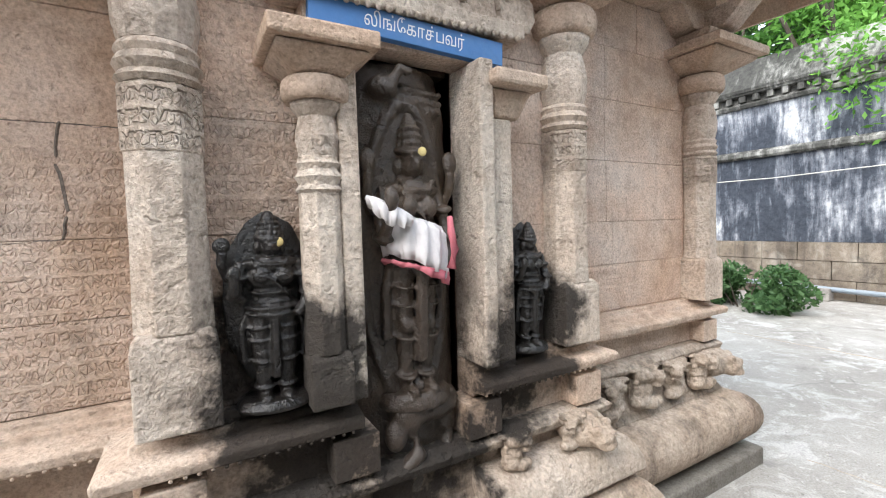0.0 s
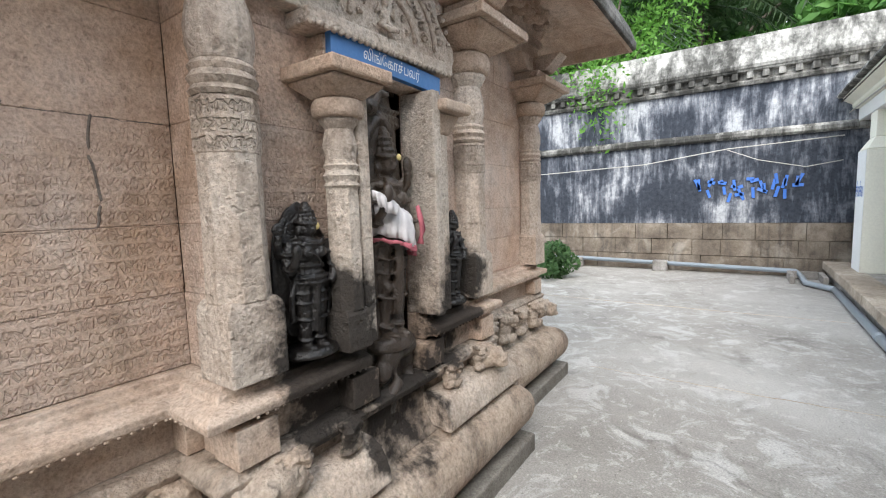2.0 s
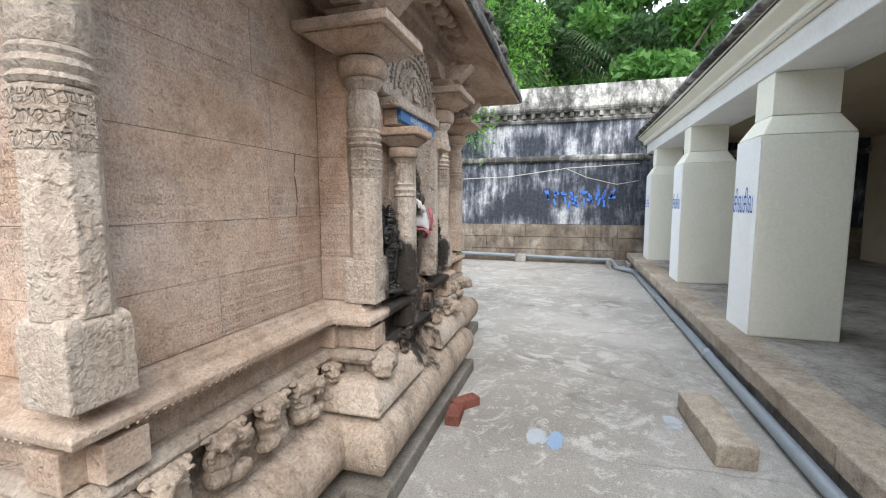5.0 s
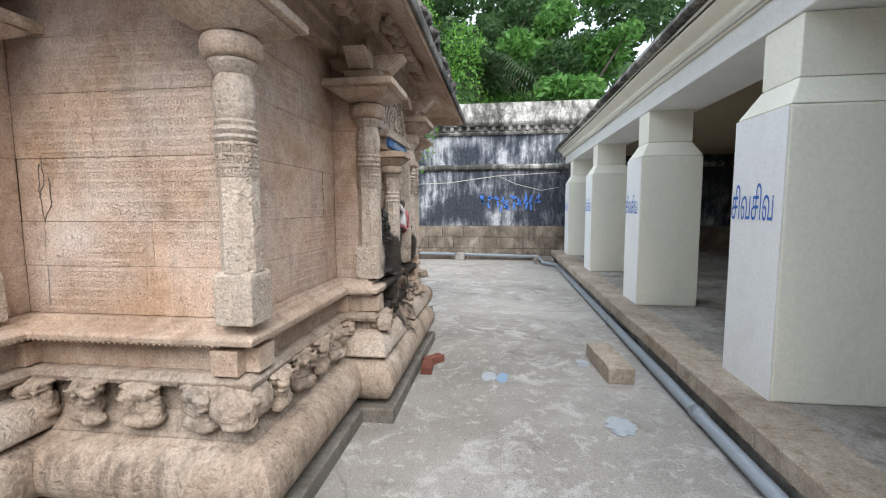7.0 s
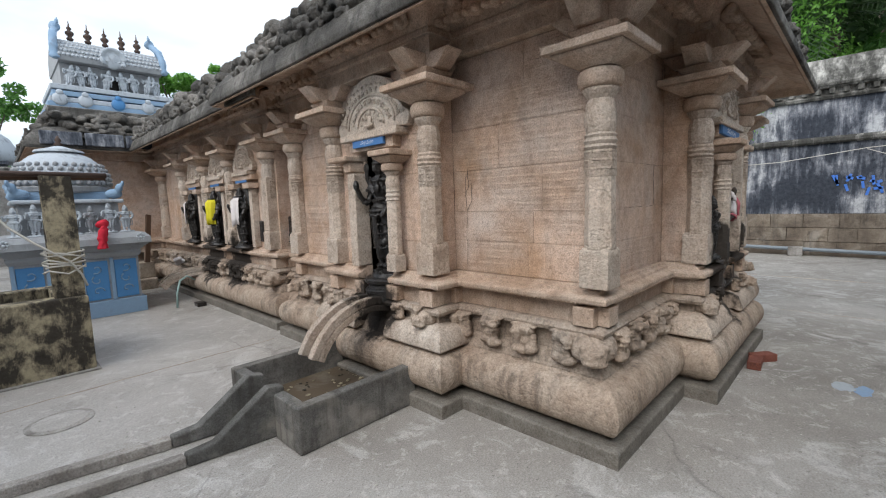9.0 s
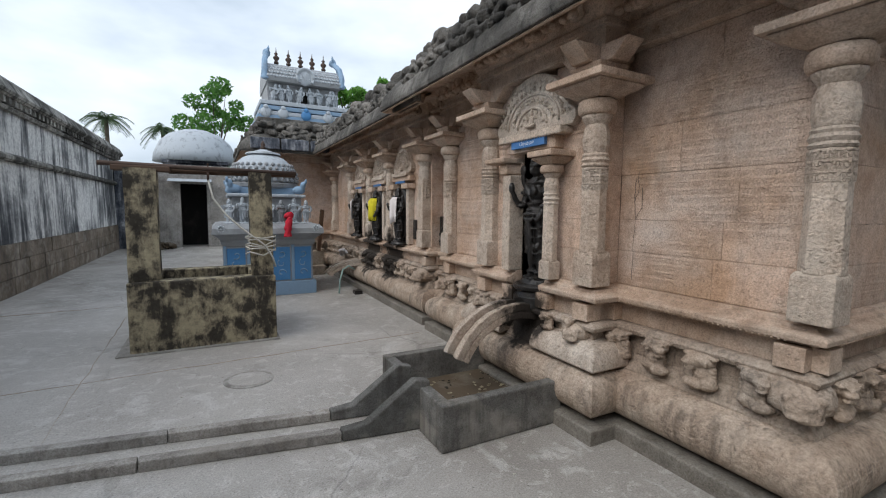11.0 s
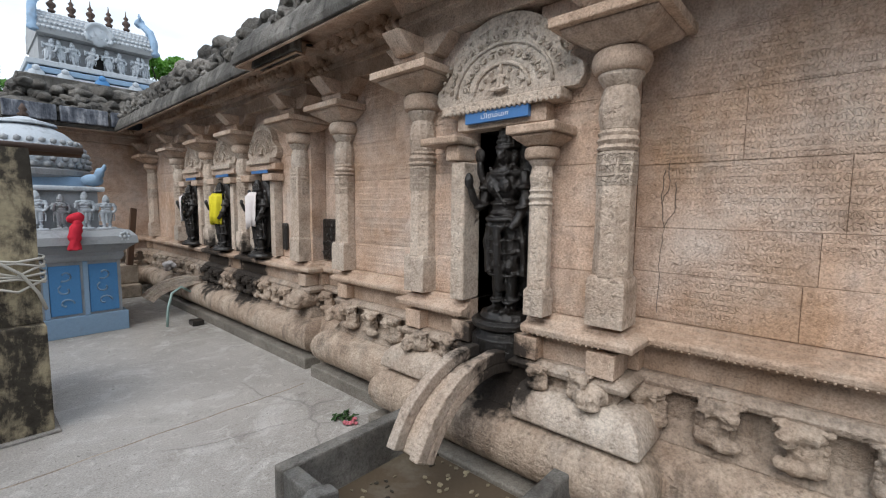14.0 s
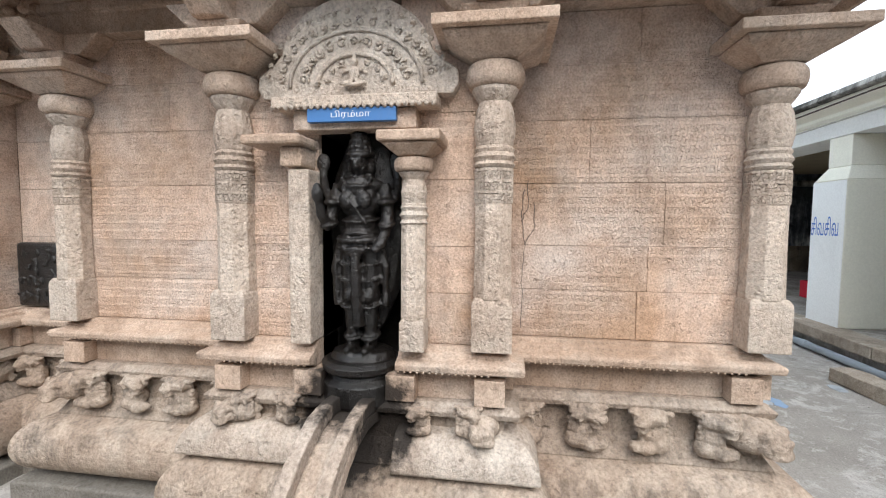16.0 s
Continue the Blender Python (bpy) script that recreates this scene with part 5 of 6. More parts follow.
# ---- niches of the hall with draped figures ----
HALL_N = [6.85, 7.93, 9.08]
FIG_S = figure(0.84, 4, True)
for i, y in enumerate(HALL_N):
    fr = thing("niche_frame", "small stone niche frame with two thin pilasters", "niche", "niches of the hall")
    # flat sheet on the wall face; its black stands for a recess's shade
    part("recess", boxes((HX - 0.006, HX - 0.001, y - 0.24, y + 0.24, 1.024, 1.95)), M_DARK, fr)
    for s in (-1, 1):
        part("jamb", boxes((HX - 0.10, HX - 0.007, y + s * 0.27 - 0.05, y + s * 0.27 + 0.05, 1.024, 1.86)), M_CARVED, fr, bevel=0.006)
        part("capital", boxes((HX - 0.16, HX - 0.007, y + s * 0.27 - 0.11, y + s * 0.27 + 0.11, 1.865, 1.94)), M_STONE, fr, bevel=0.01)
        part("figure_relief", boxes((HX - 0.04, HX - 0.003, y + s * 0.40 - 0.05, y + s * 0.40 + 0.05, 1.10, 1.40)), M_SOOT, fr, "small black relief figure", bevel=0.02)
    part("lintel", boxes((HX - 0.10, HX - 0.002, y - 0.36, y + 0.36, 1.99, 2.06)), M_STONE, fr, bevel=0.006)
    part("name_strip", boxes((HX - 0.112, HX - 0.104, y - 0.20, y + 0.20, 1.955, 1.988)), M_BLUE, fr, "blue painted strip")
    pediment(0.66, 0.38, wall_pose("B", y, HX - 0.03, 2.12), "carved sandstone arch panel above a hall niche")
    statue("stone_statue", FIG_S, pose(HX - 0.12, y, 1.04, 0, 0, -90), M_SOOT, "black oiled stone deity draped with cloth in a hall niche")
    cl = thing("draped_cloth", ("white cloth hung from the shoulder of a stone deity", "bright yellow silk cloth hung on a stone deity", "white cloth tied round a stone deity")[i], "cloth", at=(HX - 0.12, y, 0))
    mt = (M_CLOTH, M_YELLOW, M_CLOTH)[i]
    cloth("wrap", drape([(1.74, 0.10, 0.10), (1.69, 0.14, 0.15), (1.58, 0.14, 0.13), (1.45, 0.14, 0.12), (1.34, 0.135, 0.11)], (150, 110, 120)[i], (230, 250, 190)[i], 11, 0.014, mt, i), mt, cl)

# black relief panel in the recess
rp = thing("relief_panel", "black soot-covered relief panel leaning in the recess", "relief")
part("slab", boxes((RX - 0.07, RX - 0.006, 5.56, 5.90, 1.03, 1.46)), M_SOOT, rp, bevel=0.02)
bm = bmesh.new()
RR = random.Random(9)
for _ in range(46):
    blob(bm, (RX - 0.07, RR.uniform(5.59, 5.87), RR.uniform(1.07, 1.43)), (RR.uniform(0.008, 0.02), RR.uniform(0.012, 0.035), RR.uniform(0.012, 0.045)), 1)
mesh_part("carved_face", fused(bm, 0.008, 0.004, 30), M_SOOT, rp)


# old dark mortar in the widest joints of the west wall
mj = thing("mortar_joint", "dark crumbling mortar in a wide wall joint", "joint", kind="structure")
for pts in ([(-1.254, 1.495), (-0.924, 1.488), (-0.587, 1.5), (-0.373, 1.488), (-0.251, 1.5)], [(-0.251, 1.5), (-0.237, 1.6), (-0.254, 1.7), (-0.24, 1.82)], [(-0.24, 1.82), (-0.16, 1.812), (-0.053, 1.818)], [(-0.459, 1.83), (-0.352, 1.815), (-0.24, 1.82)], [(-0.075, 1.83), (-0.091, 2.0), (-0.069, 2.15), (-0.096, 2.4), (-0.075, 2.64)]):
    fine = []
    for a, b in zip(pts, pts[1:]):
        for j in range(5):
            fine.append((a[0] + (b[0] - a[0]) * j / 5 + RNG.uniform(-0.004, 0.004), 1.5035, a[1] + (b[1] - a[1]) * j / 5 + RNG.uniform(-0.004, 0.004)))
    fine.append((pts[-1][0], 1.5035, pts[-1][1]))
    bm = bmesh.new()
    tube(bm, fine, 0.006 if len(pts) == 4 else 0.0035, 5)
    part("mortar", bm, M_JOINT, mj)


# ---- water spout, basin and drain ----
def spout(name, label, pts, width, wall, m=None):
    """A stone channel carried on a curve in the local xz plane: a bed and two side walls."""
    e = thing(name, label, "spout")
    e.matrix_basis = m or Matrix.Identity(4)
    h, w, t = 0.13, width / 2, wall
    for nm, sec in (("bed", [(-w, -h), (w, -h), (w, -0.072), (-w, -0.072)]), ("side_wall", [(-w, -0.07), (-w + t, -0.07), (-w + t, 0), (-w, 0)]), ("side_wall", [(w - t, -0.07), (w, -0.07), (w, 0), (w - t, 0)])):
        bm = bmesh.new()
        rings = []
        for i, (x, z) in enumerate(pts):
            a, b = pts[max(i - 1, 0)], pts[min(i + 1, len(pts) - 1)]
            d = Vector((b[0] - a[0], 0, b[1] - a[1])).normalized()
            up = Vector((-d.z, 0, d.x))
            if up.z < 0:
                up = -up
            rings.append([bm.verts.new(Vector((x, 0, z)) + Vector((0, u, 0)) + up * v) for u, v in sec])
        for r0, r1 in zip(rings, rings[1:]):
            for j in range(4):
                bm.faces.new((r0[j], r1[j], r1[(j + 1) % 4], r0[(j + 1) % 4]))
        bm.faces.new(rings[0])
        bm.faces.new(rings[-1][::-1])
        rough(bm, 0.006, 8)
        part(nm, bm, M_CARVED, e, bevel=0.008)
    return e


CURVE = [(-1.50, 0.74), (-1.62, 0.78), (-1.75, 0.80), (-1.90, 0.785), (-2.04, 0.74), (-2.16, 0.67), (-2.26, 0.58), (-2.33, 0.48), (-2.36, 0.42)]
spout("stone_spout", "curved pale stone water spout leaving the niche", CURVE, 0.22, 0.06, pose(0, 3.355, 0))
spout("stone_spout", "curved stone water spout of the hall", [(x + 0.28, z * 0.62 + 0.06) for x, z in CURVE], 0.22, 0.055, pose(0.0, 8.9, 0))

tr = thing("stone_basin", "square grey cement basin catching the spout's water", "basin")
X0, X1, Y0, Y1, ZT, W = -2.725, -1.735, 2.77, 3.88, 0.32, 0.085
part("side_wall", boxes((X0, X1, Y0, Y0 + W, 0.002, ZT)), M_BASIN, tr, bevel=0.012)
part("side_wall", boxes((X0, X1, Y1 - W, Y1, 0.002, ZT)), M_BASIN, tr, bevel=0.012)
part("front_wall", boxes((X0, X0 + W, Y0 + W + 0.002, 3.12, 0.002, ZT - 0.002)), M_BASIN, tr, bevel=0.012)
part("front_wall", boxes((X0, X0 + W, 3.52, Y1 - W - 0.002, 0.002, ZT - 0.002)), M_BASIN, tr, bevel=0.012)
part("bottom", boxes((X0 + 0.02, X1 + 0.2, Y0 + W, Y1 - W, 0.002, 0.07)), M_DEBRIS, tr, "muddy bottom with dry leaves")
for y0, y1 in ((3.12, 3.20), (3.44, 3.52)):
    bm = bmesh.new()
    s = -0.17
    pr = [(X0 + W, 0.0), (X0 + W, ZT + 0.03), (X0 - 0.02, ZT + 0.05), (X0 - 0.36, 0.10), (X0 - 0.52, 0.075), (X0 - 0.52, 0.0)]
    lo = [bm.verts.new((x, y0 + s * min(0, x - X0), z)) for x, z in pr]
    hi = [bm.verts.new((x, y1 + s * min(0, x - X0), z)) for x, z in pr]
    bm.faces.new(lo)
    bm.faces.new(hi[::-1])
    for i in range(len(pr)):
        bm.faces.new((lo[i], hi[i], hi[(i + 1) % len(pr)], lo[(i + 1) % len(pr)]))
    part("cheek", bm, M_BASIN, tr, "sloping cement cheek worn pale on top", bevel=0.012)
dr = thing("drain_channel", "low cement-edged drain channel crossing the court", "drain")
for off in (3.12, 3.44):
    u = X0 - 0.525
    while u > -6.6:
        w = RNG.uniform(0.8, 1.3)
        bm = bmesh.new()
        y0, y1 = off - 0.17 * (u - X0), off - 0.17 * (u - w - X0)
        vs = [bm.verts.new(c) for c in ((u, y0, 0.0), (u - w + 0.006, y1, 0.0), (u - w + 0.006, y1 + 0.08, 0.0), (u, y0 + 0.08, 0.0))]
        vt = [bm.verts.new((v.co.x, v.co.y, 0.07)) for v in vs]
        bm.faces.new(vs)
        bm.faces.new(vt)
        for i in range(4):
            bm.faces.new((vs[i], vs[(i + 1) % 4], vt[(i + 1) % 4], vt[i]))
        part("kerb", bm, M_CEMENT, dr, bevel=0.008)
        u -= w
bm = bmesh.new()
R4 = random.Random(4)
for _ in range(90):
    x, y = R4.uniform(X0 + 0.15, X1 - 0.02), R4.uniform(Y0 + 0.15, Y1 - 0.15)
    blob(bm, (x, y, 0.075), (R4.uniform(0.006, 0.02), R4.uniform(0.006, 0.02), 0.006), 1)
tagged(obj("dry_litter", bm, M_WELL), "dry leaf litter and chips in the basin", "litter", kind="stuff")

# litter over the court
bm = bmesh.new()
for _ in range(900):
    x, y = R4.uniform(-7, 8), R4.uniform(-1.3, 9)
    if x > -1.7 and y > 1.1:
        continue
    s = R4.uniform(0.004, 0.014)
    blob(bm, (x, y, 0.006), (s, s * R4.uniform(0.4, 1), 0.004), 1)
tagged(obj("court_litter", bm, M_ROPE), "small pale chips and petals scattered on the cement", "litter", kind="stuff")

# dropped flowers
fl = thing("flower_offering", "green leaves with pink petals dropped on the floor", "flowers", at=(-1.847, 4.51, 0.0))
bm = bmesh.new()
for _ in range(26):
    blob(bm, (R4.uniform(-0.07, 0.07), R4.uniform(-0.05, 0.10), R4.uniform(0.012, 0.04)), (0.03, 0.012, 0.006), 1, (R4.uniform(-40, 40), R4.uniform(-40, 40), R4.uniform(0, 180)))
part("leaves", bm, M_LEAFD, fl, smooth=True)
bm = bmesh.new()
for _ in range(14):
    blob(bm, (R4.uniform(-0.06, 0.04), R4.uniform(-0.12, -0.03), R4.uniform(0.012, 0.03)), (0.018, 0.014, 0.008), 1, (R4.uniform(-40, 40), 0, R4.uniform(0, 180)))
part("petals", bm, M_PINK, fl, smooth=True)

mh = thing("manhole_cover", "round cement cover set flush in the floor", "manhole cover", at=(-3.725, 4.65, 0.0))
part("lid", lathed([(0.17, 0.0), (0.17, 0.009), (0.16, 0.012)], 28), M_FLOOR, mh)
part("rim", lathed([(0.21, 0.0), (0.21, 0.004), (0.20, 0.006)], 28), M_CEMENT, mh)

# ---- well ----
wl_ = thing("well", "square lime-plastered well with two posts, stained black and yellow", "well")
WX0, WX1, WY0, WY1, WZ = -4.78, -3.335, 5.855, 7.05, 0.765
part("front_wall", boxes((WX0, WX1, WY0, WY0 + 0.24, 0.0, WZ)), M_WELL, wl_, bevel=0.015)
part("back_wall", boxes((WX0, WX1, WY1 - 0.2, WY1, 0.0, WZ)), M_WELL, wl_, bevel=0.015)
part("side_wall", boxes((WX0, WX0 + 0.24, WY0 + 0.242, WY1 - 0.202, 0.0, WZ - 0.002)), M_WELL, wl_, bevel=0.012)
part("side_wall", boxes((WX1 - 0.24, WX1, WY0 + 0.242, WY1 - 0.202, 0.0, WZ - 0.002)), M_WELL, wl_, bevel=0.012)
part("dark_water", boxes((WX0 + 0.2, WX1 - 0.2, WY0 + 0.2, WY1 - 0.16, 0.01, 0.03)), M_DARK, wl_)
part("skirting", boxes((WX0 - 0.12, WX1 + 0.03, WY0 - 0.04, WY1, 0.0, 0.02)), M_CEMENT, wl_, bevel=0.006)
for x0, x1 in ((-4.77, -4.49), (-3.585, -3.345)):
    bm = boxes((x0, x1, 5.94, 5.94 + (x1 - x0) * 0.9, WZ - 0.001, 1.955))
    bmesh.ops.subdivide_edges(bm, edges=bm.edges, cuts=6, use_grid_fill=True)
    rough(bm, 0.012, 4)
    part("post", bm, M_WELL, wl_)
rl = thing("well_beam", "two dark timbers across the well posts with a pulley", "beam", at=(0.07, -0.06, 0))
bm = bmesh.new()
tube(bm, [(-5.06, 6.10, 2.0), (-4.1, 6.11, 1.985), (-3.12, 6.12, 1.975)], 0.026, 8)
part("pole", bm, M_IRON, rl, smooth=True)
part("timber", boxes((-4.95, -4.43, 6.05, 6.22, 1.93, 1.985)), M_WOOD, rl, bevel=0.01)
bm = bmesh.new()
tube(bm, [(-4.45, 6.2, 1.955), (-3.12, 6.2, 1.965)], 0.035, 8)
part("log", bm, M_WOOD, rl, smooth=True)
bm = lathed([(0.05, -0.012), (0.035, 0.0), (0.05, 0.012)], 16)
bm.transform(pose(-4.07, 6.11, 1.90, 90, 0, 90))
pulley = part("pulley", bm, M_IRON, rl)
part("hook", tube(bmesh.new(), [(-4.07, 6.11, 2.05), (-4.07, 6.11, 1.90)], 0.010, 6), M_IRON, pulley)
rp2 = thing("rope", "bleached rope from the pulley wound round the well post", "rope", at=(0.06, -0.06, 0))
bm = bmesh.new()
tube(bm, [(-4.06, 6.09, 1.86), (-4.02, 6.06, 1.66), (-3.90, 6.0, 1.48), (-3.75, 5.95, 1.33), (-3.62, 5.93, 1.22), (-3.50, 5.94, 1.12), (-3.42, 5.96, 0.98), (-3.385, 5.98, 0.86)], 0.011, 6)
part("strand", bm, M_ROPE, rp2, smooth=True)
for k in range(6):
    z = 1.22 - 0.035 * k
    bm = bmesh.new()
    t = 0.03 * math.sin(k * 2.1)
    tube(bm, [(-3.70, 6.0 + 0.03 * (k % 2), z + t), (-3.66, 5.965, z), (-3.52, 5.962, z - 0.02 + t), (-3.385, 5.97, z - t), (-3.37, 6.1, z), (-3.385, 6.26, z), (-3.52, 6.265, z), (-3.67, 6.25, z)], 0.009, 6)
    part("coil", bm, M_ROPE, rp2, smooth=True)

# ---- small painted shrine ----
sh = thing("painted_shrine", "small blue and grey painted shrine with domed stucco roof", "shrine")
SX, SY, SH = -3.10, 9.35, 0.90
part("plinth", boxes((SX - SH, SX + SH, SY - SH, SY + SH, 0.0, 0.24)), M_PALEBLUE, sh, bevel=0.01)
part("body", boxes((SX - 0.84, SX + 0.84, SY - 0.84, SY + 0.84, 0.242, 0.90)), M_SILVERGREY, sh)
for s in range(4):
    x0 = SX - 0.82 + 0.42 * s
    panel = part("blue_panel", boxes((x0 + 0.03, x0 + 0.36, SY - 0.856, SY - 0.838, 0.27, 0.86)), M_BRIGHTBLUE, sh, bevel=0.004)
    bm = bmesh.new()
    for k in range(3):
        tube(bm, [(x0 + 0.195 + (0.09 - 0.008 * j) * math.cos(0.6 * j + k * 2.1), SY - 0.858, 0.40 + 0.17 * k + (0.07 - 0.006 * j) * math.sin(0.6 * j + k * 2.1)) for j in range(9)], 0.011, 4)
    part("floral_scroll", bm, M_PALEBLUE, panel, "pale painted floral scroll", smooth=True)
    part("pilaster_strip", boxes((x0 - 0.03, x0 + 0.025, SY - 0.87, SY - 0.838, 0.244, 0.90)), M_PALEBLUE, sh, bevel=0.004)
sq = [(SX + a, SY + b) for a, b in ((-0.84, -0.84), (0.84, -0.84), (0.84, 0.84), (-0.84, 0.84))]
for nm, prof, mt in (("lower_cornice", [(0, 0.902), (0.02, 0.902), (0.05, 0.96), (0.04, 1.0), (0.10, 1.05), (0.16, 1.09), (0.0, 1.09)], M_SILVERGREY),
                     ("eave", [(0, 1.092), (0.16, 1.092), (0.20, 1.11), (0.19, 1.20), (0.12, 1.27), (0.0, 1.28)], M_SILVERGREY)):
    bm = bmesh.new()
    loop = [(SX - 0.84, SY), (SX - 0.84, SY - 0.84), (SX + 0.84, SY - 0.84), (SX + 0.84, SY + 0.84), (SX - 0.84, SY + 0.84), (SX - 0.84, SY + 0.001)]
    sweep(bm, loop, prof)
    part(nm, bm, mt, sh)
part("roof_bed", boxes((SX - 0.86, SX + 0.86, SY - 0.86, SY + 0.86, 1.092, 1.285)), M_SILVERGREY, sh)
for s in (-1, 1):
    bm = bmesh.new()
    for k in range(8):
        blob(bm, (SX + 0.88 * s + 0.05 * math.cos(k * 0.785), SY - 1.025, 1.19 + 0.05 * math.sin(k * 0.785)), (0.026, 0.014, 0.026), 1)
    blob(bm, (SX + 0.88 * s, SY - 1.03, 1.19), (0.025, 0.02, 0.025), 1)
    part("rosette", bm, M_PALEGREY, sh, smooth=True)
TIER = figure(0.40, 2, False, 1.15)
for s, (x, mt) in enumerate(((-0.72, M_PALEGREY), (-0.48, M_PALEGREY), (-0.25, M_SILVERGREY), (0.0, M_PALEGREY), (0.24, M_SILVERGREY), (0.50, M_PALEGREY), (0.74, M_PALEGREY))):
    ob = new("stucco_figure", TIER.copy())
    ob.data.materials.clear()
    ob.data.materials.append(mt)
    ob.parent = sh
    ob.matrix_basis = pose(SX + x, SY - 0.72, 1.30, 0, 0, (s * 37) % 50 - 25) @ Matrix.Diagonal((1.25, 1.0, 1.0 + 0.1 * (s % 2), 1))
part("upper_body", boxes((SX - 0.66, SX + 0.66, SY - 0.66, SY + 0.66, 1.286, 1.74)), M_SILVERGREY, sh)
part("neck_cornice", boxes((SX - 0.74, SX + 0.74, SY - 0.74, SY + 0.74, 1.742, 1.80)), M_PALEGREY, sh, bevel=0.02)
part("neck", boxes((SX - 0.56, SX + 0.56, SY - 0.56, SY + 0.56, 1.802, 1.92)), M_PALEBLUE, sh)
for x, y in ((-0.62, -0.62), (0.62, -0.62), (-0.62, 0.62), (0.62, 0.62)):
    bm = bmesh.new()
    blob(bm, (SX + x, SY + y, 1.88), (0.14, 0.10, 0.08))
    blob(bm, (SX + x * 1.12, SY + y * 1.12, 1.97), (0.06, 0.06, 0.07))
    blob(bm, (SX + x * 1.2, SY + y * 1.2, 2.04), (0.03, 0.03, 0.05))
    mesh_part("corner_bull", fused(bm, 0.02, 0.006, 14), M_PALEBLUE, sh)
part("dome_skirt", lathed([(0.60, 1.90), (0.70, 1.93), (0.72, 1.99), (0.64, 2.02)], 28, SX, SY), M_SILVERGREY, sh)
dome = part("dome", lathed([(0.66, 2.022), (0.68, 2.08), (0.66, 2.2), (0.56, 2.36), (0.42, 2.47), (0.26, 2.54), (0.12, 2.57)], 28, SX, SY), M_PALEGREY, sh, smooth=True)
bm = bmesh.new()
for z, r in ((2.05, 0.685), (2.12, 0.685), (2.19, 0.67), (2.26, 0.63), (2.33, 0.585)):
    for k in range(30):
        a = 2 * math.pi * (k + 0.5 * ((z * 100) // 7 % 2)) / 30
        blob(bm, (SX + r * math.cos(a), SY + r * math.sin(a), z), (0.045, 0.045, 0.04), 1)
tagged(part("dome_scale", bm, M_SILVERGREY, dome, smooth=True), kind="stuff")
petals = part("crown", lathed([(0.30, 2.53), (0.36, 2.54), (0.34, 2.57), (0.16, 2.61), (0.06, 2.64)], 24, SX, SY), M_PALEGREY, sh)
part("finial", lathed([(0.03, 2.63), (0.07, 2.67), (0.03, 2.70), (0.05, 2.73), (0.012, 2.80)], 12, SX, SY), M_IRON, petals, smooth=True)
sh.matrix_basis = Matrix.Translation((SX, SY, 0)) @ Matrix.Diagonal((0.87, 0.87, 1.0, 1)) @ Matrix.Translation((-SX, -SY, 0))
rc = thing("red_cloth", "red cloth tied to a stucco figure of the shrine", "cloth", at=(SX + 0.32, SY - 0.76, 0))
bm = bmesh.new()
blob(bm, (0, -0.06, 1.42), (0.10, 0.06, 0.07))
blob(bm, (-0.02, -0.17, 1.30), (0.06, 0.03, 0.10))
tube(bm, [(-0.03, -0.17, 1.34), (-0.04, -0.20, 1.20), (-0.05, -0.195, 1.06)], 0.05, 8, 0.07)
rough(bm, 0.02, 9)
mesh_part("tied_cloth", fused(bm, 0.014, 0.01, 20), M_RED, rc)

# steps, plank and pot at the end of the hall
st = thing("stone_steps", "two worn stone steps at the end of the hall wall", "steps")
part("step", boxes((-2.0, -1.66, 10.75, 11.2, 0.0, 0.22)), M_GRANITE, st, bevel=0.02)
part("step", boxes((-1.95, -1.66, 10.9, 11.2, 0.222, 0.55)), M_GRANITE, st, bevel=0.02)
bm = boxes((-0.05, 0.05, -0.02, 0.02, 0.0, 1.0))
bm.transform(pose(-1.80, 10.85, 0.55, -8, 12, 20))
tagged(obj("plank", bm, M_WOOD, bevel=0.005), "old brown plank leaning on the stone wall", "plank")
hs = bmesh.new()
tube(hs, [(-1.66, 8.35, 0.42), (-1.78, 8.32, 0.50), (-1.90, 8.28, 0.44), (-1.96, 8.26, 0.25), (-1.98, 8.25, 0.012)], 0.016, 8)
tagged(obj("hose", hs, M_HOSE, smooth=True), "pale green hose hanging from the stone spout", "hose")
tagged(obj("stone_block", boxes((-1.74, -1.60, 8.05, 8.22, 0.0, 0.07)), M_SOOT, bevel=0.01), "small black stone block on the floor", "block")
bm = bmesh.new()
for _ in range(8):
    blob(bm, (-1.45 + R4.uniform(-0.09, 0.09), 9.95 + R4.uniform(-0.12, 0.12), 0.60 + R4.uniform(-0.05, 0.06)), (0.06, 0.06, 0.045))
tagged(mesh_part("cloth_bundle", fused(bm, 0.018, 0.012, 18), M_CLOTH), "crumpled white cloth bundle on the frieze", "cloth")

# ---- far end of the court: low store house and white dome ----
hb = thing("store_house", "low grey limewashed store house with a dark doorway", "house")
EY = 20.0
part("wall", boxes((-7.1, -6.0 + 0.03, EY, EY + 0.3, 0.0, 3.0)), M_LIME, hb)
part("wall", boxes((-5.968, -5.07, EY + 0.001, EY + 0.301, 0.0, 3.0)), M_CEMENT, hb)
part("wall", boxes((-4.18, -1.2, EY, EY + 0.3, 0.0, 3.0)), M_CEMENT, hb)
part("wall", boxes((-5.068, -4.182, EY, EY + 0.3, 2.45, 3.0)), M_CEMENT, hb)
# darkness behind the door is put into the wall colour
part("room", boxes((-5.4, -3.9, EY + 1.2, EY + 1.3, 0.0, 3.0), (-5.4, -5.3, EY + 0.302, EY + 1.2, 0, 3.0), (-4.0, -3.9, EY + 0.302, EY + 1.2, 0, 3.0), (-5.4, -3.9, EY + 0.302, EY + 1.3, 2.9, 3.0)), M_DARK, hb, "room with unlit dark painted on its walls")
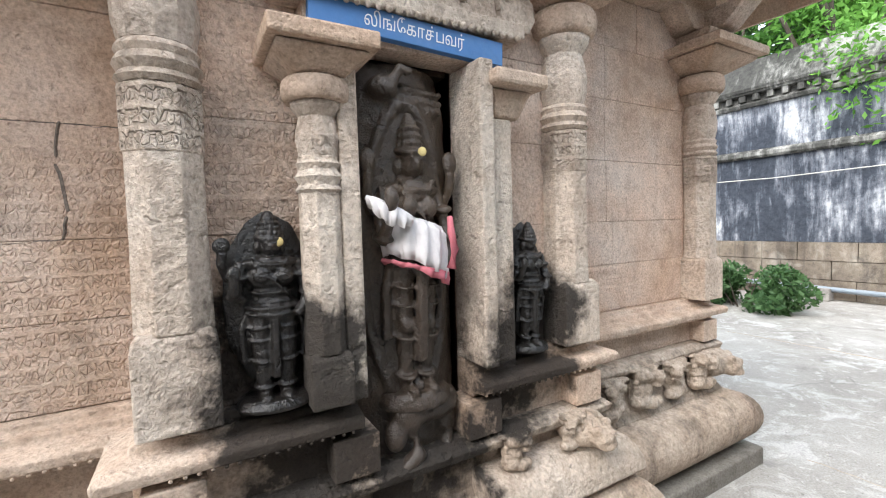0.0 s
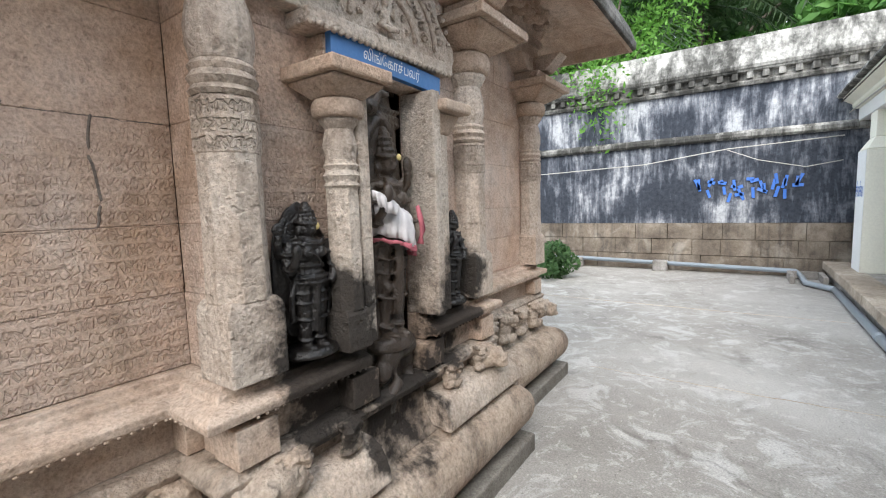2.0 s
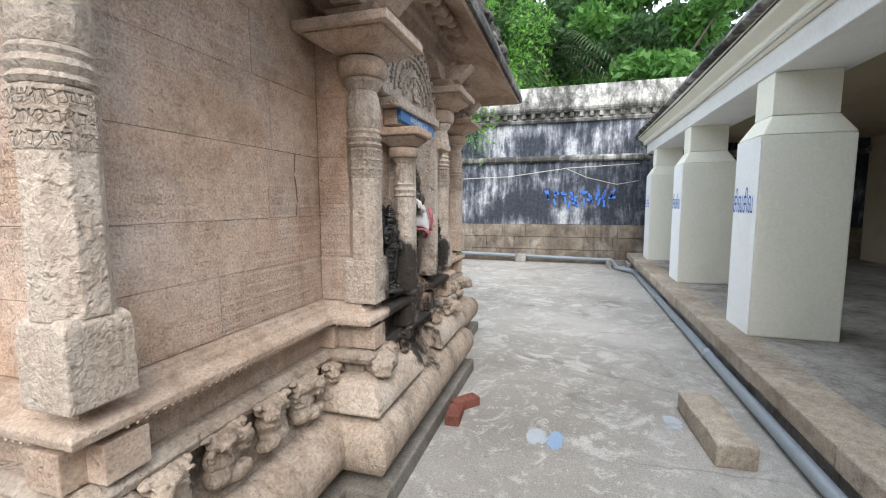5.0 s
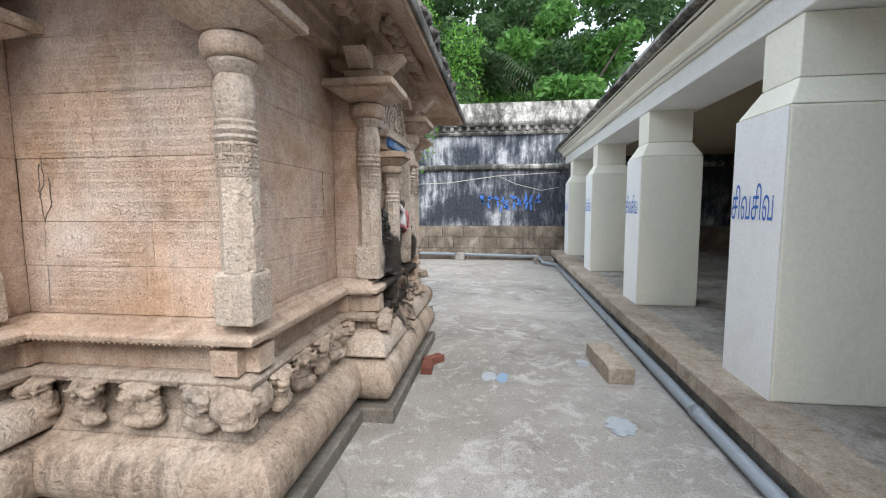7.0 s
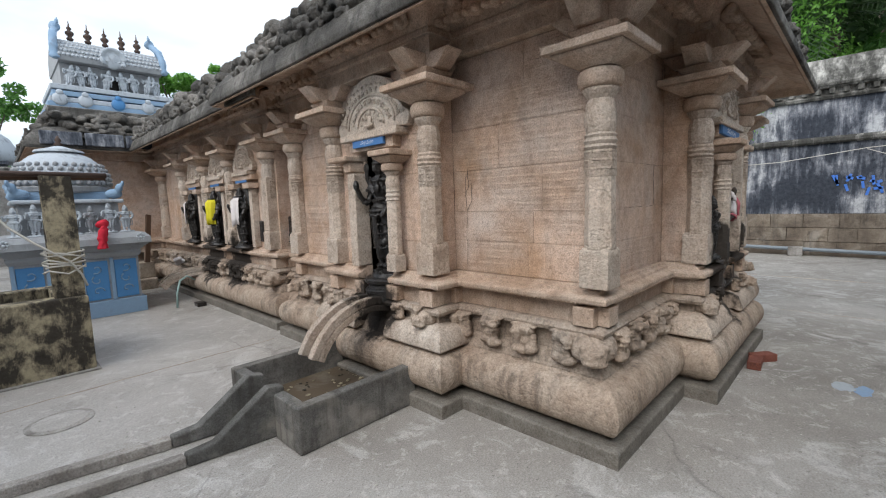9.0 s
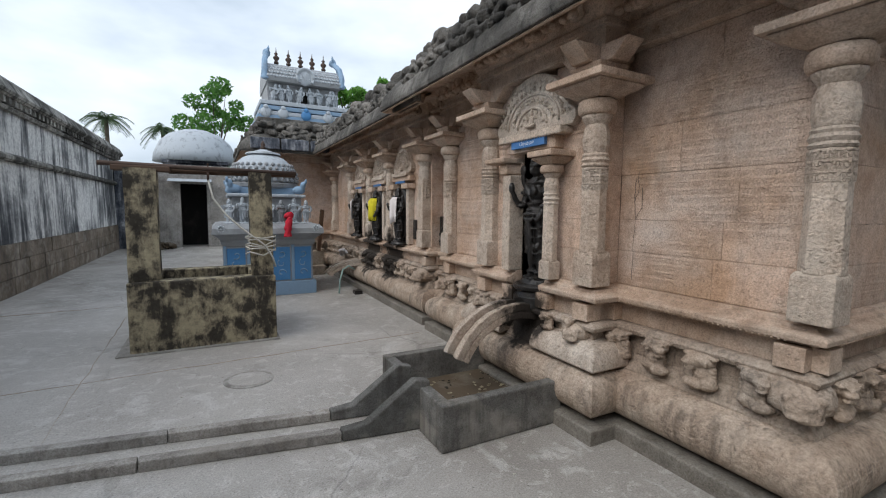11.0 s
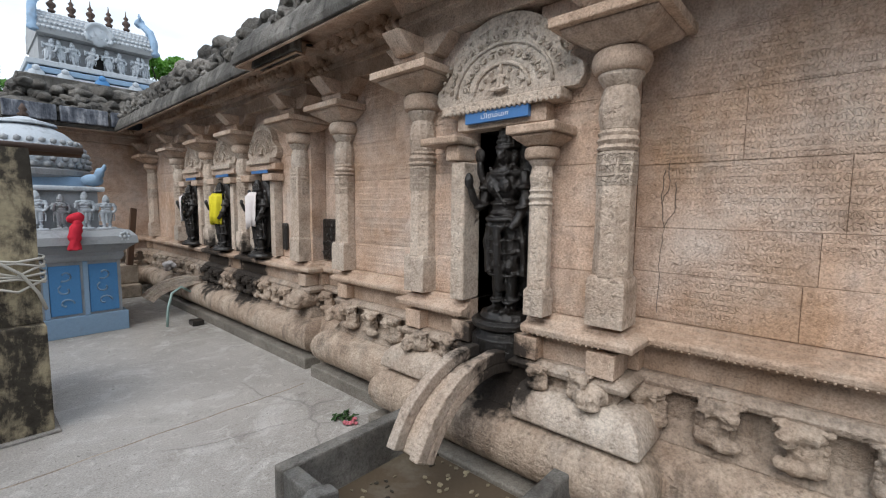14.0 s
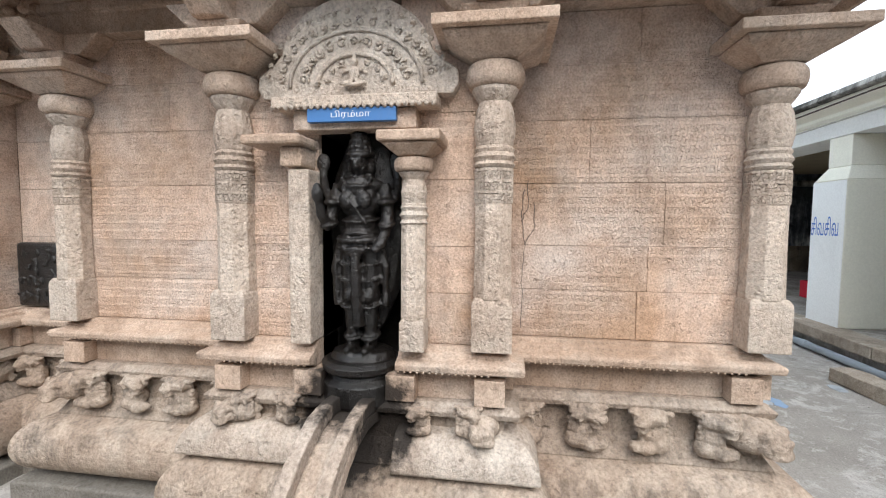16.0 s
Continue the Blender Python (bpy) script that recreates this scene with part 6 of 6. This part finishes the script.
aw = boxes((-5.45, -4.0, EY - 0.6, EY, 0, 0.02))
aw.transform(Matrix.Translation((0, 0, 2.62)) @ Matrix.Translation((0, EY, 0)) @ Matrix.Rotation(radians(12), 4, "X") @ Matrix.Translation((0, -EY, 0)))
part("awning", aw, M_PALEGREY, hb, "pale tin awning")
part("roof", swept([[(-7.1, EY), (-1.2, EY)]], [(-3.0, 3.002), (0.12, 3.002), (0.14, 3.10), (0.0, 3.16), (-3.0, 3.2)]), M_COPING, hb)
part("side_wall", boxes((-7.1, -6.9, EY + 0.302, EY + 3, 0, 3.0)), M_LIME, hb)
dm = thing("white_dome", "whitewashed shrine dome behind the store house", "dome")
part("drum", lathed([(1.55, 2.6), (1.55, 3.3), (1.7, 3.34), (1.7, 3.45)], 4, -4.55, 22.4, math.pi / 4), M_LIME, dm)
part("shell", lathed([(1.62, 3.452), (1.58, 3.8), (1.35, 4.3), (1.0, 4.62), (0.5, 4.82), (0.05, 4.88)], 20, -4.55, 22.4), M_PALEGREY, dm, smooth=True)
bm = bmesh.new()
for _ in range(30):
    blob(bm, (R4.uniform(-6.0, -5.2), R4.uniform(19.2, 19.8), R4.uniform(0.03, 0.2)), (R4.uniform(0.06, 0.2), R4.uniform(0.06, 0.15), R4.uniform(0.04, 0.1)), 1, (R4.uniform(0, 60), 0, R4.uniform(0, 180)))
tagged(obj("rubbish_heap", bm, M_DEBRIS), "dark heap of dry rubbish by the store house", "rubbish", kind="stuff")

# ---- temple tower behind ----
gp = thing("temple_tower", "pale blue stucco temple tower with figures and five finials", "tower")
GX, GY = 0.35, 24.0
part("base", boxes((GX - 2.3, GX + 2.3, GY, GY + 3.4, 0.0, 5.3)), M_PALEGREY, gp)
for i, (z, hw, mt) in enumerate(((5.3, 2.62, M_MOSS), (5.5, 2.48, M_PALEBLUE), (5.72, 2.40, M_SILVERGREY), (5.9, 2.30, M_PALEBLUE), (6.1, 2.22, M_PALEGREY), (6.35, 2.12, M_PALEBLUE), (6.6, 2.16, M_PALEGREY))):
    part("tier", boxes((GX - hw, GX + hw, GY - hw * 0.15, GY + 3.3, z + 0.002, z + 0.2)), mt, gp, bevel=0.03)
storey = part("storey", boxes((GX - 1.75, GX + 1.75, GY + 0.15, GY + 3.1, 6.80, 7.75)), M_SILVERGREY, gp)
GF = figure(0.85, 2, False, 1.25)
for i, x in enumerate((-1.55, -1.1, -0.72, -0.32, 0.35, 0.75, 1.15, 1.55)):
    ob = new("stucco_figure", GF)
    if not GF.materials:
        GF.materials.append(M_PALEGREY)
    ob.parent = gp
    ob.matrix_basis = pose(GX + x, GY - 0.05, 6.82, 0, 12 if i % 3 == 0 else -8, 20 * (i % 3) - 20)
for x in (-1.9, -1.1, 0.0, 1.1, 1.9):
    bm = bmesh.new()
    blob(bm, (GX + x, GY - 0.36, 6.2), (0.26, 0.10, 0.26))
    blob(bm, (GX + x, GY - 0.40, 6.45), (0.12, 0.08, 0.12))
    part("niche_boss", bm, M_PALEGREY if x else M_BRIGHTBLUE, gp, smooth=True)
# no opening here: a black panel paints the doorway's shade
part("doorway", boxes((GX - 0.16, GX + 0.16, GY + 0.10, GY + 0.148, 6.83, 7.45)), M_DARK, storey, "flat panel painted dark as a little doorway")
roof = [(0.0, 7.752), (-0.25, 7.78), (-0.30, 7.95), (-0.10, 8.35), (0.35, 8.72), (1.0, 8.92), (1.6, 8.95), (2.2, 8.92), (2.85, 8.72), (3.3, 8.35), (3.5, 7.95), (3.4, 7.752)]
bm = bmesh.new()
lo = [bm.verts.new((GX - 1.8, GY + y, z)) for y, z in roof]
hi = [bm.verts.new((GX + 1.8, GY + y, z)) for y, z in roof]
bm.faces.new(lo)
bm.faces.new(hi[::-1])
for i in range(len(roof)):
    bm.faces.new((lo[i], hi[i], hi[(i + 1) % len(roof)], lo[(i + 1) % len(roof)]))
part("barrel_roof", bm, M_SILVERGREY, gp)
bm = bmesh.new()
for j, (y, z) in enumerate(((-0.28, 8.0), (-0.2, 8.18), (-0.08, 8.36), (0.12, 8.52), (0.36, 8.68))):
    for k in range(26):
        blob(bm, (GX - 1.75 + 0.14 * (k + 0.5 * (j % 2)), GY + y, z), (0.075, 0.06, 0.07), 1)
tagged(part("roof_scale", bm, M_PALEGREY, gp, smooth=True), kind="stuff")
for s in (-1, 1):
    bm = bmesh.new()
    tube(bm, [(GX + 1.85 * s, GY - 0.2, 7.8), (GX + 1.9 * s, GY - 0.15, 8.3), (GX + 1.85 * s, GY + 0.1, 8.8), (GX + 1.75 * s, GY + 0.6, 9.15), (GX + 1.65 * s, GY + 1.0, 9.35)], 0.16, 8, 0.12)
    for k in range(9):
        blob(bm, (GX + (1.98 - 0.03 * k) * s, GY - 0.2 + 0.12 * k, 7.9 + 0.18 * k), (0.12, 0.12, 0.10), 1)
    blob(bm, (GX + 1.68 * s, GY + 0.9, 9.38), (0.2, 0.2, 0.22))
    blob(bm, (GX + 1.60 * s, GY + 0.7, 9.55), (0.06, 0.06, 0.18))
    mesh_part("gable_horn", fused(bm, 0.05, 0.03, 5), M_PALEBLUE, gp)
bm = bmesh.new()
blob(bm, (GX, GY - 0.2, 8.1), (0.42, 0.14, 0.42))
tube(bm, [(GX + 0.42 * math.cos(radians(a)), GY - 0.32, 8.1 + 0.42 * math.sin(radians(a))) for a in range(-40, 221, 20)], 0.07, 6)
mesh_part("central_arch", fused(bm, 0.05, 0.02, 6), M_PALEGREY, gp)
for k in range(5):
    x = GX - 1.2 + 0.6 * k
    part("finial", lathed([(0.10, 8.94), (0.13, 9.02), (0.06, 9.08), (0.15, 9.2), (0.15, 9.27), (0.05, 9.36), (0.10, 9.44), (0.03, 9.52), (0.01, 9.75)], 12, x, GY + 1.0), M_IRON, gp, smooth=True)
tagged(obj("hall_parapet", boxes((-2.95, 1.6, 12.0, 12.5, 3.44, 3.75)), M_MOSS, bevel=0.02), "black mouldy parapet on the hall roof", "parapet", kind="structure")
pb = thing("parapet_stone", "pale limewashed block on the hall eave", "stone", "parapet blocks")
part("block", boxes((-0.3, 0.3, -0.05, 0.05, 0.0, 0.24)), M_LIME, pb, bevel=0.015)
pb.matrix_basis = pose(-1.62, HY1 - 0.645, 2.86)
for x in (-2.26, -2.9):
    copy_thing(pb, pose(x, HY1 - 0.645, 2.86))

# ---- things in the walk between shrine and hall ----
def brick(m):
    e = tagged(obj("brick", boxes((-0.11, 0.11, -0.052, 0.052, 0.0, 0.07)), M_BRICK, bevel=0.006), "loose red brick lying by the plinth", "brick", "loose bricks")
    e.matrix_basis = m
    return e


brick(pose(0.74, 0.925, 0.0, 0, 0, 4))
brick(pose(0.95, 0.90, 0.0, 0, 0, -40))
bm = boxes((-0.38, 0.38, -0.115, 0.115, 0.0, 0.145))
bmesh.ops.subdivide_edges(bm, edges=bm.edges, cuts=5, use_grid_fill=True)
rough(bm, 0.016, 6)
ob = tagged(obj("stone_slab", bm, M_GRANITE, bevel=0.01), "rough broken granite slab lying on the court", "stone slab")
ob.matrix_basis = pose(1.0, -0.80, 0.0, 0, 0, 4)

pp = thing("drain_pipe", "long grey plastic drain pipe along the platform edge", "pipe")
PY = -1.19
pts = [(-6.0, PY, 0.06), (8.05, PY, 0.06)]
bm = bmesh.new()
tube(bm, pts, 0.045, 12)
part("pipe", bm, M_PVC, pp, smooth=True)
for x in (-2.9, -0.02, 2.6, 5.3):
    bm = bmesh.new()
    tube(bm, [(x - 0.05, PY, 0.06), (x + 0.05, PY, 0.06)], 0.053, 12)
    part("coupling", bm, M_PVC, pp, "dark pipe coupling", smooth=True)
bm = bmesh.new()
tube(bm, [(8.05, PY, 0.06), (8.11, PY + 0.02, 0.06), (8.55, PY + 0.30, 0.06), (9.1, PY + 0.31, 0.08), (9.46, PY + 0.36, 0.12), (9.48, 8.0, 0.30)], 0.045, 10)
part("elbow_run", bm, M_PVC, pp, smooth=True)
sb = boxes((-0.10, 0.10, -0.14, 0.14, 0.0, 0.22))
sup = tagged(obj("pipe_support", sb, M_CEMENT, bevel=0.015), "small cement block carrying the drain pipe", "block", "pipe supports")
sup.matrix_basis = pose(9.46, 1.43, 0)
copy_thing(sup, pose(9.46, 3.2, 0))
copy_thing(sup, pose(9.46, 5.1, 0))
dg_ = thing("drain_pit", "small open cement drain pit by the wall", "drain")
part("rim", boxes((8.72, 9.40, -1.20, -1.13, 0, 0.14), (8.72, 9.40, -0.76, -0.69, 0, 0.14), (9.33, 9.40, -1.128, -0.762, 0, 0.14)), M_CEMENT, dg_, bevel=0.01)

# stone courses at the foot of the east wall
for k, (z0, z1) in enumerate(((0.0, 0.34), (0.342, 0.67), (0.672, 1.0))):
    y = -6.0
    while y < 12.0:
        w = RNG.uniform(0.3, 0.85)
        bm = boxes((9.615 - RNG.uniform(0, 0.02), 9.652, y + 0.006, y + w - 0.006, z0 + 0.006, z1 - 0.004))
        part("stone", bm, M_ROUGHSTONE, WALL_E, bevel=0)
        y += w
for k, (z0, z1) in enumerate(((0.0, 0.34), (0.342, 0.67), (0.672, 1.0))):
    y = 5.0
    while y < 20.5:
        w = RNG.uniform(0.5, 1.3)
        part("stone", boxes((-7.102, -7.07 + RNG.uniform(0, 0.02), y + 0.006, y + w - 0.006, z0 + 0.006, z1 - 0.004)), M_ROUGHSTONE, WALL_N)
        y += w

# faded blue strokes on the east wall (not readable)
gf = thing("wall_lettering", "faded blue painted strokes on the blackened wall", "lettering")
R5 = random.Random(5)
y = 0.86
while y > -0.82:
    w = R5.uniform(0.10, 0.2)
    for _ in range(3):
        yc, zc = y - w / 2 + R5.uniform(-0.04, 0.04), R5.uniform(1.53, 1.85)
        bm = boxes((-0.002, 0.002, -R5.uniform(0.03, 0.09), R5.uniform(0.03, 0.09), -0.03, 0.03)) if R5.random() < 0.5 else boxes((-0.002, 0.002, -0.025, 0.025, -R5.uniform(0.06, 0.14), R5.uniform(0.05, 0.12)))
        bm.transform(pose(9.634, yc, zc, R5.uniform(-25, 25), 0, 0))
        part("stroke", bm, M_BLUETEXT, gf)
    y -= w + 0.03

for x in (-5.72, -2.86, 0.0, 2.80, 5.73, 8.6):
    lt = lettering("சிவசிவ", 0.50, 0.25, M_BLUETEXT, pose(x + 0.04, -1.482, 1.585, 0, 0, 180), "painted_lettering", 0.001)
    tagged(lt, "blue hand-painted Tamil word on the white pier", "lettering", "pier lettering")
gr = thing("wall_lettering", "faint red painted writing on the hall's back wall", "lettering")
for k in range(9):
    part("stroke", boxes((-1.0 + 0.9 * k, -0.5 + 0.9 * k, -5.998, -5.994, 1.9 - 0.1 * (k % 3), 2.0 - 0.1 * (k % 3))), M_REDTEXT, gr)

# cables
for nm, pts, r, mt, lb in (("cable", [(9.58, 8.0, 2.25), (9.59, 4.0, 2.20), (9.59, 1.8, 2.26), (9.59, 0.3, 2.45), (9.56, -1.4, 2.52)], 0.010, M_ROPE, "white cable sagging along the blackened wall"),
                           ("cable", [(9.59, 0.3, 2.43), (9.59, -0.2, 2.2), (9.58, -0.9, 2.02), (9.56, -1.4, 2.1)], 0.008, M_ROPE, "loose white cable hanging on the wall"),
                           ("cable", [(9.6, -1.45, 2.90), (5.0, -1.45, 2.87), (2.0, -1.445, 2.92), (-1.0, -1.45, 2.88), (-6, -1.45, 2.92)], 0.012, M_ROPE, "beige cable running along the hall eave"),
                           ("cable", [(9.6, -1.335, 3.09), (5.0, -1.325, 3.06), (2.0, -1.325, 3.10), (-1.0, -1.325, 3.06), (-6, -1.335, 3.09)], 0.010, M_IRON, "dark cable running along the hall eave")):
    bm = bmesh.new()
    tube(bm, pts, r, 6)
    tagged(obj(nm, bm, mt, smooth=True), lb, "cable")


# ---- plants ----
def leaf_cloud(clumps, count, size, seed, droop=0.0):
    """Many small leaves round the given clump centres (x, y, z, radius)."""
    R = np.random.RandomState(seed)
    cl = np.array(clumps)
    w = cl[:, 3] ** 2
    idx = R.choice(len(cl), count, p=w / w.sum())
    d = R.normal(size=(count, 3))
    d /= np.linalg.norm(d, axis=1)[:, None]
    rad = cl[idx, 3] * (0.35 + 0.65 * R.rand(count) ** 0.5)
    c = cl[idx, :3] + d * rad[:, None] * np.array([1, 1, 0.8])
    c[:, 2] -= droop * R.rand(count) ** 2
    u = R.normal(size=(count, 3))
    u /= np.linalg.norm(u, axis=1)[:, None]
    v = np.cross(u, R.normal(size=(count, 3)))
    v /= np.linalg.norm(v, axis=1)[:, None]
    s = size * (0.6 + 0.8 * R.rand(count))[:, None]
    quad = np.stack([c - u * s, c + v * s * 0.45, c + u * s, c - v * s * 0.45], 1)
    verts = quad.reshape(-1, 3)
    faces = np.arange(count * 4).reshape(-1, 4)
    me = bpy.data.meshes.new("leaves")
    me.from_pydata(verts.tolist(), [], faces.tolist())
    return me


def tree(label, base, height, spread, mat, seed, count=9000, size=0.09, clumps=26, trunk=0.16, low=0.35, droop=0.0):
    e = thing("tree", label, "tree", "trees beyond the walls", at=base)
    R = random.Random(seed)
    bm = bmesh.new()
    top = Vector((R.uniform(-0.3, 0.3), R.uniform(-0.3, 0.3), height * 0.62))
    tube(bm, [(0, 0, 0), (top.x * 0.3, top.y * 0.3, height * 0.25), (top.x * 0.7, top.y * 0.7, height * 0.45), top], trunk, 8, trunk * 0.45)
    part("trunk", bm, M_BARK, e, smooth=True)
    cl = []
    for k in range(clumps):
        a, r = R.uniform(0, 2 * math.pi), spread * math.sqrt(R.uniform(0.02, 1))
        z = height * (low + (1 - low) * R.random())
        shrink = 1 - 0.5 * max(0, z / height - 0.6)
        cl.append((r * math.cos(a) * shrink, r * math.sin(a) * shrink, z, spread * R.uniform(0.14, 0.34)))
        if k < 12:
            bm = bmesh.new()
            st = Vector((top.x * 0.6, top.y * 0.6, height * R.uniform(0.3, 0.55)))
            end = Vector(cl[-1][:3])
            tube(bm, [st, st.lerp(end, 0.5) + Vector((0, 0, 0.15)), end], trunk * 0.4, 6, trunk * 0.1)
            part("limb", bm, M_BARK, e, smooth=True)
    mesh_part("crown", leaf_cloud(cl, count, size, seed, droop), mat, e)
    return e


def palm(label, base, height, frond, seed, count=16):
    e = thing("palm_tree", label, "palm", "palms beyond the walls", at=base)
    R = random.Random(seed)
    bm = bmesh.new()
    tube(bm, [(0, 0, 0), (0.1, 0.05, height * 0.5), (0.05, 0.2, height)], 0.16, 8, 0.11)
    part("trunk", bm, M_BARK, e, smooth=True)
    for k in range(count):
        a, up = 2 * math.pi * k / count + R.uniform(-0.2, 0.2), R.uniform(-0.1, 0.9)
        bm = bmesh.new()
        spine = []
        for i in range(9):
            t = i / 8
            spine.append(Vector((0.05 + frond * t * math.cos(a), 0.2 + frond * t * math.sin(a), height + frond * (up * t - 0.9 * t * t))))
        tube(bm, spine, 0.025, 4, 0.008)
        side = Vector((-math.sin(a), math.cos(a), 0))
        for i in range(1, 9):
            for sub in (0.0, 0.33, 0.66):
                c = spine[i - 1].lerp(spine[i], sub)
                d = (spine[i] - spine[i - 1]).normalized()
                for s in (-1, 1):
                    ln = frond * 0.26 * (1 - 0.5 * abs(i / 8 - 0.4))
                    tip = c + (side * s * 0.8 + d * 0.5 + Vector((0, 0, -0.35))) * ln
                    wv = d * 0.03
                    bm.faces.new([bm.verts.new(p) for p in (c - wv, c + wv, tip)])
        part("frond", bm, M_PALM, e)
    return e


# beyond the east wall
tree("bright green feathery tree leaning over the compound wall", (11.6, 3.6, 0), 8.2, 2.6, M_LEAFY, 11, 26000, 0.065, 46, 0.16, 0.45, 1.2)
tree("dense green tree behind the compound wall", (13.5, 6.5, 0), 9.5, 3.2, M_LEAF, 12, 20000, 0.09, 44, 0.2, 0.3)
tree("dark broad-leaved tree behind the compound wall", (15.5, 1.2, 0), 10.5, 3.4, M_LEAFD, 13, 20000, 0.13, 44, 0.22, 0.25)
tree("large-leaved tree behind the compound wall", (13.5, -2.2, 0), 9.0, 2.8, M_LEAF, 14, 14000, 0.14, 36, 0.18, 0.3)
tree("dark leafy tree further behind the wall", (20.0, 4.5, 0), 14.0, 5.0, M_LEAFD, 15, 20000, 0.2, 50, 0.25, 0.15)
tree("dark leafy tree further behind the wall", (20.0, -3.5, 0), 13.0, 5.0, M_LEAFD, 16, 20000, 0.2, 50, 0.25, 0.15)
tree("green tree behind the compound wall", (14.0, 11.0, 0), 10.0, 3.4, M_LEAF, 17, 16000, 0.1, 40, 0.2, 0.25)
palm("grey-green palm with drooping fronds behind the wall", (12.6, 0.9, 0), 6.3, 2.6, 21)
# beyond the far end of the court
tree("bright green tree crown above the hall roof", (4.3, 27.0, 0), 9.2, 2.0, M_LEAFY, 31, 9000, 0.13, 26, 0.2, 0.5)
tree("thin grey-green tree behind the white dome", (-3.6, 30.0, 0), 8.6, 2.0, M_LEAF, 32, 3600, 0.13, 22, 0.12, 0.45)
palm("distant coconut palm beyond the court", (-10.0, 36.0, 0), 7.2, 1.5, 41, 22)
palm("distant coconut palm beyond the court", (-7.0, 37.0, 0), 7.0, 1.4, 42, 22)
palm("palm behind the tower", (4.9, 29.0, 0), 8.6, 1.8, 43)

bs = thing("bush", "low dense green bush growing by the shrine's corner", "bush", at=(7.95, 3.75, 0))
cl = [(R4.uniform(-0.7, 0.7), R4.uniform(-0.9, 1.4), R4.uniform(0.05, 0.55), R4.uniform(0.16, 0.32)) for _ in range(34)]
cl = [c for c in cl if c[2] < 1.0]
mesh_part("leaves", leaf_cloud(cl, 5200, 0.055, 61), M_LEAFD, bs)
for k in range(6):
    bm = bmesh.new()
    a = k * 1.05
    tube(bm, [(0.1 * math.cos(a), 0.1 * math.sin(a), 0.0), (0.4 * math.cos(a), 0.4 * math.sin(a), 0.5)], 0.015, 5, 0.006)
    part("stem", bm, M_BARK, bs)

# low ground cover and houses that close the view beyond the walls
tagged(obj("backdrop", boxes((-60, 60, 70, 70.5, 0, 5.5)), M_LEAFD), "distant line of dark green trees", "backdrop", kind="structure")

# pale seams between the cement bays of the floor
for k, (p, q) in enumerate((((3.3, -1.14), (3.25, 1.1)), ((6.1, -1.14), (6.05, 3.0)), ((-6.8, 5.1), (-1.7, 5.35)), ((-7.5, 8.6), (-1.8, 8.75)), ((-4.95, 1.2), (-5.1, 8.0)))):
    bm = bmesh.new()
    fine = [(p[0] + (q[0] - p[0]) * j / 30 + RNG.uniform(-0.012, 0.012), p[1] + (q[1] - p[1]) * j / 30 + RNG.uniform(-0.012, 0.012), -0.004) for j in range(31)]
    tube(bm, fine, 0.009, 4)
    tagged(obj("floor_seam", bm, M_GRANITE), "rough cement seam between two bays of the floor", "seam", "floor seams", "structure")

# dried paint spilt on the cement
def splash(at, rx, ry, seed, mat, label):
    bm = bmesh.new()
    n = 40
    ring = [bm.verts.new((rx * (1 + 0.35 * noise.noise(Vector((2 * math.cos(a), 2 * math.sin(a), seed)))) * math.cos(a), ry * (1 + 0.45 * noise.noise(Vector((3 * math.cos(a), 3 * math.sin(a), seed + 5)))) * math.sin(a), 0.0)) for a in (2 * math.pi * k / n for k in range(n))]
    top = [bm.verts.new((v.co.x * 0.97, v.co.y * 0.97, 0.004)) for v in ring]
    bm.faces.new(top)
    for i in range(n):
        bm.faces.new((ring[i], ring[(i + 1) % n], top[(i + 1) % n], top[i]))
    ob = tagged(obj("paint_splash", bm, mat), label, "paint stain", kind="structure")
    ob.matrix_basis = pose(*at)


splash((0.66, 0.33, 0.003), 0.10, 0.07, 1.0, M_PALEGREY, "pale dried paint spilt on the cement floor")
splash((0.64, 0.21, 0.003), 0.12, 0.05, 4.0, M_FADEDBLUE, "faded blue dried paint spilt on the cement floor")
splash((1.11, -0.58, 0.003), 0.10, 0.06, 7.0, M_PALEGREY, "pale dried paint spilt on the cement floor")
splash((-0.15, -0.62, 0.003), 0.14, 0.10, 9.0, M_PALEGREY, "pale dried paint spilt on the cement floor")

# red tin standing in the hall
tin = thing("red_tin", "square red tin standing on the hall floor", "tin", at=(5.0, -2.72, 0.296))
part("body", boxes((-0.12, 0.12, -0.12, 0.12, 0.0, 0.30)), M_RED, tin, bevel=0.012)
part("lid", lathed([(0.05, 0.301), (0.05, 0.325), (0.045, 0.33)], 16), M_IRON, tin)

# dark cracks in the wall beside the bay pilaster
ck = thing("wall_crack", "thin dark branching cracks in the sandstone wall", "crack", kind="structure")
R6 = random.Random(6)
for pts in ([(2.56, 1.06), (2.565, 1.3), (2.55, 1.5), (2.57, 1.66), (2.555, 1.82)], [(2.55, 1.5), (2.50, 1.60), (2.515, 1.75)], [(2.57, 1.62), (2.535, 1.70), (2.54, 1.86)]):
    fine = []
    for a, b in zip(pts, pts[1:]):
        fine += [(BX - 0.001, a[0] + (b[0] - a[0]) * j / 5 + R6.uniform(-0.006, 0.006), a[1] + (b[1] - a[1]) * j / 5) for j in range(5)]
    bm = bmesh.new()
    tube(bm, fine, 0.0022, 5)
    part("crack", bm, M_JOINT, ck)
